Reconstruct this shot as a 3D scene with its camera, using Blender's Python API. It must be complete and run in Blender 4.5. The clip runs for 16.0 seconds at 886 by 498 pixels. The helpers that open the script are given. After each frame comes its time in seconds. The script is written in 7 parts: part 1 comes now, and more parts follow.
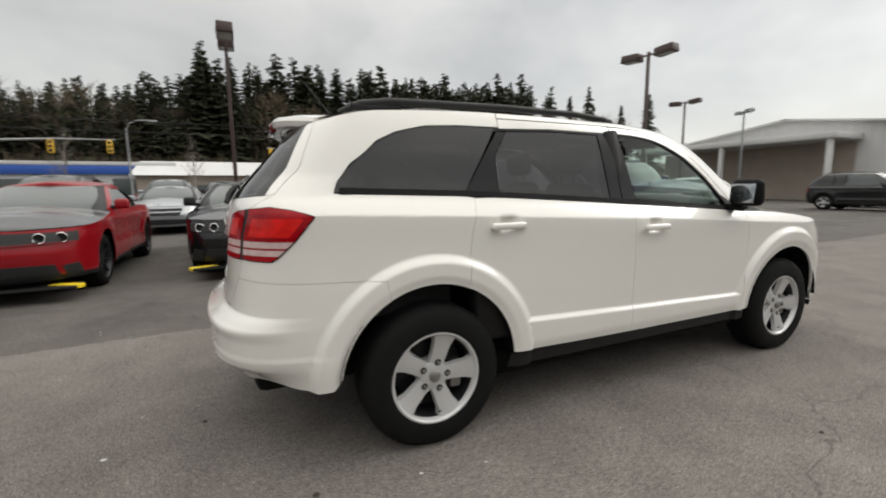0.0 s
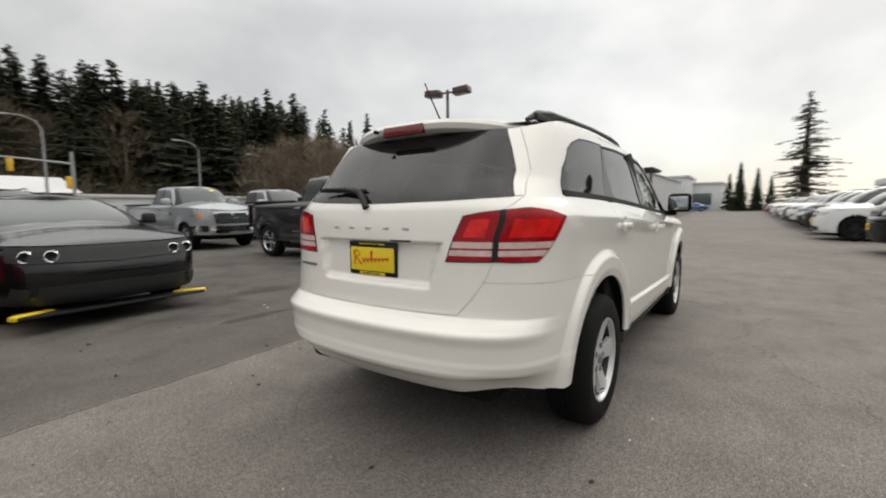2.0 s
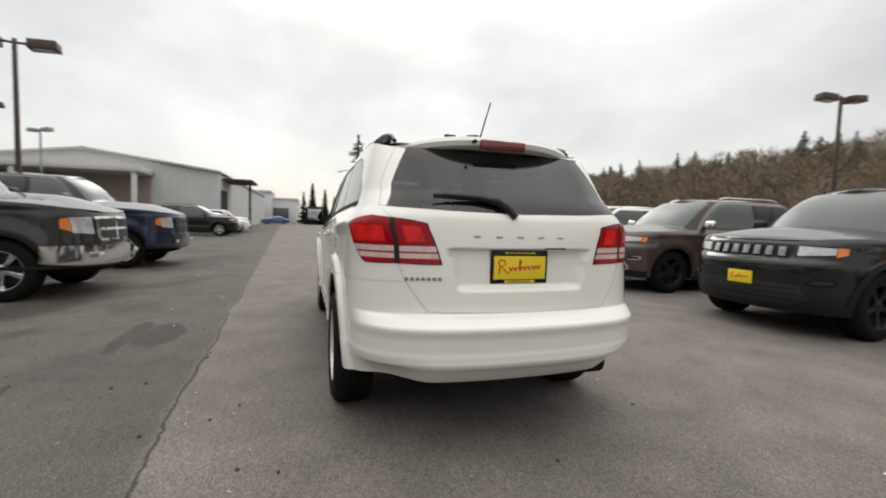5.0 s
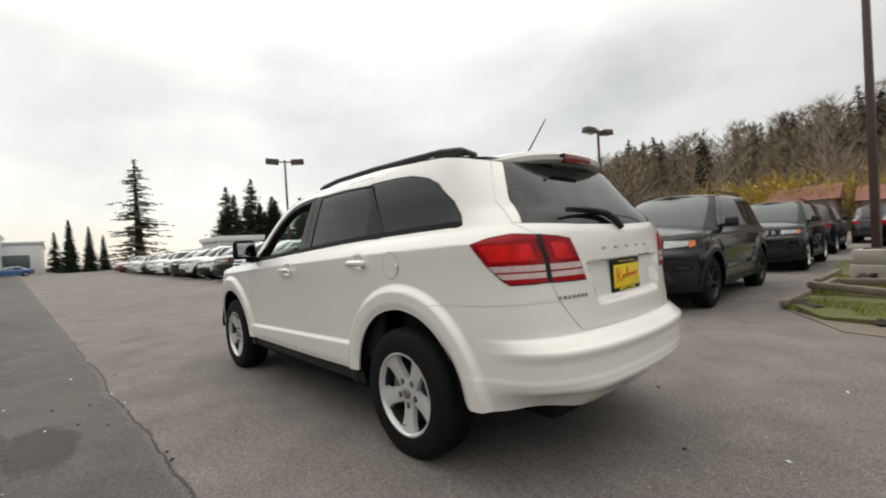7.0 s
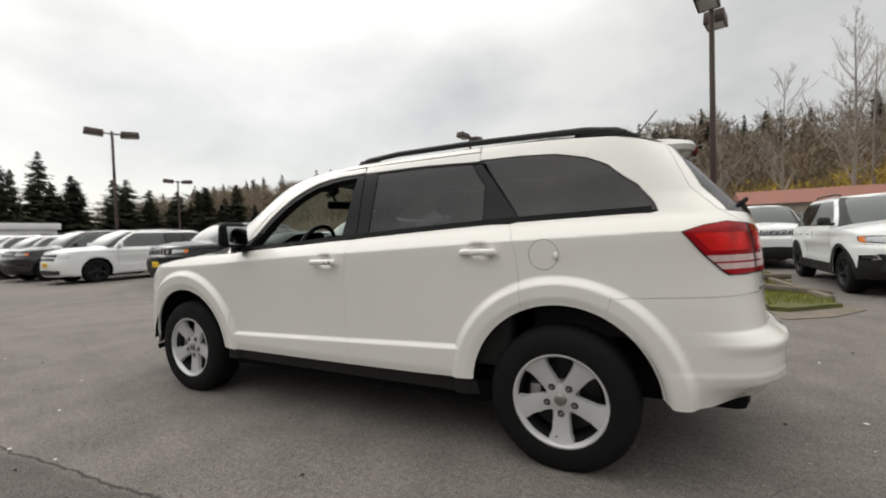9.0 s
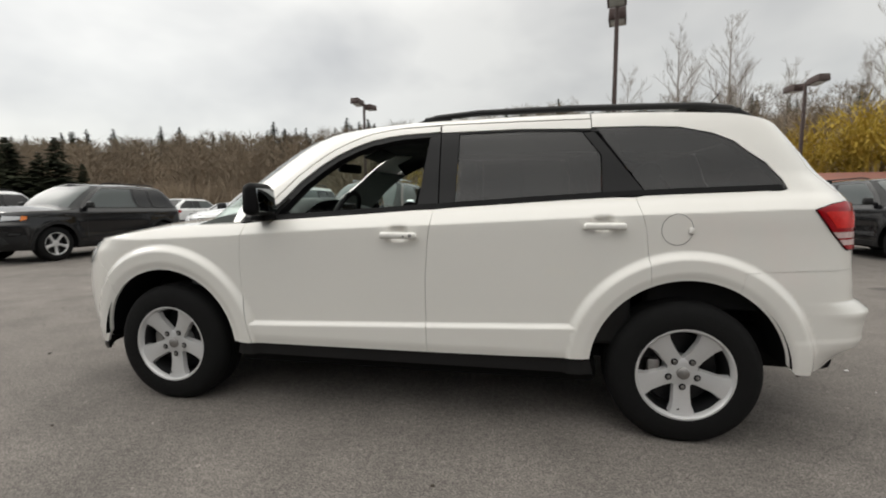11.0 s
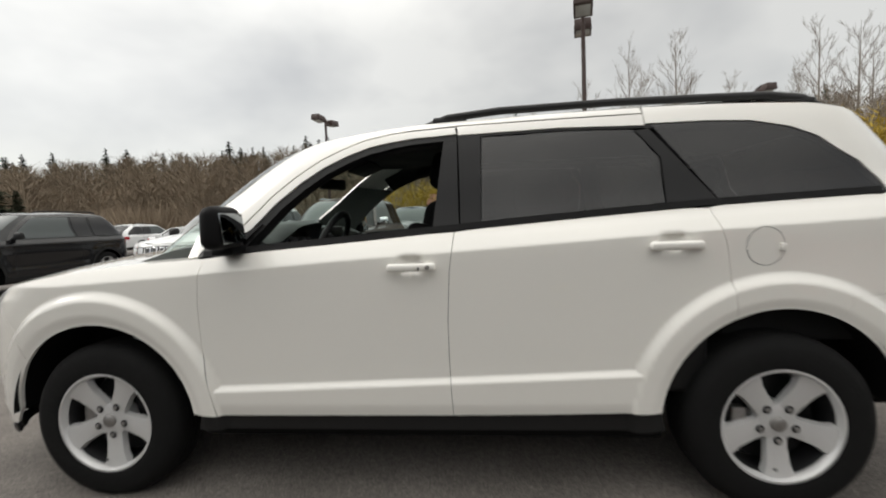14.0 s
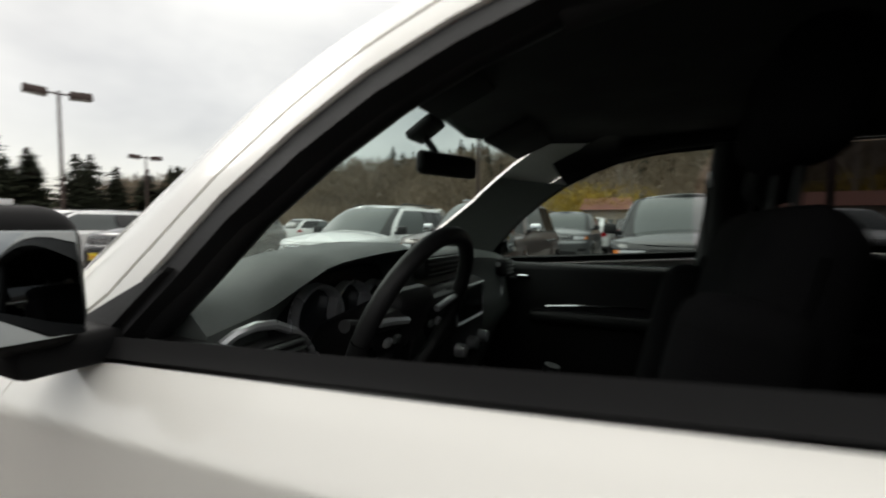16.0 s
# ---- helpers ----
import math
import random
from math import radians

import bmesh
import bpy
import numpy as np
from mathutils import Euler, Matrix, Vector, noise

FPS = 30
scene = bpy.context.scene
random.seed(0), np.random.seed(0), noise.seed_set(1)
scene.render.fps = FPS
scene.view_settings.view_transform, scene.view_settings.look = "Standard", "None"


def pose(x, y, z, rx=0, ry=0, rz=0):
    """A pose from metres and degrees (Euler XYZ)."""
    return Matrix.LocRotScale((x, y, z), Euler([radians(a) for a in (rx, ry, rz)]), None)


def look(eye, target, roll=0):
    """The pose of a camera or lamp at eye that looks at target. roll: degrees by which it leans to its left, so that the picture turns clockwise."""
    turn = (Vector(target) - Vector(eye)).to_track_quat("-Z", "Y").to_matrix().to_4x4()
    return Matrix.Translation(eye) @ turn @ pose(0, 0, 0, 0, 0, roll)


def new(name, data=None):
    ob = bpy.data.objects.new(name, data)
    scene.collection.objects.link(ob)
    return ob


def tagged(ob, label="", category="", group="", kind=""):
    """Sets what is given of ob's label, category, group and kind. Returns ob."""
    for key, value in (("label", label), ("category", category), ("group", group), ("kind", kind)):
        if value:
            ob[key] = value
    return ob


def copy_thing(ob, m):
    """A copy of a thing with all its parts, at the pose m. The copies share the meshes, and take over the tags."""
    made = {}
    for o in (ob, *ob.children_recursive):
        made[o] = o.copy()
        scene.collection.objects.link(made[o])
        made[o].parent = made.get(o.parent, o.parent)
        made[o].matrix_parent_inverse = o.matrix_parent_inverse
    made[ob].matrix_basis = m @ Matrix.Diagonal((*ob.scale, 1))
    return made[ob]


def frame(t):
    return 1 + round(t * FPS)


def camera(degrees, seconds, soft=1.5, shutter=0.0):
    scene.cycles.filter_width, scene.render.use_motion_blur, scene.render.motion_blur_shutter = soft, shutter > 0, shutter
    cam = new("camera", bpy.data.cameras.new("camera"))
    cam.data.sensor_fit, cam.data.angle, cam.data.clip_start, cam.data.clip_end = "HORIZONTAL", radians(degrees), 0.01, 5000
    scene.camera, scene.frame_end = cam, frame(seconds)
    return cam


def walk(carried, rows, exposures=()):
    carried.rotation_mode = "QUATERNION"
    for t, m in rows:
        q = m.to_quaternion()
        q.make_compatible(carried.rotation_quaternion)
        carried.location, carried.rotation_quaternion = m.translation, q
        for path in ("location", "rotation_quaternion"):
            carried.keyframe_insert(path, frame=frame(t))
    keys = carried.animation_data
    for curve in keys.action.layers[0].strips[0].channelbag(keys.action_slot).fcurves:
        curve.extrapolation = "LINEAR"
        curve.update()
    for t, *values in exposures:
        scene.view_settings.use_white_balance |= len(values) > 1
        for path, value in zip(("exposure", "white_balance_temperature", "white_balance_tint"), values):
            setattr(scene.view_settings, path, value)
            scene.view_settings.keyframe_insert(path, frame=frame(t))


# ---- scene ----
cam = camera(91.5, 16.0, soft=1.9, shutter=0.5)
PATH = [
    (0, (-2.253, -2.712, 1.264), (-1.419, -0.916, 0.984), -0.6),
    (0.5, (-2.71, -2.483, 1.231), (-1.652, -0.805, 0.974), -2.3),
    (1, (-3.159, -2.227, 1.21), (-1.894, -0.693, 0.995), -4.7),
    (1.5, (-3.544, -1.888, 1.184), (-2.064, -0.564, 0.942), -2.6),
    (2, (-3.858, -1.502, 1.196), (-2.232, -0.353, 1.002), -0.6),
    (2.5, (-4.146, -1.116, 1.203), (-2.327, -0.302, 1.031), -0.7),
    (3, (-4.241, -0.676, 1.2), (-2.314, -0.176, 1.007), -0.4),
    (3.5, (-4.388, -0.231, 1.184), (-2.4, -0.07, 1.035), -0.3),
    (4, (-4.383, 0.21, 1.16), (-2.392, 0.108, 1.0), -0.1),
    (4.5, (-4.37, 0.655, 1.161), (-2.406, 0.301, 1.027), 0.7),
    (5, (-4.306, 1.061, 1.163), (-2.404, 0.454, 1.04), 1.6),
    (7.3, (-3.197, 2.448, 1.166), (-1.789, 1.029, 1.11), -2.1),
    (7.5, (-3.076, 2.547, 1.183), (-1.719, 1.08, 1.106), -0.8),
    (8, (-2.696, 2.694, 1.178), (-1.544, 1.059, 1.146), -1.8),
    (8.5, (-2.293, 2.848, 1.174), (-1.265, 1.133, 1.134), -4.1),
    (9, (-1.914, 2.965, 1.166), (-0.995, 1.189, 1.103), -1.8),
    (9.5, (-1.554, 3.016, 1.17), (-0.762, 1.187, 1.013), 0.8),
    (12, (-0.425, 3.127, 1.175), (-0.205, 1.148, 0.985), -2.2),
    (12.5, (-0.461, 3.108, 1.179), (-0.229, 1.131, 0.99), -1.7),
    (13, (-0.477, 3.078, 1.173), (-0.226, 1.104, 0.973), -2.0),
    (13.5, (-0.439, 2.927, 1.173), (-0.197, 0.95, 0.995), -0.6),
    (14, (-0.318, 2.641, 1.207), (-0.118, 0.656, 1.074), -2.4),
    (14.5, (-0.271, 2.257, 1.222), (0.019, 0.279, 1.177), -2.8),
    (15, (-0.175, 1.877, 1.237), (0.248, -0.077, 1.203), 0.8),
    (15.5, (-0.025, 1.526, 1.268), (0.496, -0.404, 1.209), -1.9),
    (16, (0.092, 1.178, 1.278), (0.935, -0.633, 1.172), 0.2),
]
walk(cam, [(t, look(eye, target, roll)) for t, eye, target, roll in PATH], [(0.0, -0.03), (3.0, 0.0), (12.0, 0.0), (14.5, 0.0), (16.0, -0.08)])

# ---- light ----
SUN_WAY = (0.80, -0.10, 0.59)
world = bpy.data.worlds.new("overcast_sky")
scene.world = world
world.use_nodes = True
wn, wl = world.node_tree.nodes, world.node_tree.links
wn.clear()


def wnode(kind, **values):
    n = wn.new(kind)
    for key, value in values.items():
        n.inputs[key].default_value = value
    return n


w_out = wn.new("ShaderNodeOutputWorld")
w_sky = wn.new("ShaderNodeTexSky")
w_sky.sky_type, w_sky.sun_disc = "NISHITA", False
w_sky.sun_elevation, w_sky.sun_rotation = radians(36), radians(97)
w_bg_sky, w_bg = wnode("ShaderNodeBackground", Strength=0.02), wnode("ShaderNodeBackground", Strength=0.81)
w_add = wn.new("ShaderNodeAddShader")
w_co = wn.new("ShaderNodeTexCoord")
w_sep = wn.new("ShaderNodeSeparateXYZ")
w_up = wn.new("ShaderNodeMapRange")
w_up.inputs["From Min"].default_value, w_up.inputs["From Max"].default_value = 0.0, 0.9
w_up.inputs["To Min"].default_value, w_up.inputs["To Max"].default_value = 0.0, 1.0
w_grad = wn.new("ShaderNodeValToRGB")
w_grad.color_ramp.elements[0].color = (0.72, 0.705, 0.665, 1)
w_grad.color_ramp.elements[1].color = (2.35, 2.28, 2.12, 1)
mid_el = w_grad.color_ramp.elements.new(0.42)
mid_el.color = (0.84, 0.825, 0.778, 1)
high_el = w_grad.color_ramp.elements.new(0.66)
high_el.color = (1.52, 1.48, 1.38, 1)
w_map = wn.new("ShaderNodeMapping")
w_map.inputs["Scale"].default_value = (1.0, 1.0, 1.7)
w_noise = wnode("ShaderNodeTexNoise", Scale=2.6, Detail=4.0, Roughness=0.5, Distortion=0.15)
w_ramp = wn.new("ShaderNodeValToRGB")
w_ramp.color_ramp.elements[0].position, w_ramp.color_ramp.elements[0].color = 0.33, (0.78, 0.785, 0.80, 1)
w_ramp.color_ramp.elements[1].position, w_ramp.color_ramp.elements[1].color = 0.62, (1.11, 1.11, 1.105, 1)
w_mul = wn.new("ShaderNodeMix")
w_mul.data_type, w_mul.blend_type = "RGBA", "MULTIPLY"
w_mul.inputs["Factor"].default_value = 1.0
wl.new(w_co.outputs["Generated"], w_sep.inputs[0])
wl.new(w_sep.outputs["Z"], w_up.inputs["Value"])
wl.new(w_up.outputs["Result"], w_grad.inputs[0])
wl.new(w_co.outputs["Generated"], w_map.inputs[0])
wl.new(w_map.outputs[0], w_noise.inputs["Vector"])
wl.new(w_noise.outputs["Fac"], w_ramp.inputs[0])
wl.new(w_grad.outputs[0], w_mul.inputs["A"])
wl.new(w_ramp.outputs[0], w_mul.inputs["B"])
w_dot = wn.new("ShaderNodeVectorMath")
w_dot.operation = "DOT_PRODUCT"
w_dot.inputs[1].default_value = SUN_WAY
w_glow = wn.new("ShaderNodeMapRange")
w_glow.inputs["From Min"].default_value, w_glow.inputs["From Max"].default_value = 0.1, 1.0
w_glow.inputs["To Min"].default_value, w_glow.inputs["To Max"].default_value = 0.92, 1.26
w_bright = wn.new("ShaderNodeVectorMath")
w_bright.operation = "SCALE"
wl.new(w_co.outputs["Generated"], w_dot.inputs[0])
wl.new(w_dot.outputs["Value"], w_glow.inputs["Value"])
wl.new(w_mul.outputs["Result"], w_bright.inputs[0])
wl.new(w_glow.outputs["Result"], w_bright.inputs["Scale"])
wl.new(w_bright.outputs[0], w_bg.inputs["Color"])
wl.new(w_sky.outputs[0], w_bg_sky.inputs["Color"])
wl.new(w_bg_sky.outputs[0], w_add.inputs[0])
wl.new(w_bg.outputs[0], w_add.inputs[1])
wl.new(w_add.outputs[0], w_out.inputs["Surface"])

sun = new("sun", bpy.data.lights.new("sun", "SUN"))
sun.data.energy, sun.data.angle, sun.data.color = 0.8, radians(25), (1.0, 0.97, 0.92)
sun.matrix_world = look(Vector(SUN_WAY) * 40, (0, 0, 0))


# ---- materials ----
MATS = {}


def material(name, color, rough=0.5, metal=0.0, vary=0.15, scale=6.0, bump=0.0, bump_scale=60.0, coat=0.0, fine=0.0, random_tint=0.0, spec=0.5, even=False):
    """A principled surface with two scales of tone variation and a fine relief."""
    m = bpy.data.materials.new(name)
    m.use_nodes = True
    n, l = m.node_tree.nodes, m.node_tree.links
    b = n["Principled BSDF"]
    b.inputs["Roughness"].default_value, b.inputs["Metallic"].default_value = rough, metal
    b.inputs["Coat Weight"].default_value, b.inputs["Coat Roughness"].default_value = coat, 0.04
    b.inputs["Specular IOR Level"].default_value = spec
    co = n.new("ShaderNodeTexCoord")
    big = n.new("ShaderNodeTexNoise")
    big.inputs["Scale"].default_value, big.inputs["Detail"].default_value = scale, 5
    small = n.new("ShaderNodeTexNoise")
    small.inputs["Scale"].default_value, small.inputs["Detail"].default_value = scale * 14, 3
    l.new(co.outputs["Object"], big.inputs["Vector"])
    l.new(co.outputs["Object"], small.inputs["Vector"])
    mix = n.new("ShaderNodeMath")
    mix.operation = "MULTIPLY_ADD"
    mix.inputs[1].default_value = 0.5 + fine
    l.new(small.outputs["Fac"], mix.inputs[0])
    l.new(big.outputs["Fac"], mix.inputs[2])
    ramp = n.new("ShaderNodeMapRange")
    ramp.inputs["From Min"].default_value, ramp.inputs["From Max"].default_value = 0.4, 1.1
    ramp.inputs["To Min"].default_value, ramp.inputs["To Max"].default_value = 1 - vary, 1 + vary
    l.new(mix.outputs[0], ramp.inputs["Value"])
    fac = ramp.outputs["Result"]
    if random_tint:
        info = n.new("ShaderNodeObjectInfo")
        r2 = n.new("ShaderNodeMapRange")
        r2.inputs["To Min"].default_value, r2.inputs["To Max"].default_value = 1 - random_tint, 1 + random_tint
        l.new(info.outputs["Random"], r2.inputs["Value"])
        mm = n.new("ShaderNodeMath")
        mm.operation = "MULTIPLY"
        l.new(fac, mm.inputs[0])
        l.new(r2.outputs["Result"], mm.inputs[1])
        fac = mm.outputs[0]
    tint = n.new("ShaderNodeMix")
    tint.data_type, tint.blend_type = "RGBA", "MULTIPLY"
    tint.inputs["Factor"].default_value = 1.0
    tint.inputs["A"].default_value = (*color, 1)
    l.new(fac, tint.inputs["B"])
    l.new(tint.outputs["Result"], b.inputs["Base Color"])
    rr = n.new("ShaderNodeMapRange")
    rr.inputs["From Min"].default_value, rr.inputs["From Max"].default_value = 0.3, 0.7
    rr.inputs["To Min"].default_value, rr.inputs["To Max"].default_value = max(0.0, rough * (1.0 if even else 0.85)), min(1.0, rough * (1.0 if even else 1.15))
    l.new(big.outputs["Fac"], rr.inputs["Value"])
    l.new(rr.outputs["Result"], b.inputs["Roughness"])
    if bump:
        bn = n.new("ShaderNodeTexNoise")
        bn.inputs["Scale"].default_value, bn.inputs["Detail"].default_value = bump_scale, 3
        l.new(co.outputs["Object"], bn.inputs["Vector"])
        bp = n.new("ShaderNodeBump")
        bp.inputs["Strength"].default_value, bp.inputs["Distance"].default_value = bump, 0.01
        l.new(bn.outputs["Fac"], bp.inputs["Height"])
        l.new(bp.outputs["Normal"], b.inputs["Normal"])
    MATS[name] = m
    return m


def glass(name, tint, rough=0.015, ior=1.5, body=0.0, body_color=(0, 0, 0)):
    """A thin pane: tinted see-through, with gloss by Fresnel and, for dark film, a little body colour."""
    m = bpy.data.materials.new(name)
    m.use_nodes = True
    n, l = m.node_tree.nodes, m.node_tree.links
    n.clear()
    out, tr, gl, mx = n.new("ShaderNodeOutputMaterial"), n.new("ShaderNodeBsdfTransparent"), n.new("ShaderNodeBsdfGlossy"), n.new("ShaderNodeMixShader")
    lw, pw, fr = n.new("ShaderNodeLayerWeight"), n.new("ShaderNodeMath"), n.new("ShaderNodeMapRange")
    lw.inputs["Blend"].default_value = 0.5
    pw.operation = "POWER"
    pw.inputs[1].default_value = 4.5
    fr.inputs["To Min"].default_value, fr.inputs["To Max"].default_value = ((ior - 1) / (ior + 1)) ** 2, 1.0
    l.new(lw.outputs["Facing"], pw.inputs[0])
    l.new(pw.outputs[0], fr.inputs["Value"])
    tr.inputs["Color"].default_value = (*tint, 1)
    gl.inputs["Roughness"].default_value = rough
    base = tr.outputs[0]
    if body:
        df, m2 = n.new("ShaderNodeBsdfDiffuse"), n.new("ShaderNodeMixShader")
        df.inputs["Color"].default_value = (*body_color, 1)
        m2.inputs[0].default_value = body
        l.new(tr.outputs[0], m2.inputs[1])
        l.new(df.outputs[0], m2.inputs[2])
        base = m2.outputs[0]
    l.new(fr.outputs[0], mx.inputs[0])
    l.new(base, mx.inputs[1])
    l.new(gl.outputs[0], mx.inputs[2])
    l.new(mx.outputs[0], out.inputs["Surface"])
    MATS[name] = m
    return m


WHITE = material("white_paint", (0.80, 0.785, 0.745), 0.25, vary=0.010, scale=1.5, coat=1.0, even=True)
BLACK_TRIM = material("black_trim", (0.011, 0.011, 0.0115), 0.5, vary=0.2, bump=0.12, bump_scale=300, spec=0.32)
BLACK_GLOSS = material("black_gloss_trim", (0.010, 0.010, 0.011), 0.2, vary=0.1, spec=0.25)
RUBBER = material("tyre_rubber", (0.0075, 0.0075, 0.0077), 0.78, vary=0.3, scale=9, bump=0.3, bump_scale=140, spec=0.16)
ALLOY = material("alloy", (0.60, 0.60, 0.60), 0.33, 0.35, vary=0.05)
CHROME = material("chrome", (0.75, 0.76, 0.78), 0.08, 1.0, vary=0.04)
STEEL = material("steel", (0.32, 0.31, 0.30), 0.4, 0.9, vary=0.25, scale=20)
DARK_ALLOY = material("dark_alloy", (0.028, 0.028, 0.03), 0.4, 0.6, vary=0.1)
UNDER = material("underbody", (0.008, 0.008, 0.008), 0.95, vary=0.3, spec=0.1)
RED_LENS = material("red_lens", (0.30, 0.003, 0.008), 0.10, vary=0.45, scale=9, bump=0.10, bump_scale=16, spec=0.25)
RED_GLOW = material("red_reflector", (0.62, 0.012, 0.010), 0.14, vary=0.5, scale=14, bump=0.25, bump_scale=40, spec=0.3)
CLEAR_LENS = material("clear_lens", (0.60, 0.45, 0.44), 0.15, vary=0.25, scale=30, spec=0.4, bump=0.1, bump_scale=90)
AMBER = material("amber_lens", (0.75, 0.20, 0.02), 0.12, vary=0.15, coat=1.0)
HEADLAMP = material("headlamp_lens", (0.55, 0.56, 0.57), 0.1, 0.35, vary=0.35, scale=22, coat=1.0)
YELLOW = material("yellow_plate", (0.80, 0.60, 0.02), 0.4, vary=0.06)
RED_INK = material("red_ink", (0.55, 0.03, 0.02), 0.4, vary=0.1)
CLEAR_GLASS = glass("clear_glass", (0.74, 0.84, 0.80))
TINTED_GLASS = glass("privacy_glass", (0.12, 0.122, 0.128), ior=1.66, body=0.30, body_color=(0.022, 0.022, 0.026))
FAR_GLASS = glass("lot_glass", (0.30, 0.36, 0.36), rough=0.38, ior=1.75, body=0.45, body_color=(0.13, 0.155, 0.155))
MIRROR = material("mirror_glass", (0.30, 0.32, 0.33), 0.02, 1.0, vary=0.01)


# ---- mesh tools ----
from mathutils.geometry import tessellate_polygon


def pch(*pts):
    """A smooth monotone curve through (x, y) pairs in rising x; flat beyond its ends."""
    xs, ys = [p[0] for p in pts], [p[1] for p in pts]
    k = len(xs)
    h = [xs[i + 1] - xs[i] for i in range(k - 1)]
    d = [(ys[i + 1] - ys[i]) / h[i] for i in range(k - 1)]
    m = [0.0] * k
    for i in range(1, k - 1):
        if d[i - 1] * d[i] > 0:
            a, b = 2 * h[i] + h[i - 1], h[i] + 2 * h[i - 1]
            m[i] = (a + b) / (a / d[i - 1] + b / d[i])
    m[0], m[-1] = d[0], d[-1]

    def f(x):
        if x <= xs[0]:
            return ys[0]
        if x >= xs[-1]:
            return ys[-1]
        i = 0
        while x > xs[i + 1]:
            i += 1
        t = (x - xs[i]) / h[i]
        return ((1 + 2 * t) * (1 - t) ** 2 * ys[i] + t * (1 - t) ** 2 * h[i] * m[i]
                + t * t * (3 - 2 * t) * ys[i + 1] + t * t * (t - 1) * h[i] * m[i + 1])
    return f


def smooth(a, b, x):
    t = min(1.0, max(0.0, (x - a) / (b - a)))
    return t * t * (3 - 2 * t)


class Geo:
    """Vertices, faces and (where known) vertex normals, gathered into one mesh."""

    def __init__(self):
        self.v, self.f, self.n = [], [], []

    def add(self, verts, faces, normals=None):
        k = len(self.v)
        self.v += [tuple(p) for p in verts]
        self.n += [tuple(q) for q in normals] if normals else [(0.0, 0.0, 0.0)] * len(verts)
        self.f += [tuple(i + k for i in f) for f in faces]
        return self

    def join(self, other, m=None):
        if m is None:
            return self.add(other.v, other.f, other.n)
        r = m.to_3x3()
        return self.add([m @ Vector(p) for p in other.v], other.f, [r @ Vector(q) for q in other.n])

    def mirrored(self):
        g = Geo()
        g.v = [(x, -y, z) for x, y, z in self.v]
        g.n = [(x, -y, z) for x, y, z in self.n]
        g.f = [tuple(reversed(f)) for f in self.f]
        return g

    def both(self):
        return self.join(self.mirrored())

    def moved(self, m):
        return Geo().join(self, m)

    def mesh(self, name, mat, angle=38):
        me = bpy.data.meshes.new(name)
        me.from_pydata(self.v, [], self.f)
        me.materials.append(mat)
        me.shade_smooth()
        me.set_sharp_from_angle(angle=radians(angle))
        if any(q != (0.0, 0.0, 0.0) for q in self.n):
            me.normals_split_custom_set_from_vertices(self.n)
        me.update()
        return me


def part(name, geo, mat, parent=None, label="", angle=38):
    ob = new(name, geo.mesh(name, mat, angle))
    ob.parent = parent
    if label:
        tagged(ob, label)
    return ob


def thing(name, m, label, category, group="", kind=""):
    ob = new(name)
    ob.empty_display_size = 0.2
    ob.matrix_world = m
    return tagged(ob, label, category, group, kind)


def from_bm(bm):
    bm.verts.index_update()
    g = Geo().add([v.co.to_tuple() for v in bm.verts], [[v.index for v in f.verts] for f in bm.faces])
    bm.free()
    return g


def rbox(c, s, r=0.0, seg=2, m=None, taper=None):
    """A box with rounded edges; taper scales its top face."""
    bm = bmesh.new()
    bmesh.ops.create_cube(bm, size=1)
    for v in bm.verts:
        k = taper if taper and v.co.z > 0 else (1, 1)
        v.co = Vector((v.co.x * s[0] * k[0], v.co.y * s[1] * k[1], v.co.z * s[2]))
    if r:
        bmesh.ops.bevel(bm, geom=bm.edges[:], offset=r, segments=seg, profile=0.5, affect="EDGES")
    g = from_bm(bm)
    g = g.moved(Matrix.Translation(c) @ (m or Matrix()))
    return g


def tube(points, radius, seg=8, caps=True):
    pts = [Vector(p) for p in points]
    rad = radius if isinstance(radius, (list, tuple)) else [radius] * len(pts)
    g, rings = Geo(), []
    up = Vector((0.123, 0.2, 1)).normalized()
    for i, p in enumerate(pts):
        d = (pts[min(i + 1, len(pts) - 1)] - pts[max(i - 1, 0)]).normalized()
        a = d.cross(up)
        if a.length < 1e-3:
            a = d.cross(Vector((1, 0, 0)))
        a.normalize()
        b = d.cross(a)
        rings.append([p + rad[i] * (math.cos(2 * math.pi * k / seg) * a + math.sin(2 * math.pi * k / seg) * b) for k in range(seg)])
    verts = [q for r in rings for q in r]
    faces = [(i * seg + k, i * seg + (k + 1) % seg, (i + 1) * seg + (k + 1) % seg, (i + 1) * seg + k) for i in range(len(pts) - 1) for k in range(seg)]
    if caps:
        faces += [tuple(reversed(range(seg))), tuple((len(pts) - 1) * seg + k for k in range(seg))]
    return g.add(verts, faces)


def lathe(profile, seg=48, c=(0, 0, 0), closed=False):
    """Turns (radius, y) pairs about the y axis."""
    verts, faces, k = [], [], len(profile)
    for i in range(seg):
        a = 2 * math.pi * i / seg
        verts += [(c[0] + r * math.cos(a), c[1] + y, c[2] + r * math.sin(a)) for r, y in profile]
    for i in range(seg):
        j = (i + 1) % seg
        for q in range(k if closed else k - 1):
            w = (q + 1) % k
            faces.append((i * k + q, i * k + w, j * k + w, j * k + q))
    return Geo().add(verts, faces)


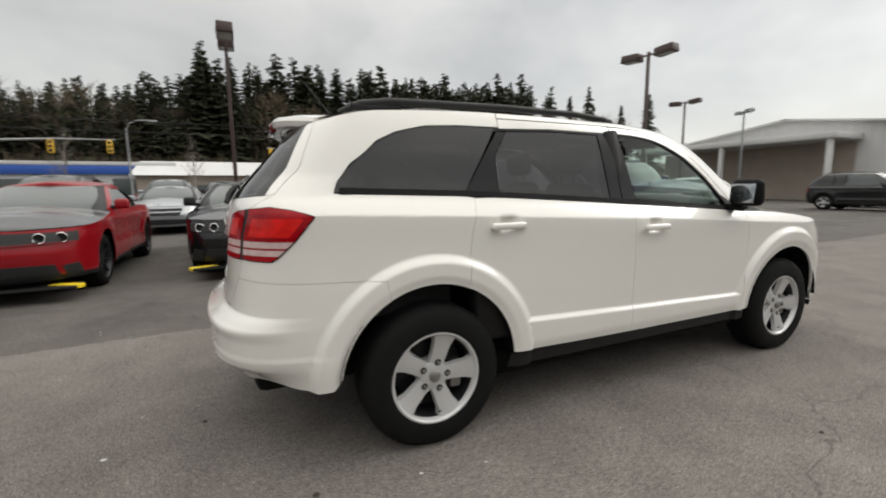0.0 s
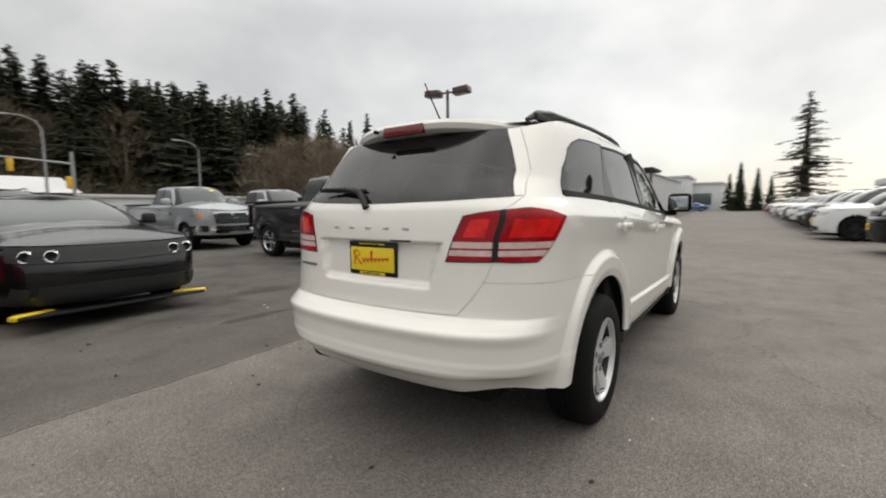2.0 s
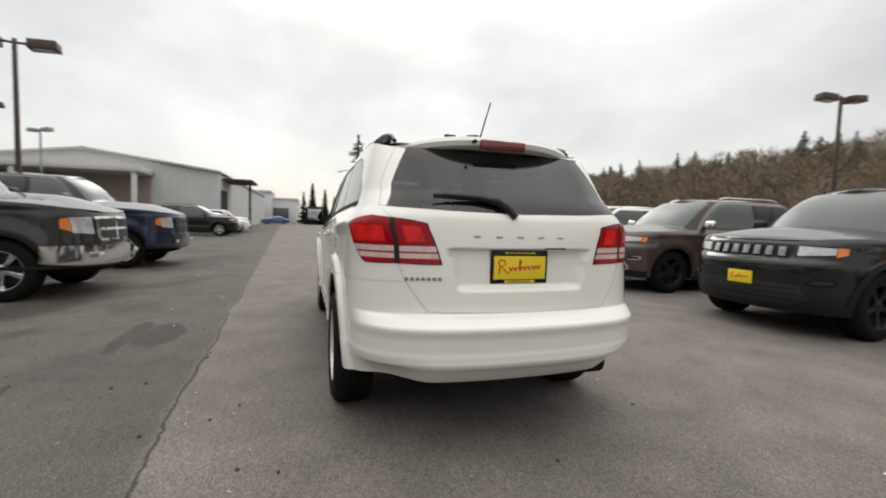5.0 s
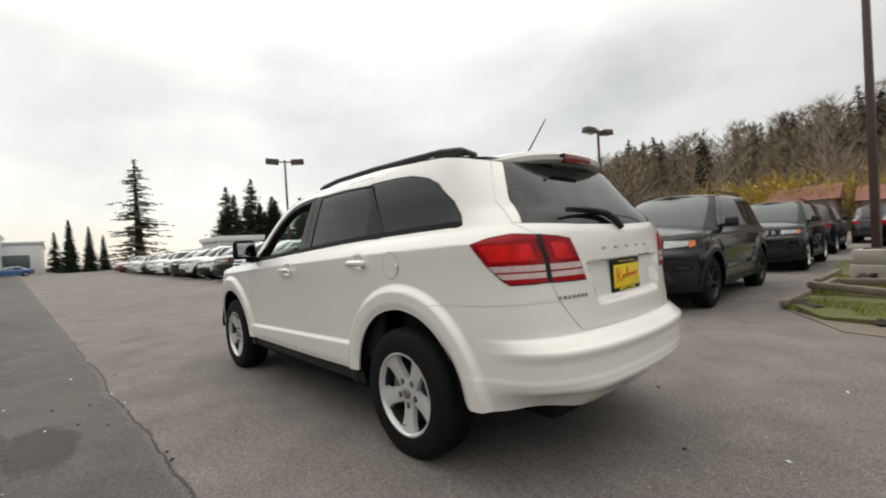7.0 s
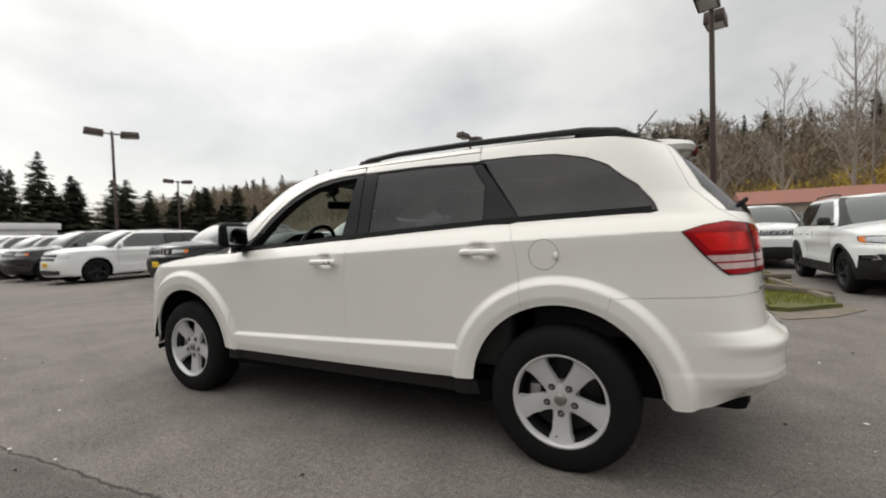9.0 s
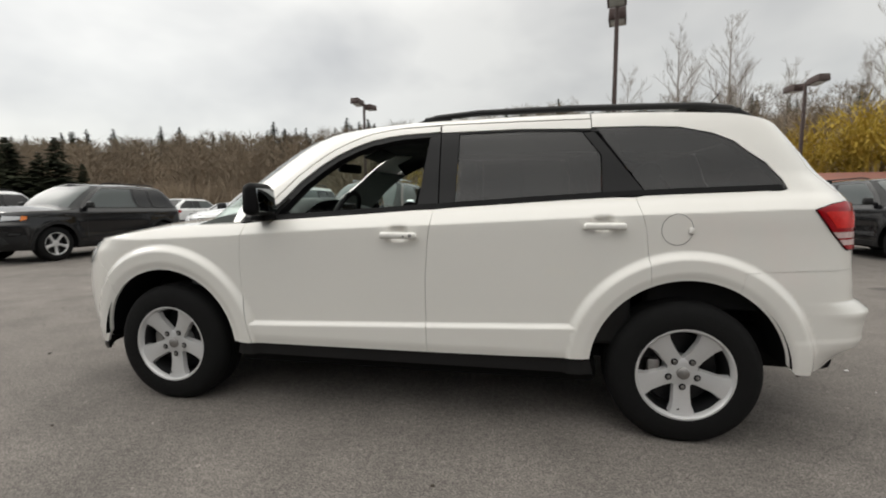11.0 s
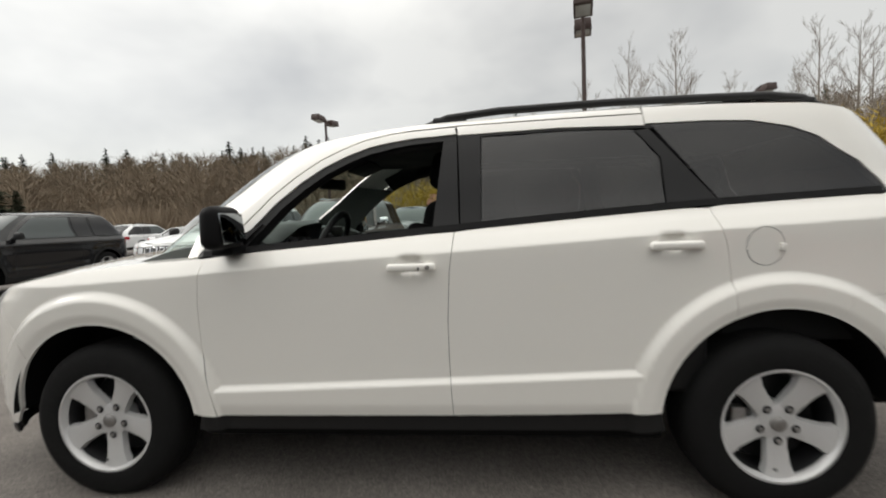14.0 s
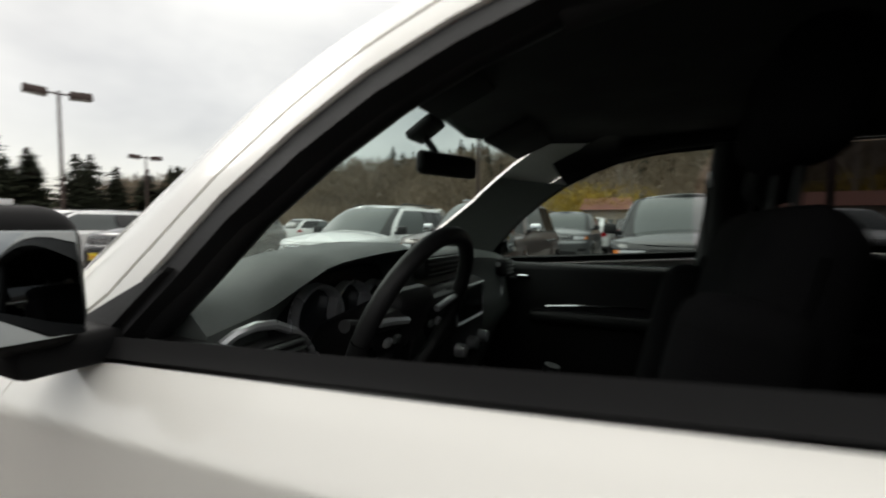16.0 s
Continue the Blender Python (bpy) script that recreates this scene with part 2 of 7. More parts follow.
def prism(poly, depth, plane="xz", r=0.0, seg=2):
    """A polygon with thickness: in xz it is pushed along y, in xy along z, in yz along x, from 0 to depth."""
    bm = bmesh.new()
    at = {"xz": lambda a, b: (a, 0, b), "xy": lambda a, b: (a, b, 0), "yz": lambda a, b: (0, a, b)}[plane]
    way = {"xz": (0, depth, 0), "xy": (0, 0, depth), "yz": (depth, 0, 0)}[plane]
    f = bm.faces.new([bm.verts.new(at(a, b)) for a, b in poly])
    ext = bmesh.ops.extrude_face_region(bm, geom=[f])
    bmesh.ops.translate(bm, vec=way, verts=[e for e in ext["geom"] if isinstance(e, bmesh.types.BMVert)])
    bmesh.ops.recalc_face_normals(bm, faces=bm.faces[:])
    if r:
        bmesh.ops.bevel(bm, geom=bm.edges[:], offset=r, segments=seg, profile=0.5, affect="EDGES")
    return from_bm(bm)


class Shell:
    """A car's skin as a function of (u, z): along the side u is about x; past the corners it runs on round to the tail's and the nose's middle."""

    def __init__(self, width, rear, front, xr, xf, nr=3.0, nf=3.0, bulge=None, taper=0.02, belt=None, bow=None):
        self.width, self.rear, self.front, self.xr, self.nr, self.nf = width, rear, front, xr, nr, nf
        self.xf = xf if callable(xf) else (lambda z: xf)
        self.uf, self.span = 2.0, 1.0
        self.bulge, self.taper, self.belt = bulge, taper, belt
        self.bow = bow or (lambda z: 0.0)

    def raw(self, u, z):
        xf = self.xf(z)
        if u < self.xr:
            p = min(1.0, (self.xr - u) / self.span) * math.pi / 2
            n = self.nr(z) if callable(self.nr) else self.nr
            r = (abs(math.cos(p)) ** n + abs(math.sin(p)) ** n) ** (-1 / n)
            k = r * math.cos(p)
            x = self.xr - (self.xr - self.rear(z)) * r * math.sin(p) * (1 - self.bow(z) * k * k)
        elif u > self.uf:
            p = min(1.0, (u - self.uf) / self.span) * math.pi / 2
            n = self.nf
            r = (abs(math.cos(p)) ** n + abs(math.sin(p)) ** n) ** (-1 / n)
            x = xf + (self.front(z) - xf) * r * math.sin(p)
            k = r * math.cos(p)
        else:
            x = self.xr + (u - self.xr) * (xf - self.xr) / (self.uf - self.xr)
            k = 1.0
        zz = z
        if self.belt:
            zz = z - (self.belt(x)) * smooth(0.55, 0.95, z)
        tp = self.taper(z) if callable(self.taper) else self.taper
        t = 1 - tp * max(0.0, -x) ** 2 - tp * 0.3 * max(0.0, x) ** 2
        return x, self.width(zz) * k * t, z

    def at(self, u, z, off=0.0):
        x, y, z = self.raw(u, z)
        if self.bulge or off:
            e = 2e-3
            p, a, b = Vector((x, y, z)), Vector(self.raw(u + e, z)), Vector(self.raw(u, z + e))
            n = (b - p).cross(a - p)
            if n.length > 1e-12:
                n.normalize()
            else:
                n = Vector((-1 if u < 0 else 1, 0, 0))
            d = off + (self.bulge(x, y, z, u) if self.bulge else 0.0)
            return p + n * d
        return Vector((x, y, z))

    def normal(self, u, z):
        e = 3e-3
        lo, hi = self.xr - self.span, self.uf + self.span
        ua, ub = max(lo + 1e-4, u - e), min(hi - 1e-4, u + e)
        n = (self.at(u, z + e) - self.at(u, z - e)).cross(self.at(ub, z) - self.at(ua, z))
        return n.normalized() if n.length > 1e-12 else Vector((-1 if u < 0 else 1, 0, 0))

    def ux(self, x, z):
        lo, hi = self.xr - self.span, self.uf + self.span
        for _ in range(30):
            mid = (lo + hi) / 2
            if self.raw(mid, z)[0] < x:
                lo = mid
            else:
                hi = mid
        return (lo + hi) / 2

    def uy(self, y, z, end="r"):
        lo, hi = (self.xr - self.span, self.xr) if end == "r" else (self.uf + self.span, self.uf)
        for _ in range(30):
            mid = (lo + hi) / 2
            if self.raw(mid, z)[1] < y:
                lo = mid
            else:
                hi = mid
        return (lo + hi) / 2

    def poly(self, pts, step=0.08):
        """Points (x, z), ("r", y, z) or ("f", y, z) as a dense outline in (u, z)."""
        q = []
        for p in pts:
            q.append((self.ux(p[0], p[1]), p[1]) if len(p) == 2 else (self.uy(p[1], p[2], p[0]), p[2]))
        return q


def offset_poly(poly, d):
    """Moves a closed outline inwards by d."""
    area = sum(a[0] * b[1] - b[0] * a[1] for a, b in zip(poly, poly[1:] + poly[:1])) / 2
    if area < 0:
        poly = poly[::-1]
    out, k = [], len(poly)
    for i in range(k):
        a, b, c = poly[i - 1], poly[i], poly[(i + 1) % k]
        e1, e2 = Vector((b[0] - a[0], b[1] - a[1])), Vector((c[0] - b[0], c[1] - b[1]))
        if e1.length < 1e-7 or e2.length < 1e-7:
            continue
        e1.normalize(), e2.normalize()
        n1, n2 = Vector((-e1.y, e1.x)), Vector((-e2.y, e2.x))
        m = n1 + n2
        k2 = 2 * d / max(0.7, m.length_squared)
        out.append((b[0] + m.x * k2, b[1] + m.y * k2))
    return out


def clip_z(poly, lo, hi):
    for limit, keep in ((lo, lambda p: p[1] >= lo), (hi, lambda p: p[1] <= hi)):
        out = []
        for a, b in zip(poly, poly[1:] + poly[:1]):
            if keep(a):
                out.append(a)
            if keep(a) != keep(b):
                t = (limit - a[1]) / (b[1] - a[1])
                out.append((a[0] + t * (b[0] - a[0]), limit))
        poly = out
    return poly


def panel(shell, poly, du=0.05, dz=0.045, off=0.0, gap=0.0025, rim=0.014):
    """One skin panel: the outline in (u, z) laid on the shell, with its edge turned inwards."""
    lo, hi = shell.xr - shell.span, shell.uf + shell.span
    mids = [abs(p[0] - lo) < 1e-3 or abs(p[0] - hi) < 1e-3 for p in poly]
    poly = offset_poly(poly, gap)
    if any(mids):
        poly = [(lo if abs(a - lo) < 3 * gap + 1e-3 else hi if abs(a - hi) < 3 * gap + 1e-3 else a, b) for a, b in poly]
    bm = bmesh.new()
    corners = [bm.verts.new((a, 0, b)) for a, b in poly]
    for tri in tessellate_polygon([[Vector((a, b, 0)) for a, b in poly]]):
        a, b, c = (poly[i] for i in tri)
        if abs((b[0] - a[0]) * (c[1] - a[1]) - (c[0] - a[0]) * (b[1] - a[1])) > 1e-10:
            bm.faces.new([corners[i] for i in tri])
    for axis, step in ((0, du), (2, dz)):
        cs = [v.co[axis] for v in bm.verts]
        k0, k1 = math.ceil(min(cs) / step + 1e-4), math.floor(max(cs) / step - 1e-4)
        for k in range(k0, k1 + 1):
            co, no = [0, 0, 0], [0, 0, 0]
            co[axis], no[axis] = k * step, 1
            bmesh.ops.bisect_plane(bm, geom=bm.verts[:] + bm.edges[:] + bm.faces[:], dist=1e-5, plane_co=co, plane_no=no)
    bm.verts.index_update()
    uz = [(v.co.x, v.co.z) for v in bm.verts]
    verts, normals = [shell.at(u, z, off) for u, z in uz], [shell.normal(u, z) for u, z in uz]
    faces = []
    for f in bm.faces:
        idx = [v.index for v in f.verts]
        area = sum(uz[a][0] * uz[b][1] - uz[b][0] * uz[a][1] for a, b in zip(idx, idx[1:] + idx[:1]))
        faces.append(idx[::-1] if area > 0 else idx)
    edges = [(e.verts[0].index, e.verts[1].index) for e in bm.edges if len(e.link_faces) == 1]
    bm.free()
    g = Geo().add(verts, faces, normals)
    if rim:
        used = {}
        rv, rf = [], []
        for a, b in edges:
            if abs(uz[a][0] - uz[b][0]) < 1e-4 and min(abs(uz[a][0] - lo), abs(uz[a][0] - hi)) < 1e-3:
                continue
            for i in (a, b):
                if i not in used:
                    used[i] = len(rv)
                    rv += [verts[i], verts[i] - normals[i] * rim]
            i, j = used[a], used[b]
            rf.append((i, j, j + 1, i + 1))
        g.add(rv, rf)
    return g


def arc(cx, cz, r, a0, a1, k=14):
    return [(cx + r * math.cos(radians(a0 + (a1 - a0) * i / k)), cz + r * math.sin(radians(a0 + (a1 - a0) * i / k))) for i in range(k + 1)]


def offset_line(pts, d):
    """Moves an open (x, z) line to its right by d."""
    out = []
    ds = d if isinstance(d, list) else [d] * len(pts)
    for i, p in enumerate(pts):
        d = ds[i]
        a, b = pts[max(i - 1, 0)], pts[min(i + 1, len(pts) - 1)]
        t = Vector((b[0] - a[0], b[1] - a[1])).normalized()
        out.append((p[0] + t.y * d, p[1] - t.x * d))
    return out


def lid(shell, edge, crown, k=10, power=2.0, drop=0.0):
    """A bonnet or roof: from the shell's edge, given as (u, z), across to the middle."""
    verts, faces, n = [], [], len(edge)
    for u, z in edge:
        p = shell.at(u, z)
        for i in range(k + 1):
            t = i / k
            verts.append((p.x, p.y * (1 - t), p.z + crown(p.x) * (1 - (1 - t) ** power)))
    for a in range(n - 1):
        for i in range(k):
            q = a * (k + 1) + i
            faces.append((q, q + 1, q + k + 2, q + k + 1))
    return Geo().add(verts, faces)


# ---- wheels ----
def make_wheel(parent, name, r, width, rim_r, x, y, side, rim_mat, spokes=5, detail=True, spoke_w=(0.088, 0.130), dish=0.045, zc=None, spin=0.0):
    """A tyre with its rim; y is the outer face, side +1 or -1."""
    w = width
    prof = [(rim_r - 0.012, 0.0), (rim_r + 0.012, 0.012), (rim_r + 0.03, 0.010), (r - 0.055, 0.016), (r - 0.022, -0.002), (r - 0.006, -0.022), (r, -0.045)]
    for k in range(1, 5):
        q = -0.045 - (w - 0.09) * k / 5
        prof += [(r, q + 0.004), (r - 0.007, q + 0.002), (r - 0.007, q - 0.002), (r, q - 0.004)]
    prof += [(r, -w + 0.045), (r - 0.02, -w + 0.012), (r - 0.055, -w), (rim_r, -w + 0.01)]
    flip = Matrix.Translation((x, y, zc or r)) @ Matrix.Diagonal((1, side, 1, 1))

    def put(g):
        h = g.moved(flip)
        if side < 0:
            h.f = [tuple(reversed(f)) for f in h.f]
        h.v = [(a, b, max(c, 0.001)) for a, b, c in h.v]
        return h
    lip = lathe([(rim_r + 0.006, -0.002), (rim_r + 0.004, 0.006), (rim_r - 0.008, 0.007), (rim_r - 0.016, -0.004), (rim_r - 0.020, -0.022)], 48 if detail else 28)
    barrel = lathe([(rim_r - 0.019, -0.020), (rim_r - 0.028, -0.05), (rim_r - 0.035, -w + 0.03)], 48 if detail else 28)
    hub = lathe([(0.001, -dish + 0.02), (0.055, -dish + 0.02), (0.075, -dish + 0.012), (0.08, -dish - 0.02), (0.08, -0.12)], 28)
    back = lathe([(0.001, -0.10), (rim_r - 0.05, -0.105), (rim_r - 0.035, -0.14)], 32)
    spoke_geo = Geo()
    ro = rim_r - 0.004
    for k in range(spokes):
        a = 2 * math.pi * k / spokes - math.pi / 2 + radians(spin)
        w0, w1 = spoke_w[0] / 2, spoke_w[1] / 2
        rs = [(0.05, w0, -dish + 0.016), (0.10, w0 * 1.0, -dish + 0.020), (0.5 * (0.1 + ro), (w0 + w1) / 2 * 0.92, -dish + 0.030), (ro - 0.03, w1 * 0.98, -0.010), (ro, w1 * 1.12, 0.000)]
        verts, faces = [], []
        for rr, ww, yy in rs:
            for s, dy in ((-1.0, -0.030), (-0.86, -0.004), (-0.3, 0.0), (0.3, 0.0), (0.86, -0.004), (1.0, -0.030)):
                px, pz = rr, s * ww
                verts.append((px * math.cos(a) - pz * math.sin(a), yy + dy, px * math.sin(a) + pz * math.cos(a)))
        for i in range(len(rs) - 1):
            for j in range(5):
                q = i * 6 + j
                faces.append((q, q + 6, q + 7, q + 1))
        one = Geo().add(verts, faces)
        if detail:
            wheel_spokes.append(one)
        spoke_geo.join(one)
    tyre_geo = lathe(prof, 56 if detail else 32)
    wheel = part(name, put(Geo().join(lip).join(hub) if detail else Geo().join(lip).join(hub).join(spoke_geo)), rim_mat, parent)
    part("tyre", put(tyre_geo), RUBBER, wheel, "black rubber tyre")
    part("barrel", put(barrel), DARK_ALLOY, wheel)
    part("brake_disc", put(back), DARK_ALLOY, wheel)
    if detail:
        for one in wheel_spokes:
            part("spoke", put(one), rim_mat, wheel)
        wheel_spokes.clear()
        part("hub_cap", put(lathe([(0.001, -dish + 0.036), (0.022, -dish + 0.035), (0.029, -dish + 0.030), (0.031, -dish + 0.015)], 24)), STEEL, wheel)
        part("brake_caliper", put(rbox((0.13, -0.075, -0.02), (0.06, 0.05, 0.15), 0.012)), STEEL, wheel)
        for k in range(5):
            a = 2 * math.pi * k / 5 - math.pi / 2 + radians(spin)
            at = (0.070 * math.cos(a), 0, 0.070 * math.sin(a))
            part("lug_hole", put(lathe([(0.001, -dish + 0.0225), (0.0155, -dish + 0.0225), (0.017, -dish + 0.0205)], 14, at)), DARK_ALLOY, wheel)
            part("lug_nut", put(lathe([(0.001, -dish + 0.032), (0.007, -dish + 0.031), (0.0095, -dish + 0.027), (0.0095, -dish + 0.0)], 6, at)), STEEL, wheel)
        part("valve_stem", put(tube([(0.02, -0.03, -rim_r + 0.035), (0.02, 0.0, -rim_r + 0.055)], 0.004, 6)), BLACK_TRIM, wheel)
    return wheel


wheel_spokes = []
AXLE, WR = 1.445, 0.362

# ---- the white crossover ----
j_width = pch((0.20, 0.86), (0.34, 0.876), (0.50, 0.886), (0.75, 0.899), (0.95, 0.907), (1.05, 0.9093), (1.074, 0.9088), (1.080, 0.9060), (1.095, 0.8965), (1.12, 0.8795), (1.16, 0.851), (1.22, 0.828), (1.40, 0.774), (1.55, 0.722), (1.61, 0.690), (1.65, 0.64), (1.675, 0.58))
j_rear = pch((0.30, -2.25), (0.38, -2.345), (0.44, -2.402), (0.474, -2.436), (0.488, -2.441), (0.502, -2.4405), (0.56, -2.4425), (0.62, -2.447), (0.652, -2.451), (0.659, -2.449), (0.672, -2.431), (0.70, -2.400), (0.722, -2.372), (0.80, -2.362),
             (0.95, -2.352), (1.10, -2.338), (1.18, -2.322), (1.23, -2.292), (1.41, -2.14), (1.58, -1.985), (1.63, -1.93), (1.67, -1.86))
j_front = pch((0.22, 2.25), (0.35, 2.36), (0.50, 2.42), (0.62, 2.43), (0.80, 2.40), (0.90, 2.34), (0.95, 2.27), (1.2, 2.0))
j_shift = pch((-1.9, 0.077), (-1.22, 0.051), (-0.19, 0.002), (0.25, -0.018), (0.72, -0.045), (0.97, -0.062), (1.6, -0.095))
j_glass = pch((1.0, 1.56), (1.08, 1.49), (1.35, 1.14), (1.50, 0.93), (1.58, 0.79), (1.62, 0.69), (1.65, 0.54), (1.68, 0.3))


def j_bulge(x, y, z, u):
    d = 0.0
    for wx in (-AXLE, AXLE):
        r = math.hypot(x - wx, z - WR)
        if r < 0.7:
            d = max(d, 0.030 * smooth(0.598, 0.547, r) - 0.012 * smooth(0.50, 0.445, r))
    if abs(x) < 1.2:
        zs = 0.545 - 0.034 * x
        d = max(d, 0.021 * smooth(zs + 0.006, zs - 0.024, z) * smooth(1.15, 0.95, abs(x)) - 0.012 * smooth(0.45, 0.36, z))
    if x < -1.85:
        d += 0.004 * smooth(-1.86, -2.0, x) * smooth(0.545, 0.515, z) * smooth(0.36, 0.48, z)
        d -= 0.045 * smooth(-1.95, -2.2, x) * smooth(0.54, 0.37, z) * smooth(0.45, 0.72, abs(y))
        d += 0.007 * smooth(-2.05, -2.25, x) * (smooth(0.60, 0.655, z) - smooth(0.67, 0.72, z))
    if 0.95 < z < 1.16:
        for hx, hz in ((-0.007, 1.030), (-1.043, 1.082)):
            if abs(x - hx) < 0.12:
                d -= 0.026 * math.exp(-((x - hx) / 0.045) ** 4 - ((z - hz) / 0.036) ** 4)
    if x < -2.0 and 0.78 < z < 1.08:
        half = 0.345 + (z - 0.83) * 0.26
        d -= 0.036 * smooth(half + 0.004, half - 0.022, abs(y)) * (smooth(0.823, 0.86, z) - smooth(1.030, 1.042, z))
    return d


square = lambda z: 5.2 - 1.9 * smooth(1.14, 1.34, z)
bow = lambda z: 0.13 * smooth(1.32, 1.14, z)
narrow = lambda z: 0.0115 + 0.0055 * smooth(0.70, 1.05, z)
JL = Shell(j_width, j_rear, j_front, -1.66, 1.55, square, 2.7, j_bulge, narrow, j_shift, bow)
JU = Shell(j_width, j_rear, j_glass, -1.6, lambda z: j_glass(z) - 0.75, 3.0, 2.7, None, 0.017, j_shift)
zb = pch((-1.9, 1.243), (-1.22, 1.22), (-0.19, 1.16), (0.25, 1.13), (0.72, 1.10), (0.97, 1.08))

journey = thing("parked_crossover", Matrix(), "white five-door crossover with black roof rails, open driver window", "car")


def jpart(name, polys, mat, label="", shell=JL, du=0.02, dz=0.0125, off=0.0, gap=0.0014, rim=0.014, sides=(1, -1), parent=None, whole=False):
    """A skin panel on both sides (two parts) or across the middle (one part)."""
    g = Geo()
    for q in polys:
        g.join(panel(shell, shell.poly(q), du, dz, off, gap, rim))
    out = []
    if whole:
        return part(name, g.both(), mat, parent or journey, label)
    for s in sides:
        out.append(part(name, g if s > 0 else g.mirrored(), mat, parent or journey, label))
    return out


def line(x0, x1, f, k=10):
    return [(x0 + (x1 - x0) * i / k, f(x0 + (x1 - x0) * i / k)) for i in range(k + 1)]


ra = lambda a0, a1, k=14: arc(-AXLE, WR, 0.452, a0, a1, k)
fa = lambda a0, a1, k=14: arc(AXLE, WR, 0.445, a0, a1, k)
B_SEAM = [(-0.158, 0.39), (-0.150, 0.60), (-0.150, 0.79), (-0.165, 1.0), (-0.188, 1.157)]
C_SEAM = [(-1.272, 0.78), (-1.258, 0.92), (-1.243, 1.06), (-1.20, 1.213)]
F_SEAM = [(0.885, 0.385), (0.915, 0.53), (0.94, 0.70), (0.938, 0.90), (0.925, 1.02), (0.915, 1.082)]
front_doors = jpart("front_door", [B_SEAM[::-1] + [(0.3, 0.388)] + F_SEAM + line(0.915, -0.188, zb)[1:-1]], WHITE, dz=0.006)
rear_doors = jpart("rear_door", [B_SEAM + line(-0.188, -1.20, zb)[1:-1] + C_SEAM[::-1] + ra(67, 5) + [(-0.6, 0.394)]], WHITE, dz=0.006)
jpart("front_fender", [F_SEAM + [(1.3, 1.066), (1.6, 1.035), (1.95, 0.978), (1.985, 0.86), (1.82, 0.72)] + fa(38, 176)], WHITE, du=0.015, dz=0.0075)
ztop = pch((-2.1, 1.585), (-1.86, 1.606), (-1.5, 1.640), (-1.0, 1.655), (-0.1, 1.655))
T_SEAM = [("r", 0.602, 0.875), ("r", 0.634, 0.955), ("r", 0.652, 1.178), ("r", 0.712, 1.245), ("r", 0.688, 1.36), ("r", 0.645, 1.47), ("r", 0.590, 1.575)]
jpart("rear_quarter_panel", [C_SEAM[::-1][:-1] + [C_SEAM[0]] + ra(67, 119) + [(-1.685, 0.852), (-1.85, 0.86), (-2.05, 0.866)] + T_SEAM
                             + [(-1.80, 1.604)] + line(-1.7, -1.0, ztop, 6) + [(-1.0, 1.578), (-1.25, 1.576), (-1.42, 1.566), (-1.57, 1.531), (-1.672, 1.482), (-1.80, 1.378), (-1.862, 1.30), (-1.885, 1.247), (-1.85, 1.238)]
                             + line(-1.8, -1.24, zb, 5)], WHITE, du=0.016, dz=0.0075, gap=0.0008)
jpart("rear_bumper", [ra(119, 173) + [(-1.93, 0.375), (-2.1, 0.37), ("r", 0.60, 0.372), ("r", 0.3, 0.366), ("r", 0, 0.366), ("r", 0, 0.719), ("r", 0.25, 0.7205), ("r", 0.495, 0.7255), ("r", 0.554, 0.797), ("r", 0.604, 0.8735), (-2.05, 0.8645), (-1.85, 0.8585), (-1.685, 0.8505)]],
      WHITE, whole=True, du=0.014, dz=0.007, gap=0.0003)
jpart("front_bumper", [fa(38, 6) + [(1.93, 0.33), (2.1, 0.30), ("f", 0.5, 0.28), ("f", 0, 0.28), ("f", 0, 0.90), ("f", 0.45, 0.91), ("f", 0.7, 0.935), (1.95, 0.974), (1.985, 0.86), (1.82, 0.72)]], WHITE, whole=True)
tailgate = jpart("tailgate", [[("r", 0, 0.722), ("r", 0.25, 0.724), ("r", 0.492, 0.729), ("r", 0.55, 0.80), ("r", 0.60, 0.875), ("r", 0.632, 0.955), ("r", 0.65, 1.178), ("r", 0.710, 1.243), ("r", 0.680, 1.238), ("r", 0.4, 1.222), ("r", 0, 1.213)],
                              [("r", 0.710, 1.244), ("r", 0.686, 1.36), ("r", 0.643, 1.47), ("r", 0.588, 1.576), ("r", 0.538, 1.565), ("r", 0.590, 1.47), ("r", 0.640, 1.36), ("r", 0.680, 1.24)]], WHITE, whole=True, du=0.02, dz=0.011, gap=0.0009)
# white painted jambs behind the seams
jpart("painted_jamb", [[(k, y - 0.012, z) for k, y, z in T_SEAM] + [(k, y + 0.012, z) for k, y, z in T_SEAM[::-1]]], WHITE, off=-0.006, gap=0.0, rim=0)
jpart("painted_jamb", [[(-1.69, 0.842), (-1.85, 0.849), (-2.05, 0.855), ("r", 0.61, 0.863), ("r", 0.60, 0.884), (-2.05, 0.874), (-1.85, 0.868), (-1.69, 0.861)]], WHITE, off=-0.006, gap=0.0, rim=0)
jpart("painted_jamb", [[("r", 0, 0.712), ("r", 0.25, 0.713), ("r", 0.498, 0.716), ("r", 0.565, 0.795), ("r", 0.612, 0.87), ("r", 0.592, 0.875), ("r", 0.54, 0.80), ("r", 0.486, 0.737), ("r", 0.25, 0.731), ("r", 0, 0.729)]], WHITE, off=-0.007, gap=0.0, rim=0, whole=True)
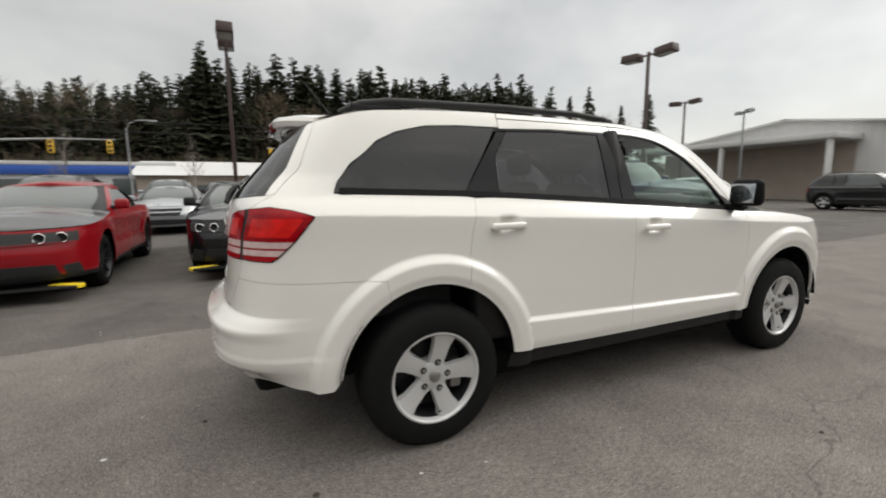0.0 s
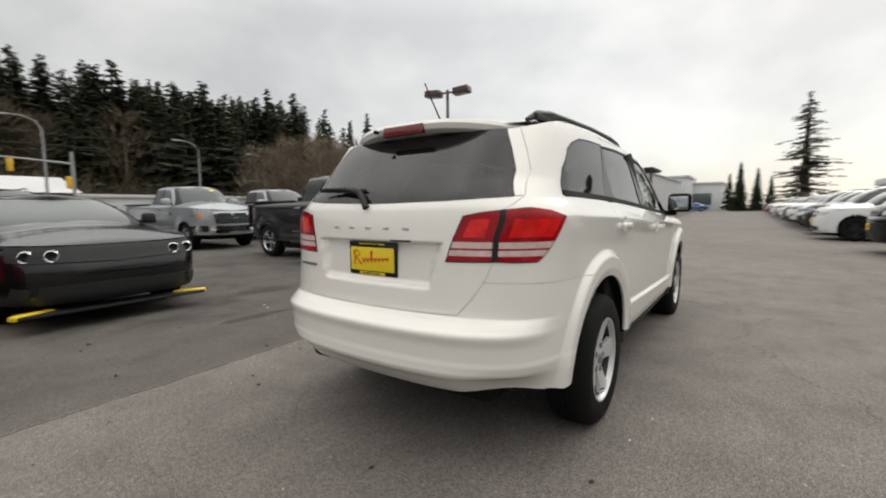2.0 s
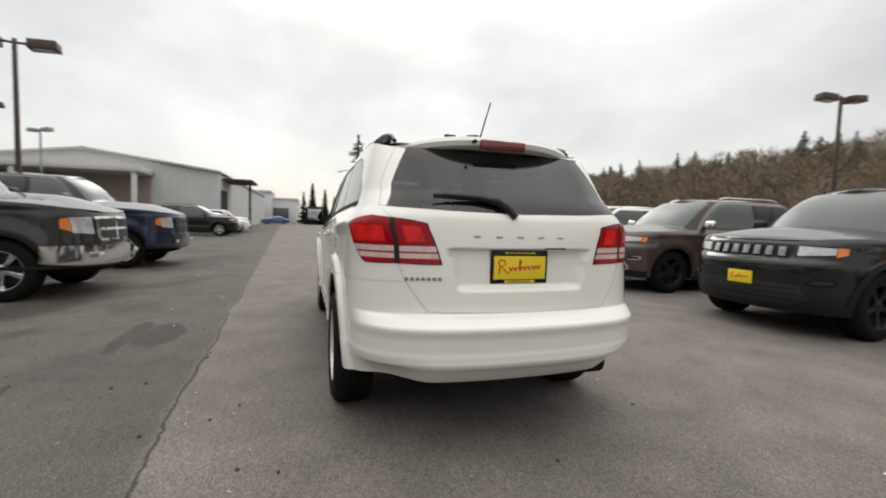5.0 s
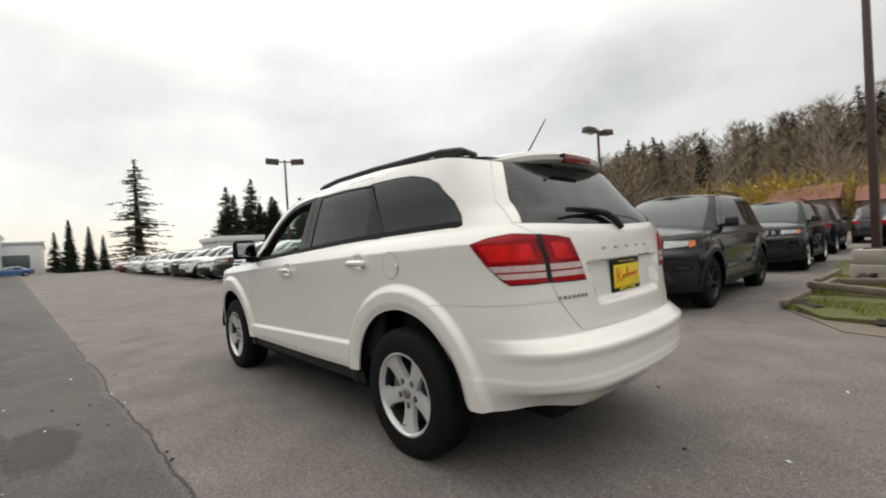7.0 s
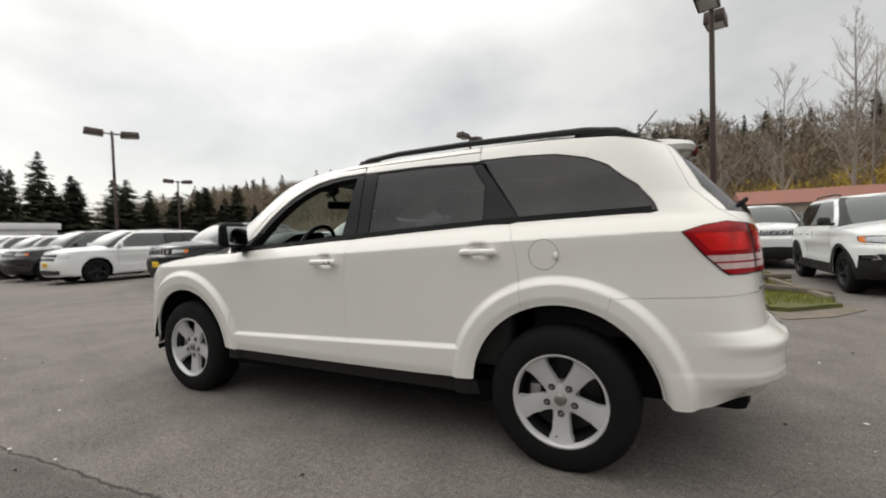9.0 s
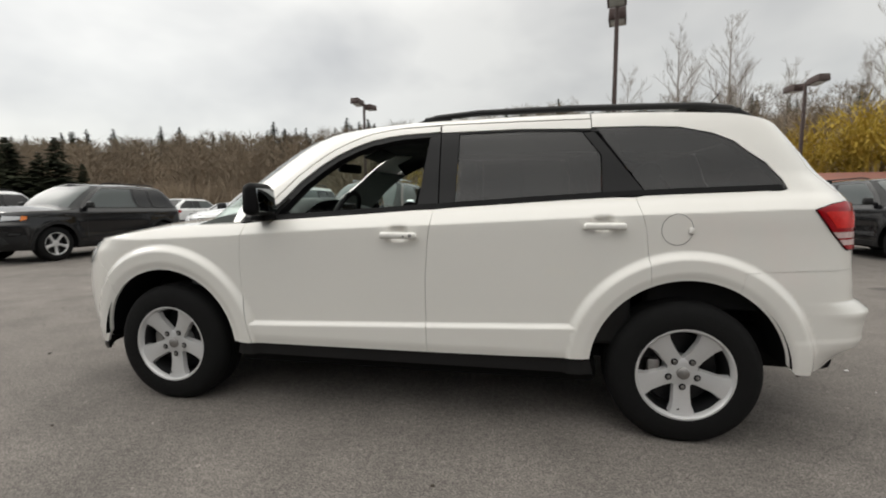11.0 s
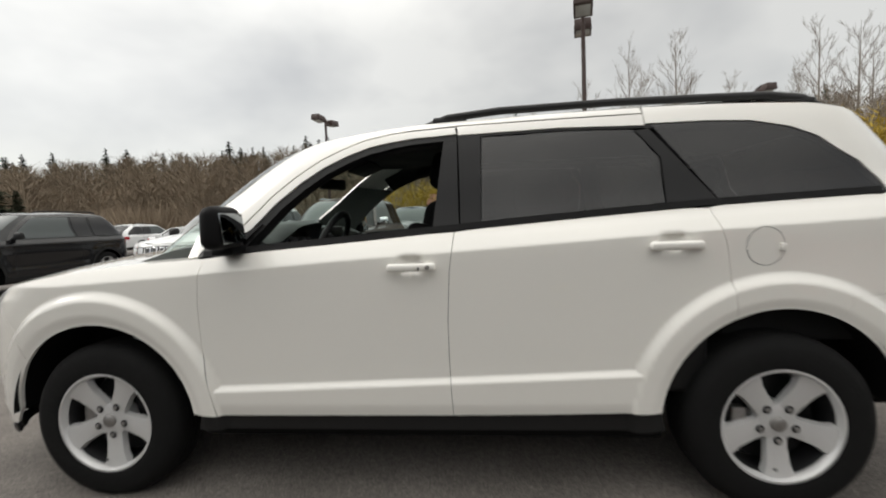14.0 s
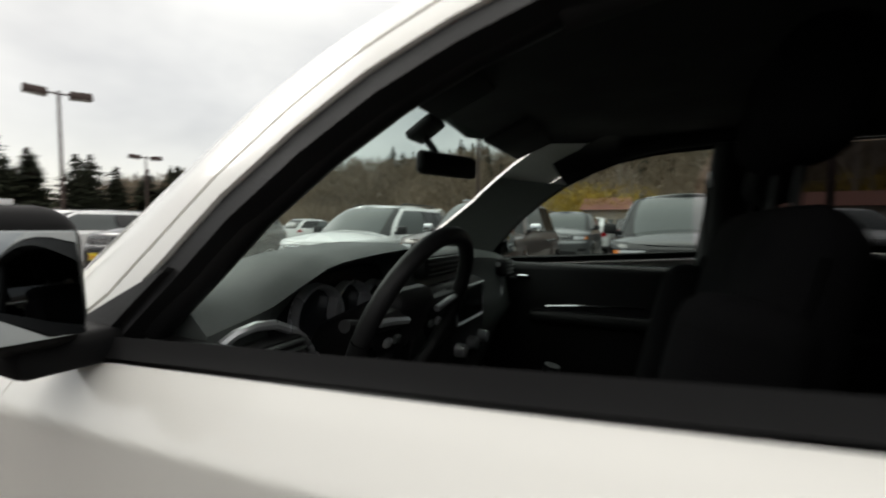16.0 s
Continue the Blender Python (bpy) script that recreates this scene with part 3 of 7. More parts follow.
jpart("rear_window", [[("r", 0, 1.215), ("r", 0.4, 1.224), ("r", 0.679, 1.240), ("r", 0.639, 1.36), ("r", 0.589, 1.47), ("r", 0.536, 1.575), ("r", 0, 1.585)]], TINTED_GLASS, "dark tinted rear window", off=-0.004, whole=True, parent=tailgate, rim=0)
DARK_RED = material("dark_red_housing", (0.03, 0.004, 0.005), 0.25, vary=0.2)
# light units: an outer one on the body and an inner one on the tailgate
OUT = [(-1.972, 1.150), (-2.06, 1.178), (-2.15, 1.192), ("r", 0.74, 1.190), ("r", 0.66, 1.182), ("r", 0.648, 1.07), ("r", 0.643, 0.962), ("r", 0.70, 0.958), (-2.15, 0.958), (-2.125, 0.975), (-2.06, 1.04)]
INN = [("r", 0.650, 1.181), ("r", 0.57, 1.172), ("r", 0.497, 1.157), ("r", 0.46, 1.06), ("r", 0.428, 0.956), ("r", 0.53, 0.957), ("r", 0.634, 0.960), ("r", 0.64, 1.07)]
for name, outline in (("outer_tail_light", OUT), ("inner_tail_light", INN)):
    uz = JL.poly(outline)
    for s in (1, -1):
        g = panel(JL, uz, 0.03, 0.03, 0.003, 0.0, 0.01)
        base = part(name, g if s > 0 else g.mirrored(), DARK_RED, journey, "red and clear tail light")
        for pn, lo, hi, mt in (("red_lens", 1.046, 1.25, RED_LENS), ("clear_lens", 1.018, 1.045, CLEAR_LENS), ("red_lens", 1.011, 1.017, RED_LENS), ("clear_lens", 0.985, 1.010, CLEAR_LENS), ("red_lens", 0.95, 0.984, RED_LENS)):
            g = panel(JL, clip_z(offset_poly(uz, 0.005), lo, hi), 0.03, 0.03, 0.007, 0.0, 0.006)
            part(pn, g if s > 0 else g.mirrored(), mt, base)
        g = panel(JL, clip_z(offset_poly(uz, 0.026), 1.064, 1.142), 0.02, 0.02, 0.0085, 0.0, 0.003)
        part("reflector", g if s > 0 else g.mirrored(), RED_GLOW, base, "bright red ribbed reflector")
jpart("tail_light_gap", [[("r", 0.664, 1.182), ("r", 0.640, 1.180), ("r", 0.630, 1.07), ("r", 0.624, 0.961), ("r", 0.650, 0.961), ("r", 0.655, 1.07)]], BLACK_TRIM, off=0.0045, gap=0.0, rim=0.006)
# glazing and its black surrounds
FW = [(0.74, 1.12), (0.66, 1.205), (0.58, 1.29), (0.48, 1.37), (0.38, 1.435), (0.28, 1.482), (0.18, 1.518), (0.08, 1.538), (-0.01, 1.549), (-0.145, 1.556)]
fade = [i / (len(FW) - 1) for i in range(len(FW))]
seal = offset_line(FW, [0.041 - 0.017 * t for t in fade])
frame_out = offset_line(FW, [0.080 - 0.019 * t for t in fade])
jpart("door_frame", [seal + [(-0.205, 1.585), (-0.205, 1.618)] + frame_out[::-1] + [(0.92, 1.088), (0.80, 1.097)]], WHITE, shell=JU, parent=None)
FW_WIDE = offset_line(FW, [0.033 - 0.016 * t for t in fade])
jpart("window_seal", [FW + [(-0.205, 1.556), (-0.205, 1.583)] + seal[::-1] + [(0.83, 1.096)]], BLACK_TRIM, shell=JU, off=-0.006, rim=0.03, sides=(1,))
jpart("window_seal", [FW_WIDE + [(-0.205, 1.573), (-0.205, 1.583)] + seal[::-1] + [(0.83, 1.096), (0.80, 1.10)]], BLACK_TRIM, shell=JU, off=-0.006, gap=0.0003, rim=0.02, sides=(-1,))
BELT_RUBBER = material("belt_rubber", (0.009, 0.009, 0.0095), 0.65, vary=0.15, scale=4, spec=0.14)
jpart("belt_trim", [line(0.93, -1.86, lambda x: zb(x) + 0.002, 24) + line(-1.86, 0.93, lambda x: zb(x) + 0.029, 24)], BELT_RUBBER, off=0.003, gap=0.001)
jpart("b_pillar_trim", [[(-0.095, 1.18), (-0.145, 1.556), (-0.205, 1.556), (-0.208, 1.185)]], BLACK_GLOSS, off=-0.003)
jpart("b_pillar_trim", [[(-0.213, 1.185), (-0.21, 1.575), (-0.31, 1.575), (-0.30, 1.19)]], BLACK_GLOSS, off=-0.003)
jpart("c_pillar_trim", [[(-1.045, 1.235), (-1.045, 1.43), (-0.955, 1.553), (-1.015, 1.556), (-1.245, 1.245)]], BLACK_GLOSS, off=-0.003)
jpart("rear_door_window", [[(-0.30, 1.195), (-0.312, 1.565), (-0.65, 1.57), (-0.95, 1.56), (-1.042, 1.43), (-1.042, 1.235), (-0.65, 1.215)]], TINTED_GLASS, "dark tinted side window", off=-0.008, rim=0)
jpart("rear_door_top_frame", [[(-0.21, 1.577), (-0.65, 1.582), (-0.998, 1.570), (-0.998, 1.623), (-0.205, 1.622)]], WHITE)
jpart("rear_door_window_seal", [[(-0.21, 1.566), (-0.65, 1.571), (-0.952, 1.562), (-1.0, 1.56), (-1.0, 1.578), (-0.65, 1.582), (-0.21, 1.578)]], BLACK_TRIM, off=-0.004)
QG_OUT = [(-1.02, 1.574), (-1.25, 1.572), (-1.418, 1.562), (-1.566, 1.527), (-1.667, 1.478), (-1.795, 1.375), (-1.857, 1.298), (-1.879, 1.252), (-1.55, 1.240), (-1.25, 1.240)]
jpart("quarter_window", [QG_OUT], TINTED_GLASS, "dark tinted quarter window", off=-0.002, rim=0)
jpart("quarter_window_seal", [[(-1.0, 1.578), (-1.25, 1.576), (-1.42, 1.566), (-1.57, 1.531), (-1.672, 1.482), (-1.80, 1.378), (-1.862, 1.30), (-1.885, 1.25), (-1.858, 1.252), (-1.832, 1.295), (-1.77, 1.37), (-1.645, 1.47), (-1.55, 1.515), (-1.41, 1.548), (-1.25, 1.557), (-1.0, 1.558)]], BLACK_TRIM, off=-0.006, gap=0.0005)
jpart("front_door_window", [FW_WIDE + [(-0.10, 1.18)] + line(-0.05, 0.7, lambda x: zb(x) + 0.02, 6)], CLEAR_GLASS, "clear green-tinted side window", shell=JU, off=-0.012, rim=0, sides=(-1,))
# roof sides, pillars, windscreen
PIL = offset_line(FW, [0.085 - 0.019 * t for t in fade])
A_PILLAR = [(-0.998, 1.627), (-0.205, 1.626)] + PIL[::-1][1:] + [(0.93, 1.092), (1.02, 1.085), (1.0, 1.20)] + [("f", 0.690, 1.26), ("f", 0.663, 1.40), ("f", 0.630, 1.50), ("f", 0.592, 1.58), ("f", 0.535, 1.625)] + [(0.05, 1.651), (-0.15, 1.655), (-0.5, 1.656), (-1.0, 1.655)]
jpart("a_pillar", [A_PILLAR], WHITE, shell=JU)
GREY_LINING = material("grey_pillar_trim", (0.12, 0.125, 0.118), 0.9, vary=0.08, scale=6, spec=0.08)
rim_in = offset_line(FW_WIDE, 0.004)
wide_out = offset_line(FW, [0.15 - 0.02 * t for t in fade])
SCREEN_EDGE = [("f", 0.634, 1.50), ("f", 0.667, 1.40), ("f", 0.694, 1.26), ("f", 0.715, 1.12)]
jpart("pillar_lining", [rim_in[:5] + SCREEN_EDGE], GREY_LINING, "pale grey moulded pillar lining", shell=JU, off=-0.016, gap=0.0, rim=0, sides=(-1,))
jpart("pillar_lining", [rim_in[4:] + [(-0.205, 1.575), (-0.205, 1.64)] + wide_out[4:][::-1]], BLACK_TRIM, shell=JU, off=-0.030, gap=0.0, rim=0, sides=(-1,))
jpart("windscreen", [[("f", 0, 1.09), ("f", 0.45, 1.09), ("f", 0.72, 1.11), ("f", 0.685, 1.26), ("f", 0.658, 1.40), ("f", 0.625, 1.50), ("f", 0.587, 1.58), ("f", 0.525, 1.62), ("f", 0, 1.63)]], CLEAR_GLASS, "clear green-tinted windscreen", shell=JU, off=-0.006, rim=0, whole=True)
ztu = pch((-2.6, 1.592), (-2.1, 1.605), (-1.6, 1.64), (-1.0, 1.657), (0.6, 1.657), (1.6, 1.652), (2.0, 1.648), (3.0, 1.635))
roof = part("roof", lid(JU, [(-2.6 + 5.6 * i / 90, ztu(-2.6 + 5.6 * i / 90)) for i in range(91)], lambda x: 0.045 * smooth(-2.0, -1.4, x) * smooth(0.75, -0.2, x) + 0.004, 10, 2.2).both(), WHITE, journey)
zhood = pch((0.9, 1.083), (1.4, 1.068), (2.0, 1.035), (2.4, 0.98), (2.6, 0.945), (3.0, 0.905))
part("bonnet", lid(JL, [(1.32 + 1.68 * i / 40, zhood(1.32 + 1.68 * i / 40)) for i in range(41)], lambda x: 0.075 * smooth(2.45, 1.7, x), 10, 2.0).both(), WHITE, journey)
part("cowl", rbox((1.20, 0, 1.060), (0.42, 1.30, 0.05), 0.02), BLACK_TRIM, journey)
jpart("headlight", [[(1.985, 0.955), (2.08, 0.945), ("f", 0.70, 0.91), ("f", 0.62, 0.85), ("f", 0.70, 0.80), (2.10, 0.80), (2.03, 0.86)]], HEADLAMP, "clear headlight", off=0.004)
jpart("grille", [[("f", 0, 0.72), ("f", 0.50, 0.73), ("f", 0.52, 0.83), ("f", 0, 0.85)]], BLACK_TRIM, off=0.003, whole=True)
jpart("chin_spoiler", [[(1.93, 0.325), (2.1, 0.296), ("f", 0.5, 0.276), ("f", 0, 0.276), ("f", 0, 0.235), ("f", 0.5, 0.235), (2.05, 0.255), (1.93, 0.285)]], BLACK_TRIM, "black chin spoiler", whole=True, off=0.004)
jpart("sill", [[(-1.02, 0.31), (-1.0, 0.387), (0.0, 0.385), (0.98, 0.38), (1.0, 0.31)]], BLACK_TRIM, off=-0.02)
# spoiler with the high stop light
verts, faces = [], []
ys = [-0.585 + 1.17 * i / 28 for i in range(29)]
for y in ys:
    q = abs(y) / 0.585
    dz, dx = -0.048 * q ** 2.6, 0.26 * q ** 3
    for x, z in ((-1.80, 1.652), (-1.95, 1.655), (-2.02, 1.650), (-2.065, 1.640), (-2.078, 1.620), (-2.068, 1.594), (-2.04, 1.582), (-1.96, 1.574), (-1.93, 1.58)):
        verts.append((x + dx * (1 if x < -1.9 else 0.2), y, z + dz))
for i in range(28):
    for k in range(8):
        q = i * 9 + k
        faces.append((q, q + 1, q + 10, q + 9))
faces += [tuple(range(8, -1, -1)), tuple(28 * 9 + k for k in range(9))]
spoiler = part("roof_spoiler", Geo().add(verts, faces), WHITE, journey)
part("stop_light", rbox((-2.066, 0.012, 1.600), (0.030, 0.275, 0.052), 0.008), material("dark_red_lens", (0.16, 0.008, 0.010), 0.1, vary=0.2, coat=1.0), spoiler, "dark red stop light")
part("washer_jet", lathe([(0.001, 0), (0.011, 0.0), (0.011, 0.02)], 10).moved(pose(-2.076, 0.19, 1.607, 0, 0, 90)), BLACK_TRIM, spoiler)
# roof rails
for s in (1, -1):
    pts = [(-0.05, 0.60), (-0.16, 0.625), (-0.4, 0.632), (-0.9, 0.63), (-1.35, 0.62), (-1.55, 0.61), (-1.70, 0.598), (-1.80, 0.588)]
    zs = [1.650, 1.677, 1.693, 1.698, 1.692, 1.688, 1.668, 1.628]
    rail = part("roof_rail", tube([(x, s * (y - 0.015), z) for (x, y), z in zip(pts, zs)], [0.012, 0.017, 0.018, 0.018, 0.018, 0.020, 0.022, 0.012], 10), BLACK_TRIM, journey, "black roof rail")
    part("rail_foot", rbox((-1.62, s * 0.588, 1.655), (0.26, 0.036, 0.036), 0.012), BLACK_TRIM, rail)
    part("rail_foot", rbox((-0.17, s * 0.605, 1.662), (0.16, 0.036, 0.04), 0.012), BLACK_TRIM, rail)
part("antenna", tube([(-1.70, 0.012, 1.69), (-1.74, 0.012, 1.72), (-1.875, 0.012, 1.885)], [0.012, 0.005, 0.0035], 8), BLACK_TRIM, journey)
# door mirrors
MIRROR_BLACK = material("black_mirror_shell", (0.006, 0.006, 0.0064), 0.6, vary=0.15, spec=0.10)
for s in (1, -1):
    g = rbox((0, 0, 0), (0.095, 0.200, 0.174), 0.040, 4, taper=(0.88, 0.95))
    mir = part("door_mirror", g.moved(pose(0.758, s * 0.970, 1.214, 0, 0, s * -2)), MIRROR_BLACK, journey, "black door mirror")
    part("mirror_glass", rbox((0, 0, 0), (0.006, 0.150, 0.124), 0.002).moved(pose(0.7095, s * 0.968, 1.210, 0, 7, s * -2)), MIRROR, mir)
    part("mirror_arm", rbox((0.78, s * 0.88, 1.118), (0.11, 0.14, 0.045), 0.015, taper=(0.8, 0.9)), MIRROR_BLACK, mir)
jpart("cowl_corner", [[(0.82, 1.090), (0.86, 1.125), (0.90, 1.165), (0.955, 1.10), (0.96, 1.082)]], BLACK_TRIM, "black plastic cowl corner", shell=JU, off=0.006)
jpart("mirror_sail", [[(0.76, 1.105), (0.75, 1.135), (0.66, 1.225), (0.92, 1.10)]], BLACK_TRIM, shell=JU, off=0.004)
# door handles with their finger pockets
for doors, hx, hy, hz in ((front_doors, -0.012, 0.917, 1.022), (rear_doors, -1.048, 0.890, 1.073)):
    for door, s in zip(doors, (1, -1)):
        h = part("door_handle", rbox((0, 0, 0), (0.205, 0.026, 0.034), 0.012, 3, taper=(0.96, 1)).moved(pose(hx, s * (hy + 0.018), hz)), WHITE, door, "white pull handle")
        if s > 0 and hx > -0.5:
            part("key_lock", lathe([(0.001, 0.002), (0.008, 0.002), (0.010, 0.0), (0.010, -0.01)], 14).moved(pose(hx - 0.068, hy + 0.032, hz)), STEEL, door)
            part("door_button", lathe([(0.001, 0.002), (0.005, 0.002), (0.006, -0.01)], 10).moved(pose(hx - 0.032, hy + 0.032, hz - 0.004)), BLACK_TRIM, door)
# fuel flap
uf, zf = JL.ux(-1.382, 1.057), 1.057
cap = panel(JL, [(uf + 0.080 * math.cos(a * math.pi / 18), zf + 0.073 * math.sin(a * math.pi / 18)) for a in range(36)], 0.03, 0.03, 0.0015, 0.0, 0.004)
flap = part("fuel_flap", cap, WHITE, journey)
ring = Geo()
for r0, r1 in ((0.0795, 0.0835),):
    us = [(uf + r * 1.09 * math.cos(a * math.pi / 24), zf + r * math.sin(a * math.pi / 24)) for r in (0.073, 0.0755) for a in range(48)]
    ring.add([JL.at(u, z, 0.001) for u, z in us], [(k, (k + 1) % 48, 48 + (k + 1) % 48, 48 + k) for k in range(48)])
part("flap_gap", ring, BLACK_TRIM, flap)
part("flap_tab", rbox((-1.443, 0.884, 1.052), (0.022, 0.012, 0.03), 0.005), WHITE, flap)
# tail trim: plate, badge bars, wiper, exhaust
plate = part("number_plate_frame", rbox((-2.318, 0.012, 0.944), (0.014, 0.322, 0.168), 0.006), BLACK_GLOSS, tailgate, "black plate frame")
part("dealer_plate", rbox((-2.327, 0.012, 0.942), (0.004, 0.292, 0.118), 0.001), YELLOW, plate, "yellow dealer plate with red script mark")


def script_stroke(half, tall):
    """A handwritten flourish: a tall looped first stroke, a run of small loops and one high stem, as thin flat ribbons in (across, up)."""
    first = [(-1.0, 0.55), (-0.97, 0.0), (-0.99, -0.75)]
    head = [(-1.08, 0.55), (-0.95, 0.95), (-0.72, 0.85), (-0.70, 0.45), (-0.90, 0.15), (-0.78, -0.15), (-0.62, -0.70), (-0.52, -0.55)]
    run = []
    for i in range(61):
        t = i / 60
        run.append((-0.55 + 1.55 * t + 0.035 * math.sin(t * 44), -0.25 + 0.30 * t + 0.26 * math.cos(t * 44) * (1 - 0.25 * t)))
    stem = [(-0.02, -0.2), (0.0, 0.35), (0.05, 0.95), (-0.04, 0.9), (-0.03, 0.2)]
    return [[(a * half, b * tall) for a, b in q] for q in (first, head, run, stem)]


for stroke in script_stroke(0.118, 0.042):
    part("script_mark", tube([(-2.3295, 0.012 - a, 0.943 + b) for a, b in stroke], 0.0036, 5), RED_INK, plate)
for z, n_ in ((0.871, 9), (1.017, 8)):
    for k in range(n_):
        part("frame_mark", rbox((-2.3287, 0.072 - k * 0.125 / n_, z), (0.002, 0.008, 0.006 if z < 1 else 0.003), 0.0), BLACK_TRIM, plate)
part("frame_bar", rbox((-2.3265, 0.012, 0.871), (0.003, 0.17, 0.013), 0.0), YELLOW, plate)
part("frame_bar", rbox((-2.3265, 0.012, 1.017), (0.003, 0.17, 0.006), 0.0), YELLOW, plate)
BADGE = material("satin_badge", (0.55, 0.55, 0.54), 0.3, 0.3, vary=0.05)
for k in range(5):
    y = 0.255 - k * 0.117
    part("badge_bar", rbox((JL.at(JL.uy(abs(y), 1.098), 1.098).x - 0.002, y, 1.098), (0.005, 0.036, 0.013), 0.002), BADGE, tailgate)
for k in range(7):
    y = 0.598 - k * 0.026
    part("badge_bar", rbox((JL.at(JL.uy(abs(y), 0.888), 0.888).x - 0.002, y, 0.888), (0.005, 0.017, 0.016), 0.002), STEEL, tailgate)
part("handle_slot", rbox((-2.338, -0.185, 1.041), (0.012, 0.12, 0.008), 0.002), BLACK_TRIM, tailgate)
wiper = part("rear_wiper", tube([(-2.325, 0.045, 1.195), (-2.312, 0.075, 1.235), (-2.285, 0.13, 1.275), (-2.272, 0.24, 1.292), (-2.262, 0.42, 1.300)], [0.017, 0.019, 0.018, 0.012, 0.007], 8), BLACK_TRIM, tailgate, "black rear wiper")
part("wiper_blade", rbox((0, 0, 0), (0.012, 0.36, 0.022), 0.004).moved(pose(-2.258, 0.285, 1.287, 2)), BLACK_TRIM, wiper)
exhaust = part("exhaust_tip", lathe([(0.030, -0.12), (0.036, -0.06), (0.040, 0.0), (0.036, 0.002), (0.033, -0.02), (0.030, -0.12)], 24).moved(pose(-2.185, -0.55, 0.394, -6, 0, 90) @ Matrix.Diagonal((0.8, 1, 0.8, 1))), STEEL, journey, "steel exhaust tip")
# underside and wheel wells
part("underbody", Geo().join(rbox((0, 0, 0.30), (2.1, 1.55, 0.14), 0.03)).join(rbox((-1.9, 0, 0.42), (0.7, 1.25, 0.22), 0.05)).join(rbox((1.9, 0, 0.42), (0.6, 1.25, 0.3), 0.05)).join(rbox((-1.45, 0, 0.45), (0.9, 1.1, 0.3), 0.05)).join(rbox((1.45, 0, 0.55), (0.9, 1.1, 0.5), 0.05)), UNDER, journey)
for wx in (-AXLE, AXLE):
    for s in (1, -1):
        pts = arc(wx, WR, 0.465, 3, 175, 24)
        verts = [(x, s * y, z) for y in (0.50, 0.885) for x, z in pts]
        faces = [(i, i + 1, 25 + i + 1, 25 + i) for i in range(24)]
        part("wheel_well", Geo().add(verts, faces), UNDER, journey)
        wall = [(wx, s * 0.50, WR)] + [(x, s * 0.50, z) for x, z in pts]
        part("well_wall", Geo().add(wall, [(0, i, i + 1) for i in range(1, 25)]), UNDER, journey)
        make_wheel(journey, "wheel", WR, 0.225, 0.230, wx, s * 0.884, s, ALLOY, zc=0.346, spin={(-1, -1): 21.0, (1, -1): 15.0, (-1, 1): 0.0, (1, 1): -6.0}[(1 if wx > 0 else -1, s)])


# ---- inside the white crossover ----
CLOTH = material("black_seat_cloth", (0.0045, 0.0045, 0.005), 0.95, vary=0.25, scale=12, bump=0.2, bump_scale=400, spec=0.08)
DASH = material("dark_grey_dash", (0.085, 0.094, 0.090), 0.55, vary=0.12, scale=8, bump=0.12, bump_scale=500)
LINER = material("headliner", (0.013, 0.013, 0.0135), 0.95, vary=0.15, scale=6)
SILVER_TRIM = material("silver_trim", (0.55, 0.56, 0.57), 0.3, 0.6, vary=0.08)
SCREEN = material("dark_screen", (0.02, 0.022, 0.025), 0.15, vary=0.1)

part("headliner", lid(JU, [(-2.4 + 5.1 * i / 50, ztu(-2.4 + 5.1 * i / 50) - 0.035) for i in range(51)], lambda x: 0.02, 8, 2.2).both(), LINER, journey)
# dash: a swept profile, higher over the gauges
verts, faces = [], []
ysd = [-0.76 + 1.52 * i / 38 for i in range(39)]
for y in ysd:
    hood = smooth(0.14, 0.26, y) - smooth(0.54, 0.66, y)
    mid_ = smooth(-0.26, -0.16, y) - smooth(0.16, 0.26, y)
    edge = 0.05 * (abs(y) / 0.76) ** 3
    prof_ = [(1.38, 1.10 - edge), (1.15, 1.165 - edge), (0.95, 1.195 + 0.012 * hood - edge), (0.80, 1.205 + 0.035 * hood - edge), (0.70 - 0.05 * hood, 1.195 + 0.045 * hood - edge),
             (0.665 - 0.06 * hood, 1.165 + 0.06 * hood - edge), (0.672 + 0.10 * hood - 0.02 * mid_, 1.12 + 0.05 * hood - edge), (0.655 + 0.11 * hood - 0.03 * mid_, 1.00), (0.64 - 0.03 * mid_, 0.92), (0.70, 0.82), (0.78, 0.60), (1.38, 0.55)]
    verts += [(x, y, z) for x, z in prof_]
for i in range(38):
    for k in range(11):
        q = i * 12 + k
        faces.append((q, q + 12, q + 13, q + 1))
faces += [tuple(range(12)), tuple(38 * 12 + k for k in range(11, -1, -1))]
dash = part("dashboard", Geo().add(verts, faces), DASH, journey, "dark grey moulded dashboard", 50)
for y, r_ in ((0.485, 0.062), (0.375, 0.058), (0.275, 0.048)):
    gauge = part("gauge", lathe([(0.001, 0), (r_, 0.0)], 28).moved(pose(0.712, y, 1.085, 0, 0, 90)), SCREEN, dash)
    part("gauge_ring", lathe([(r_, -0.005), (r_ + 0.004, 0.022), (r_ + 0.010, 0.024), (r_ + 0.013, 0.0)], 32).moved(pose(0.710, y, 1.085, 0, 0, 90)), SILVER_TRIM, gauge)
part("gauge_hood_lining", rbox((0.735, 0.39, 1.09), (0.03, 0.40, 0.19), 0.012, 3), BLACK_TRIM, dash)
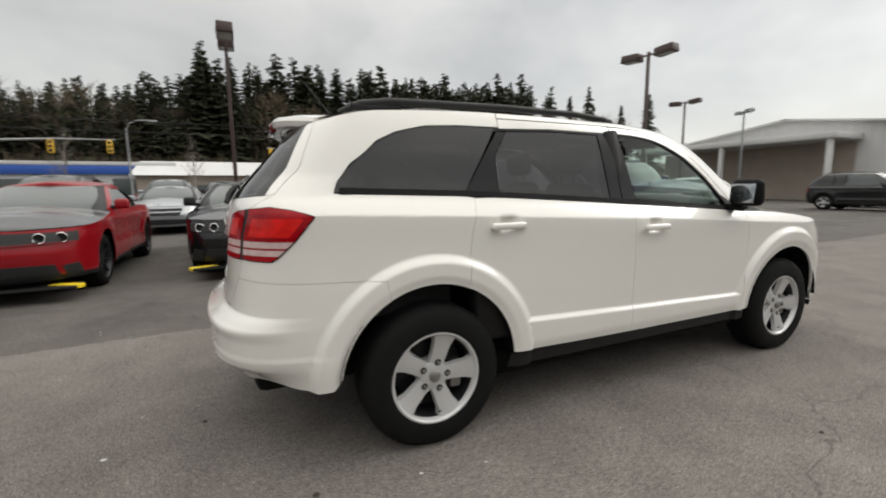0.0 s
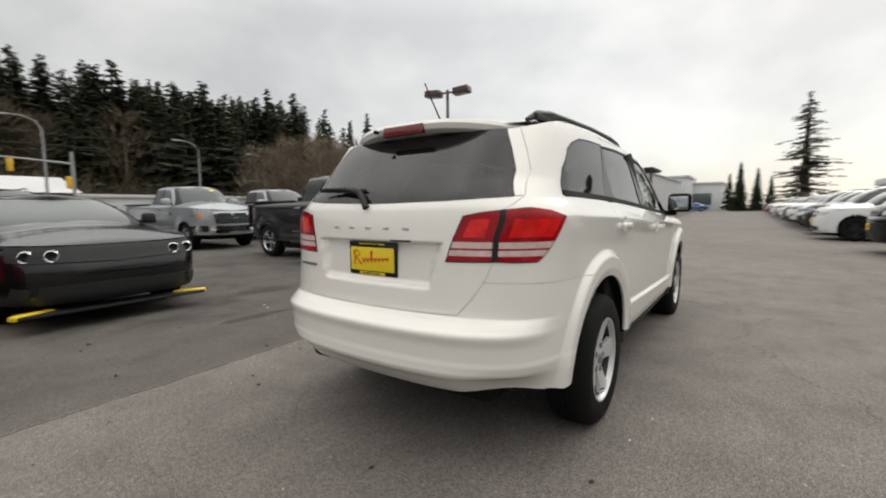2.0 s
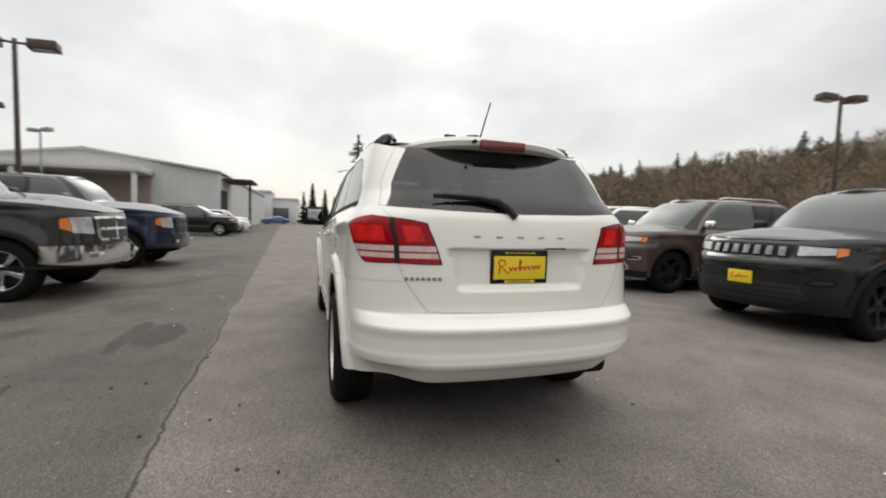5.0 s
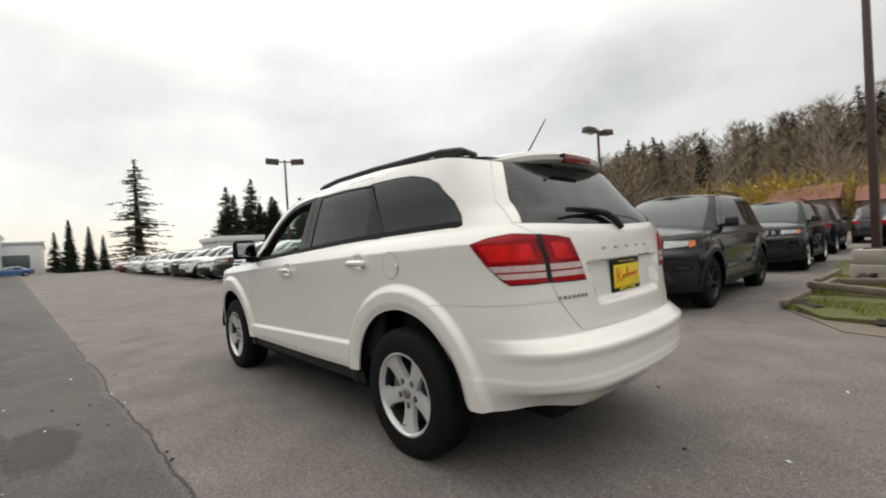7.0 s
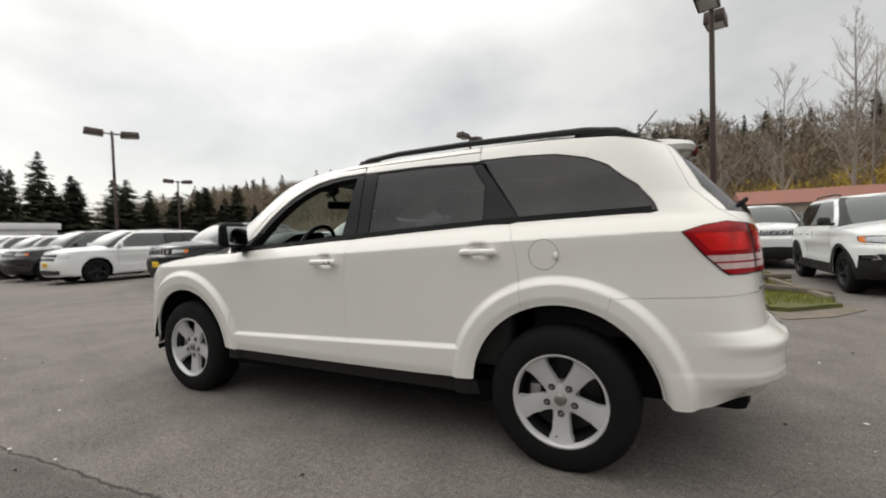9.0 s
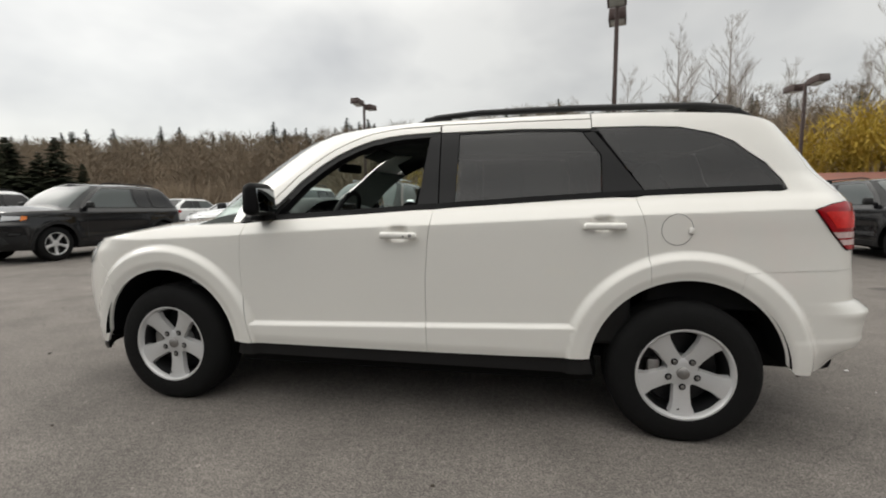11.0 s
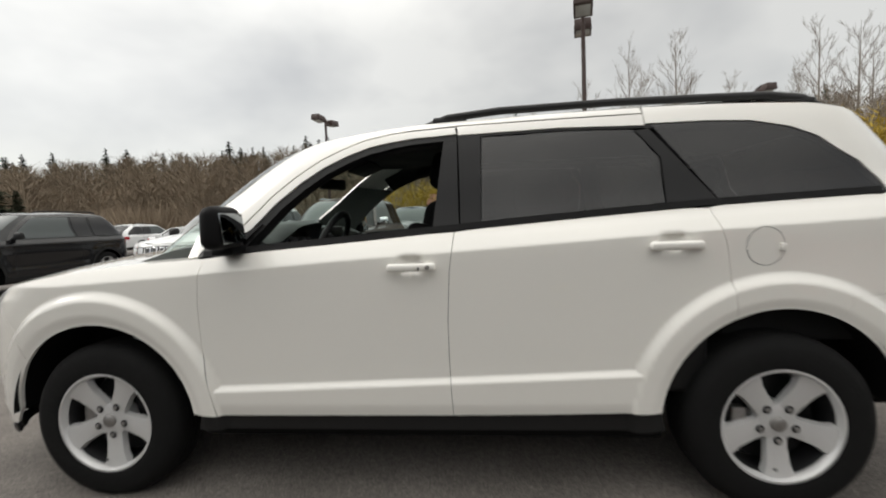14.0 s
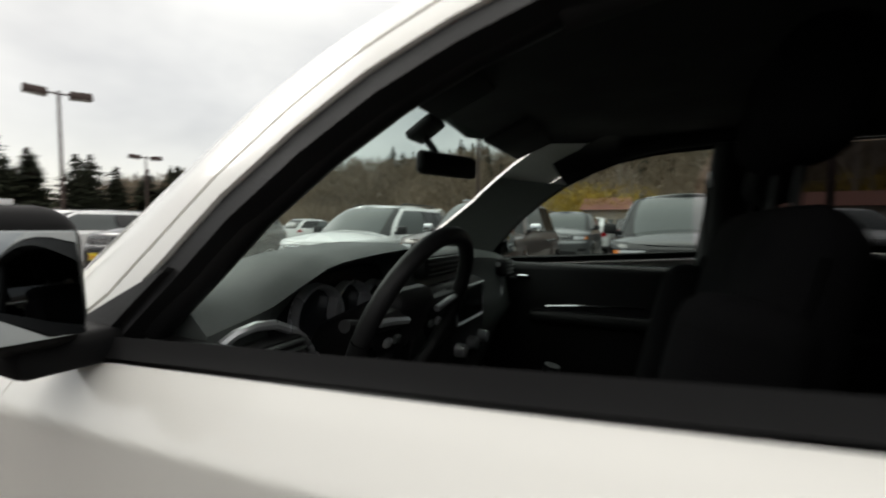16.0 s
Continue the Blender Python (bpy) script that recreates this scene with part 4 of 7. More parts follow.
for y, z, w, h in ((0.0, 1.165, 0.30, 0.065), (0.655, 1.062, 0.11, 0.06), (-0.66, 1.10, 0.10, 0.075)):
    vent = part("air_vent", rbox((0.648, y, z), (0.05, w, h), 0.015), BLACK_TRIM, dash)
    for k in range(4):
        part("vent_slat", rbox((0.622, y, z - h * 0.33 + k * h * 0.22), (0.012, w * 0.86, 0.005), 0.001), DASH, vent)
part("vent_bezel", tube([(0.662, 0.738, 1.098), (0.652, 0.722, 1.112), (0.646, 0.690, 1.118), (0.643, 0.655, 1.114), (0.643, 0.615, 1.096), (0.646, 0.580, 1.070), (0.652, 0.560, 1.045)], 0.0085, 8), SILVER_TRIM, dash, "silver curved vent bezel")
part("vent_bezel", tube([(0.66, -0.60 + 0.055 * math.cos(a), 1.04 + 0.075 * math.sin(a)) for a in [math.pi * (0.5 + 1.0 * k / 14) for k in range(15)]], 0.011, 8), SILVER_TRIM, dash, "silver curved vent bezel")
stack = part("radio_panel", rbox((0.60, 0.0, 0.98), (0.09, 0.30, 0.28), 0.03, 3), BLACK_TRIM, dash)
part("touch_screen", rbox((0.552, 0.0, 1.055), (0.01, 0.19, 0.09), 0.006), SCREEN, stack)
part("screen_bezel", tube([(0.55, -0.10, 1.005), (0.55, 0.10, 1.005), (0.55, 0.105, 1.105), (0.55, -0.105, 1.105), (0.55, -0.10, 1.005)], 0.004, 6), SILVER_TRIM, stack)
for k in range(3):
    part("knob", lathe([(0.001, 0.03), (0.018, 0.028), (0.020, 0.0)], 16).moved(pose(0.556, -0.09 + k * 0.09, 0.935, 0, 0, 90)), SILVER_TRIM, stack)
part("centre_console", rbox((0.05, 0.0, 0.62), (0.95, 0.24, 0.30), 0.05, 3), BLACK_TRIM, journey)
part("gear_lever", tube([(0.34, 0.0, 0.76), (0.31, 0.0, 0.90)], [0.012, 0.022], 10), BLACK_TRIM, journey)
# steering wheel
ms = pose(0.490, 0.445, 1.095, 0, -24, 0)
rim_pts = [(0.0, 0.183 * math.cos(2 * math.pi * k / 40), 0.183 * math.sin(2 * math.pi * k / 40)) for k in range(41)]
steer = part("steering_wheel", tube([ms @ Vector(p) for p in rim_pts], 0.0165, 10, False), BLACK_TRIM, journey, "black steering wheel")
part("wheel_boss", rbox((0, 0, 0), (0.06, 0.15, 0.13), 0.03, 3).moved(ms @ pose(0.03, 0, -0.01)), BLACK_TRIM, steer)
for a in (8, 172, 250, 290):
    c, s = math.cos(radians(a)), math.sin(radians(a))
    part("spoke", tube([ms @ Vector((0.02, 0.05 * c, 0.05 * s)), ms @ Vector((0.005, 0.178 * c, 0.178 * s))], [0.022, 0.014], 8), BLACK_TRIM, steer)
for s in (1, -1):
    part("wheel_trim", tube([ms @ Vector((-0.008, s * 0.06, 0.018)), ms @ Vector((-0.006, s * 0.12, 0.028)), ms @ Vector((-0.004, s * 0.155, 0.03))], 0.007, 6), SILVER_TRIM, steer)
    for k in range(2):
        part("wheel_button", rbox((0, 0, 0), (0.01, 0.018, 0.016), 0.003).moved(ms @ pose(-0.006, s * (0.07 + 0.03 * k), -0.02)), SILVER_TRIM if k else DASH, steer)
part("steering_column", tube([ms @ Vector((0.05, 0, -0.02)), (0.74, 0.445, 1.0)], [0.05, 0.055], 12), BLACK_TRIM, journey)
for s in (1, -1):
    part("column_stalk", tube([(0.54, 0.445 + s * 0.05, 1.09), (0.515, 0.445 + s * 0.19, 1.12)], [0.008, 0.011], 8), BLACK_TRIM, journey)


def seat(x, y, name, wide=0.50, head=True, back=0.64, lean=14):
    base = part(name, rbox((x + 0.22, y, 0.60), (0.52, wide, 0.16), 0.06, 4), CLOTH, journey, "black cloth seat")
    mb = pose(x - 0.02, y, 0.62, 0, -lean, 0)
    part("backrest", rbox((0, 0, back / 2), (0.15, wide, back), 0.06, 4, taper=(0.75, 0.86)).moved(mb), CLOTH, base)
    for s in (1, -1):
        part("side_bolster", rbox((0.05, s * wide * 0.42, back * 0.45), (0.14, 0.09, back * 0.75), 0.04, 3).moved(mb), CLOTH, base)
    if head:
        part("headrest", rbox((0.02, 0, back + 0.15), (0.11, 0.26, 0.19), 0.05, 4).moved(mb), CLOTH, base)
        for s in (1, -1):
            part("headrest_post", tube([mb @ Vector((0, s * 0.06, back - 0.02)), mb @ Vector((0.01, s * 0.06, back + 0.08))], 0.007, 6), BLACK_TRIM, base)
    return base


seat(0.07, 0.38, "front_seat", back=0.70, lean=12)
seat(-0.06, -0.38, "front_seat", back=0.68, lean=13)
for y in (0.40, -0.08, -0.50):
    seat(-1.12, y, "rear_seat", 0.42, back=0.58, lean=18)
part("cargo_floor", rbox((-1.75, 0, 0.62), (0.95, 1.25, 0.12), 0.02), CLOTH, journey)
part("cabin_floor", rbox((-0.2, 0, 0.40), (2.6, 1.5, 0.06), 0.01), CLOTH, journey)
# door linings, pillar linings, belts
for s in (1, -1):
    for nm, x0, x1 in (("front_door_lining", -0.14, 0.86), ("rear_door_lining", -1.20, -0.18)):
        xm, ln = (x0 + x1) / 2, x1 - x0
        zt_ = zb(xm)
        d = part(nm, rbox((xm, s * 0.79, (0.45 + zt_) / 2), (ln, 0.09, zt_ - 0.47), 0.03, 3), BLACK_TRIM, journey, "black moulded door lining")
        part("armrest", rbox((xm - 0.08, s * 0.735, 0.88), (ln * 0.55, 0.08, 0.06), 0.025, 3), BLACK_TRIM, d)
        part("chrome_strip", tube([(xm - 0.28, s * 0.742, 0.945), (xm - 0.02, s * 0.740, 0.938), (xm + 0.12, s * 0.742, 0.925)], 0.006, 6), CHROME, d)
        part("inner_handle", tube([(xm + 0.20, s * 0.742, 1.050), (xm + 0.24, s * 0.722, 1.052), (xm + 0.28, s * 0.742, 1.044)], 0.011, 8), CHROME, d)
    side = []
    for x, z in FW:
        q = JU.at(JU.ux(x, z), z)
        side.append((q.x + 0.005, s * (q.y - (0.055 if s > 0 else 0.034)), q.z + 0.012))
    if s > 0:
        part("a_pillar_lining", tube(side[:7], 0.030, 10), BLACK_TRIM, journey, "moulded pillar lining")
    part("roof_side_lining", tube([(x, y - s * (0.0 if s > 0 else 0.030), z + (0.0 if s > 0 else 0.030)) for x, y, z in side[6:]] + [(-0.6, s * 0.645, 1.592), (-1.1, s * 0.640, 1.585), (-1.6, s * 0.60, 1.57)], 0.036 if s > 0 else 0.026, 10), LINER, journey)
    part("b_pillar_lining", tube([(-0.16, s * 0.76, 0.60), (-0.17, s * 0.755, 1.15), (-0.20, s * 0.66, 1.58)], [0.06, 0.055, 0.04] if s > 0 else [0.085, 0.080, 0.075], 10), BLACK_TRIM, journey)
    if s < 0:
        part("seat_belt", Geo().add([(-0.13 + dx, s * y, z) for dx in (-0.022, 0.022) for y, z in ((0.67, 1.45), (0.70, 1.15), (0.70, 0.65))], [(0, 1, 4, 3), (1, 2, 5, 4)]), DASH, journey, "grey woven seat belt")
        part("belt_anchor", rbox((-0.13, s * 0.665, 1.45), (0.03, 0.02, 0.06), 0.008), SILVER_TRIM, journey)
    for x0, x1 in ((-0.95, -1.25),):
        part("c_pillar_lining", tube([(x0 - 0.2, s * 0.74, 1.20), (x0 - 0.12, s * 0.64, 1.58)], 0.06, 10), LINER, journey)
    part("quarter_lining", rbox((-1.66, s * 0.70, 0.92), (0.75, 0.10, 0.56), 0.04), LINER, journey)
    part("visor", rbox((0, 0, 0), (0.16, 0.40, 0.018), 0.008).moved(pose(0.50, s * 0.36, 1.585, 0, 22, 0)), LINER, journey)
rv = part("rear_view_mirror", rbox((0, 0, 0), (0.035, 0.235, 0.068), 0.018, 3).moved(pose(0.625, 0.0, 1.458, 0, 0, -22)), BLACK_TRIM, journey, "black rear-view mirror")
part("mirror_stalk", tube([(0.645, 0.0, 1.47), (0.70, 0.0, 1.545)], 0.011, 8), BLACK_TRIM, rv)
part("mirror_mount", rbox((0, 0, 0), (0.10, 0.10, 0.03), 0.01).moved(pose(0.70, 0, 1.57, 0, 32, 0)), BLACK_TRIM, rv)


# ---- ground ----
def ground_material():
    """Weathered asphalt: stone grain, worn tracks, damp dark patches, and wandering cracks."""
    m = bpy.data.materials.new("weathered_asphalt")
    m.use_nodes = True
    n, l = m.node_tree.nodes, m.node_tree.links
    b = n["Principled BSDF"]
    co = n.new("ShaderNodeTexCoord")

    def noise_node(scale, detail=4, rough=0.55, dist=0.0, src=None):
        t = n.new("ShaderNodeTexNoise")
        t.inputs["Scale"].default_value, t.inputs["Detail"].default_value = scale, detail
        t.inputs["Roughness"].default_value, t.inputs["Distortion"].default_value = rough, dist
        l.new(src or co.outputs["Object"], t.inputs["Vector"])
        return t.outputs["Fac"]

    def remap(v, a, b_, c, d):
        r = n.new("ShaderNodeMapRange")
        r.inputs["From Min"].default_value, r.inputs["From Max"].default_value = a, b_
        r.inputs["To Min"].default_value, r.inputs["To Max"].default_value = c, d
        l.new(v, r.inputs["Value"])
        return r.outputs["Result"]

    def math_node(op, a, b_=None):
        q = n.new("ShaderNodeMath")
        q.operation = op
        for i, v in enumerate((a, b_)):
            if v is None:
                continue
            if isinstance(v, (int, float)):
                q.inputs[i].default_value = v
            else:
                l.new(v, q.inputs[i])
        return q.outputs[0]

    sep = n.new("ShaderNodeSeparateXYZ")
    l.new(co.outputs["Object"], sep.inputs[0])
    X, Y = sep.outputs["X"], sep.outputs["Y"]
    broad = remap(noise_node(0.22, 5), 0.3, 0.7, 0.86, 1.12)
    mid = remap(noise_node(2.1, 6, 0.62), 0.3, 0.7, 0.80, 1.20)
    grain = math_node("MULTIPLY", remap(noise_node(110, 2, 0.75), 0.34, 0.66, 0.45, 1.55), remap(noise_node(34, 3, 0.7), 0.3, 0.7, 0.72, 1.28))
    tone = math_node("MULTIPLY", math_node("MULTIPLY", broad, mid), grain)
    # older, darker strip on the woods' side of the joint
    wander = math_node("MULTIPLY", math_node("SUBTRACT", noise_node(0.8, 3, 0.6), 0.5), 0.16)
    joint = math_node("SUBTRACT", math_node("SUBTRACT", Y, math_node("MULTIPLY", X, 0.045)), 1.86)
    joint = math_node("ADD", joint, wander)
    old = remap(joint, -0.02, 0.05, 1.0, 0.60)
    tone = math_node("MULTIPLY", tone, old)
    fine = math_node("MULTIPLY", math_node("SUBTRACT", noise_node(9, 3, 0.7), 0.5), 0.06)
    crack = remap(math_node("ABSOLUTE", math_node("ADD", joint, fine)), 0.003, 0.014, 0.32, 1.0)
    tone = math_node("MULTIPLY", tone, crack)
    # cracks behind the car
    vor = n.new("ShaderNodeTexVoronoi")
    vor.feature = "DISTANCE_TO_EDGE"
    vor.inputs["Scale"].default_value = 0.33
    warp = n.new("ShaderNodeTexNoise")
    warp.inputs["Scale"].default_value, warp.inputs["Detail"].default_value = 2.2, 5
    l.new(co.outputs["Object"], warp.inputs["Vector"])
    wmix = n.new("ShaderNodeMix")
    wmix.data_type = "VECTOR"
    wmix.inputs["Factor"].default_value = 0.28
    l.new(co.outputs["Object"], wmix.inputs["A"])
    l.new(warp.outputs["Color"], wmix.inputs["B"])
    l.new(wmix.outputs["Result"], vor.inputs["Vector"])
    edge = remap(vor.outputs["Distance"], 0.0003, 0.0018, 0.62, 1.0)
    where = remap(noise_node(0.17, 2), 0.50, 0.56, 0.0, 1.0)
    edge_mix = math_node("SUBTRACT", 1.0, math_node("MULTIPLY", math_node("SUBTRACT", 1.0, edge), where))
    tone = math_node("MULTIPLY", tone, edge_mix)
    # damp and oil patches, mostly on the old strip
    damp_n = noise_node(0.75, 6, 0.6, 0.6)
    damp = remap(damp_n, 0.50, 0.62, 0.0, 0.8)
    zone = remap(joint, 0.0, 1.2, 0.10, 1.0)
    damp = math_node("MULTIPLY", damp, zone)
    ragged = math_node("MULTIPLY", math_node("SUBTRACT", noise_node(3.2, 5, 0.65), 0.5), 2.2)
    for cx, cy, rx, ry in ((0.45, 2.40, 0.50, 0.20), (-0.2, 4.3, 0.5, 0.24), (-1.2, 2.95, 0.42, 0.09), (1.4, 4.4, 0.55, 0.22), (0.5, 2.65, 0.55, 0.10), (2.4, 6.4, 0.7, 0.4), (-5.7, -3.8, 0.3, 0.16)):
        dx = math_node("POWER", math_node("ABSOLUTE", math_node("DIVIDE", math_node("SUBTRACT", X, cx), rx)), 2.0)
        dy = math_node("POWER", math_node("ABSOLUTE", math_node("DIVIDE", math_node("SUBTRACT", Y, cy), ry)), 2.0)
        spot = remap(math_node("ADD", math_node("ADD", dx, dy), ragged), 0.75, 1.15, 1.0, 0.0)
        damp = math_node("MAXIMUM", damp, spot)
    tone = math_node("MULTIPLY", tone, remap(damp, 0.0, 1.0, 1.0, 0.45))
    # pale specks
    speck = remap(noise_node(26, 1, 0.4), 0.76, 0.79, 1.0, 1.9)
    tone = math_node("MULTIPLY", tone, speck)
    col = n.new("ShaderNodeMix")
    col.data_type, col.blend_type = "RGBA", "MULTIPLY"
    col.inputs["Factor"].default_value = 1.0
    col.inputs["A"].default_value = (0.150, 0.136, 0.124, 1)
    l.new(tone, col.inputs["B"])
    l.new(col.outputs["Result"], b.inputs["Base Color"])
    l.new(math_node("SUBTRACT", 0.90, math_node("MULTIPLY", damp, 0.10)), b.inputs["Roughness"])
    b.inputs["Specular IOR Level"].default_value = 0.35
    bump = n.new("ShaderNodeBump")
    bump.inputs["Strength"].default_value, bump.inputs["Distance"].default_value = 0.55, 0.006
    l.new(math_node("MULTIPLY", math_node("ADD", noise_node(150, 2, 0.7), math_node("MULTIPLY", noise_node(40, 2), 0.6)), crack), bump.inputs["Height"])
    l.new(bump.outputs["Normal"], b.inputs["Normal"])
    return m


def hill(x, y):
    """Height of the land beyond the lot."""
    d = math.hypot(x - 10, y)
    south = smooth(-62, -140, y) * (12.5 + 4.5 * smooth(40, -10, x)) + 9 * smooth(-120, -260, y) + 5 * smooth(-10, -70, x) * smooth(-40, -90, y)
    north = smooth(58, 130, y) * 7 + 12 * smooth(100, 260, y)
    return south + north


def ground_sheet():
    xs = sorted(set([-900, -600, -400, -300] + list(range(-220, -60, 20)) + list(range(-60, 100, 10)) + list(range(100, 260, 20)) + [300, 400, 600, 900]))
    ys = sorted(set([-900, -600, -400] + list(range(-300, -40, 10)) + list(range(-40, 50, 10)) + list(range(50, 300, 10)) + [400, 600, 900]))
    verts = [(x, y, hill(x, y)) for x in xs for y in ys]
    k = len(ys)
    faces = [(i * k + j, (i + 1) * k + j, (i + 1) * k + j + 1, i * k + j + 1) for i in range(len(xs) - 1) for j in range(k - 1)]
    return Geo().add(verts, faces)


ground = part("ground", ground_sheet(), ground_material())
tagged(ground, "worn grey asphalt with cracks and damp patches", "ground", kind="structure")
BRUSH_EARTH = material("brush_earth", (0.085, 0.065, 0.045), 0.95, vary=0.4, scale=0.3)


def earth_sheet(name, y0, y1, x0, x1, step):
    xs = [x0 + (x1 - x0) * i / int(abs(x1 - x0) / step) for i in range(int(abs(x1 - x0) / step) + 1)]
    ys = [y0 + (y1 - y0) * i / int(abs(y1 - y0) / step) for i in range(int(abs(y1 - y0) / step) + 1)]
    verts = [(x, y, hill(x, y) + 0.12) for x in xs for y in ys]
    k = len(ys)
    faces = [(i * k + j, (i + 1) * k + j, (i + 1) * k + j + 1, i * k + j + 1) for i in range(len(xs) - 1) for j in range(k - 1)]
    ob = part(name, Geo().add(verts, faces), BRUSH_EARTH)
    return tagged(ob, "brown leaf-strewn earth under the trees", "ground", kind="structure")


earth_sheet("hillside", -300, -66, -220, 260, 8)
earth_sheet("hillside", 62, 300, -220, 260, 8)

# ---- lamp posts ----
GALV = material("galvanised_steel", (0.34, 0.35, 0.36), 0.5, 0.5, vary=0.15)
POLE = material("brown_pole_paint", (0.055, 0.032, 0.027), 0.5, vary=0.2)
LAMP_GLASS = material("lamp_lens", (0.45, 0.45, 0.42), 0.2, vary=0.1)
CONCRETE = material("concrete", (0.36, 0.33, 0.29), 0.9, vary=0.25, scale=4, bump=0.4, bump_scale=40)


def lamp_post(x, y, h, turn, heads=2, base=True, foot=0.0, spread=180, size=1.0, paint_="brown"):
    coat_ = POLE if paint_ == "brown" else GALV
    post = thing("lamp_post", pose(x, y, foot, 0, 0, turn), "brown steel lamp post with two box heads" if paint_ == "brown" else "pale galvanised lamp post with two box heads", "lamp post", "lamp posts")
    part("pole", rbox((0, 0, h / 2), (0.13, 0.13, h), 0.015, taper=(0.75, 0.75)), coat_, post)
    if base == "block":
        part("concrete_base", rbox((0, 0, 0.17), (0.62, 0.62, 0.34), 0.03), CONCRETE, post, "weathered stepped concrete base")
        part("concrete_cap", rbox((0, 0, 0.475), (0.56, 0.56, 0.27), 0.03), CONCRETE, post)
    elif base:
        part("concrete_base", lathe([(0.001, 0.62), (0.27, 0.62), (0.30, 0.59), (0.30, 0.0)], 24).moved(pose(0, 0, 0, 90, 0, 0)), CONCRETE, post)
    part("base_plate", rbox((0, 0, 0.622 if base else 0.02), (0.3, 0.3, 0.03), 0.006), coat_, post)
    for k in range(heads):
        a = radians(spread * k)
        c, s = math.cos(a), math.sin(a)
        m = Matrix.Rotation(a, 4, "Z") @ pose(0.66, 0, h - 0.10, 0, -4, 0)
        part("bracket", tube([(0.04 * c, 0.04 * s, h - 0.12), (0.36 * c, 0.36 * s, h - 0.10)], 0.035, 8), coat_, post)
        head = part("lamp_head", rbox((0, 0, 0), (0.70 * size, 0.44 * size, 0.27 * size), 0.02, taper=(0.96, 0.92)).moved(m), coat_, post)
        part("lamp_lens", rbox((0, 0, -0.138 * size), (0.50 * size, 0.34 * size, 0.012), 0.003).moved(m), LAMP_GLASS, head)
    return post


lamp_post(11.45, 9.0, 6.05, 97)
lamp_post(24.9, 17.4, 6.8, 97)
lamp_post(34.5, 19.3, 7.1, 60, 2, paint_="galv")
lamp_post(20.35, -7.75, 6.35, 70)
lamp_post(32.9, -18.3, 6.25, 70)
lamp_post(7.7, -19.3, 6.65, 80)
lamp_post(-2.90, -8.75, 6.2, 78, base="block")
lamp_post(-11.8, -17.2, 6.1, 95)
lamp_post(-2.35, 13.3, 6.15, 90, 2, size=1.1)

# ---- planted island ----
GRASS_SOIL = material("mossy_turf", (0.085, 0.088, 0.024), 0.95, vary=0.5, scale=5, bump=0.8, bump_scale=50)
TIMBER = material("weathered_timber", (0.15, 0.125, 0.10), 0.9, vary=0.35, scale=8, bump=0.5, bump_scale=60)
isl = [(-2.15, -5.1), (-2.62, -4.35), (-3.35, -4.15), (-4.05, -4.75), (-3.45, -10.6), (-3.35, -13.6), (-2.05, -13.6)]
bm = bmesh.new()
bm.faces.new([bm.verts.new((x, y, 0.0)) for x, y in isl])
ext = bmesh.ops.extrude_face_region(bm, geom=bm.faces[:])
top_v = [e for e in ext["geom"] if isinstance(e, bmesh.types.BMVert)]
bmesh.ops.translate(bm, vec=(0, 0, 0.07), verts=top_v)
bmesh.ops.subdivide_edges(bm, edges=bm.edges[:], cuts=5, use_grid_fill=True)
bmesh.ops.recalc_face_normals(bm, faces=bm.faces[:])
for v in bm.verts:
    if v.co.z > 0.03:
        v.co.z += 0.04 * noise.noise(v.co * 1.7)
tagged(part("grass_island", from_bm(bm), GRASS_SOIL), "mossy green turf island round the lamp base", "island", kind="structure")
rnd = random.Random(5)
verts, faces = [], []
for k in range(9000):
    x, y = rnd.uniform(-4.0, -2.2), rnd.uniform(-9.6, -4.3)
    if not (-2.2 - (x + 2.2) * 0 > x > -4.0) or (y > -4.9 and abs(x + 3.05) > 0.75 * (-4.1 - y) / 0.8 + 0.25):
        continue
    if noise.noise(Vector((x * 1.3, y * 1.3, 2))) < -0.12:
        continue
    a, h = rnd.uniform(0, 6.28), rnd.uniform(0.02, 0.065)
    dx, dy = math.cos(a) * 0.008, math.sin(a) * 0.008
    i = len(verts)
    lx, ly = rnd.uniform(-0.03, 0.03), rnd.uniform(-0.03, 0.03)
    verts += [(x - dx, y - dy, 0.05), (x + dx, y + dy, 0.05), (x + lx, y + ly, 0.07 + h)]
    faces.append((i, i + 1, i + 2))
tagged(part("grass", Geo().add(verts, faces), material("grass_blade", (0.17, 0.18, 0.025), 0.8, vary=0.4, scale=3)), "short mossy grass", "grass", kind="stuff")


def put_timber(x, y, length, turn, z=0.09, tilt=0.0, size=0.11):
    ob = part("landscape_timber", rbox((0, 0, 0), (length, size, size), 0.03, 2), TIMBER)
    ob.matrix_world = pose(x, y, z, 0, tilt, turn)
    return tagged(ob, "weathered square landscape timber, broken loose", "timber", "island timbers")


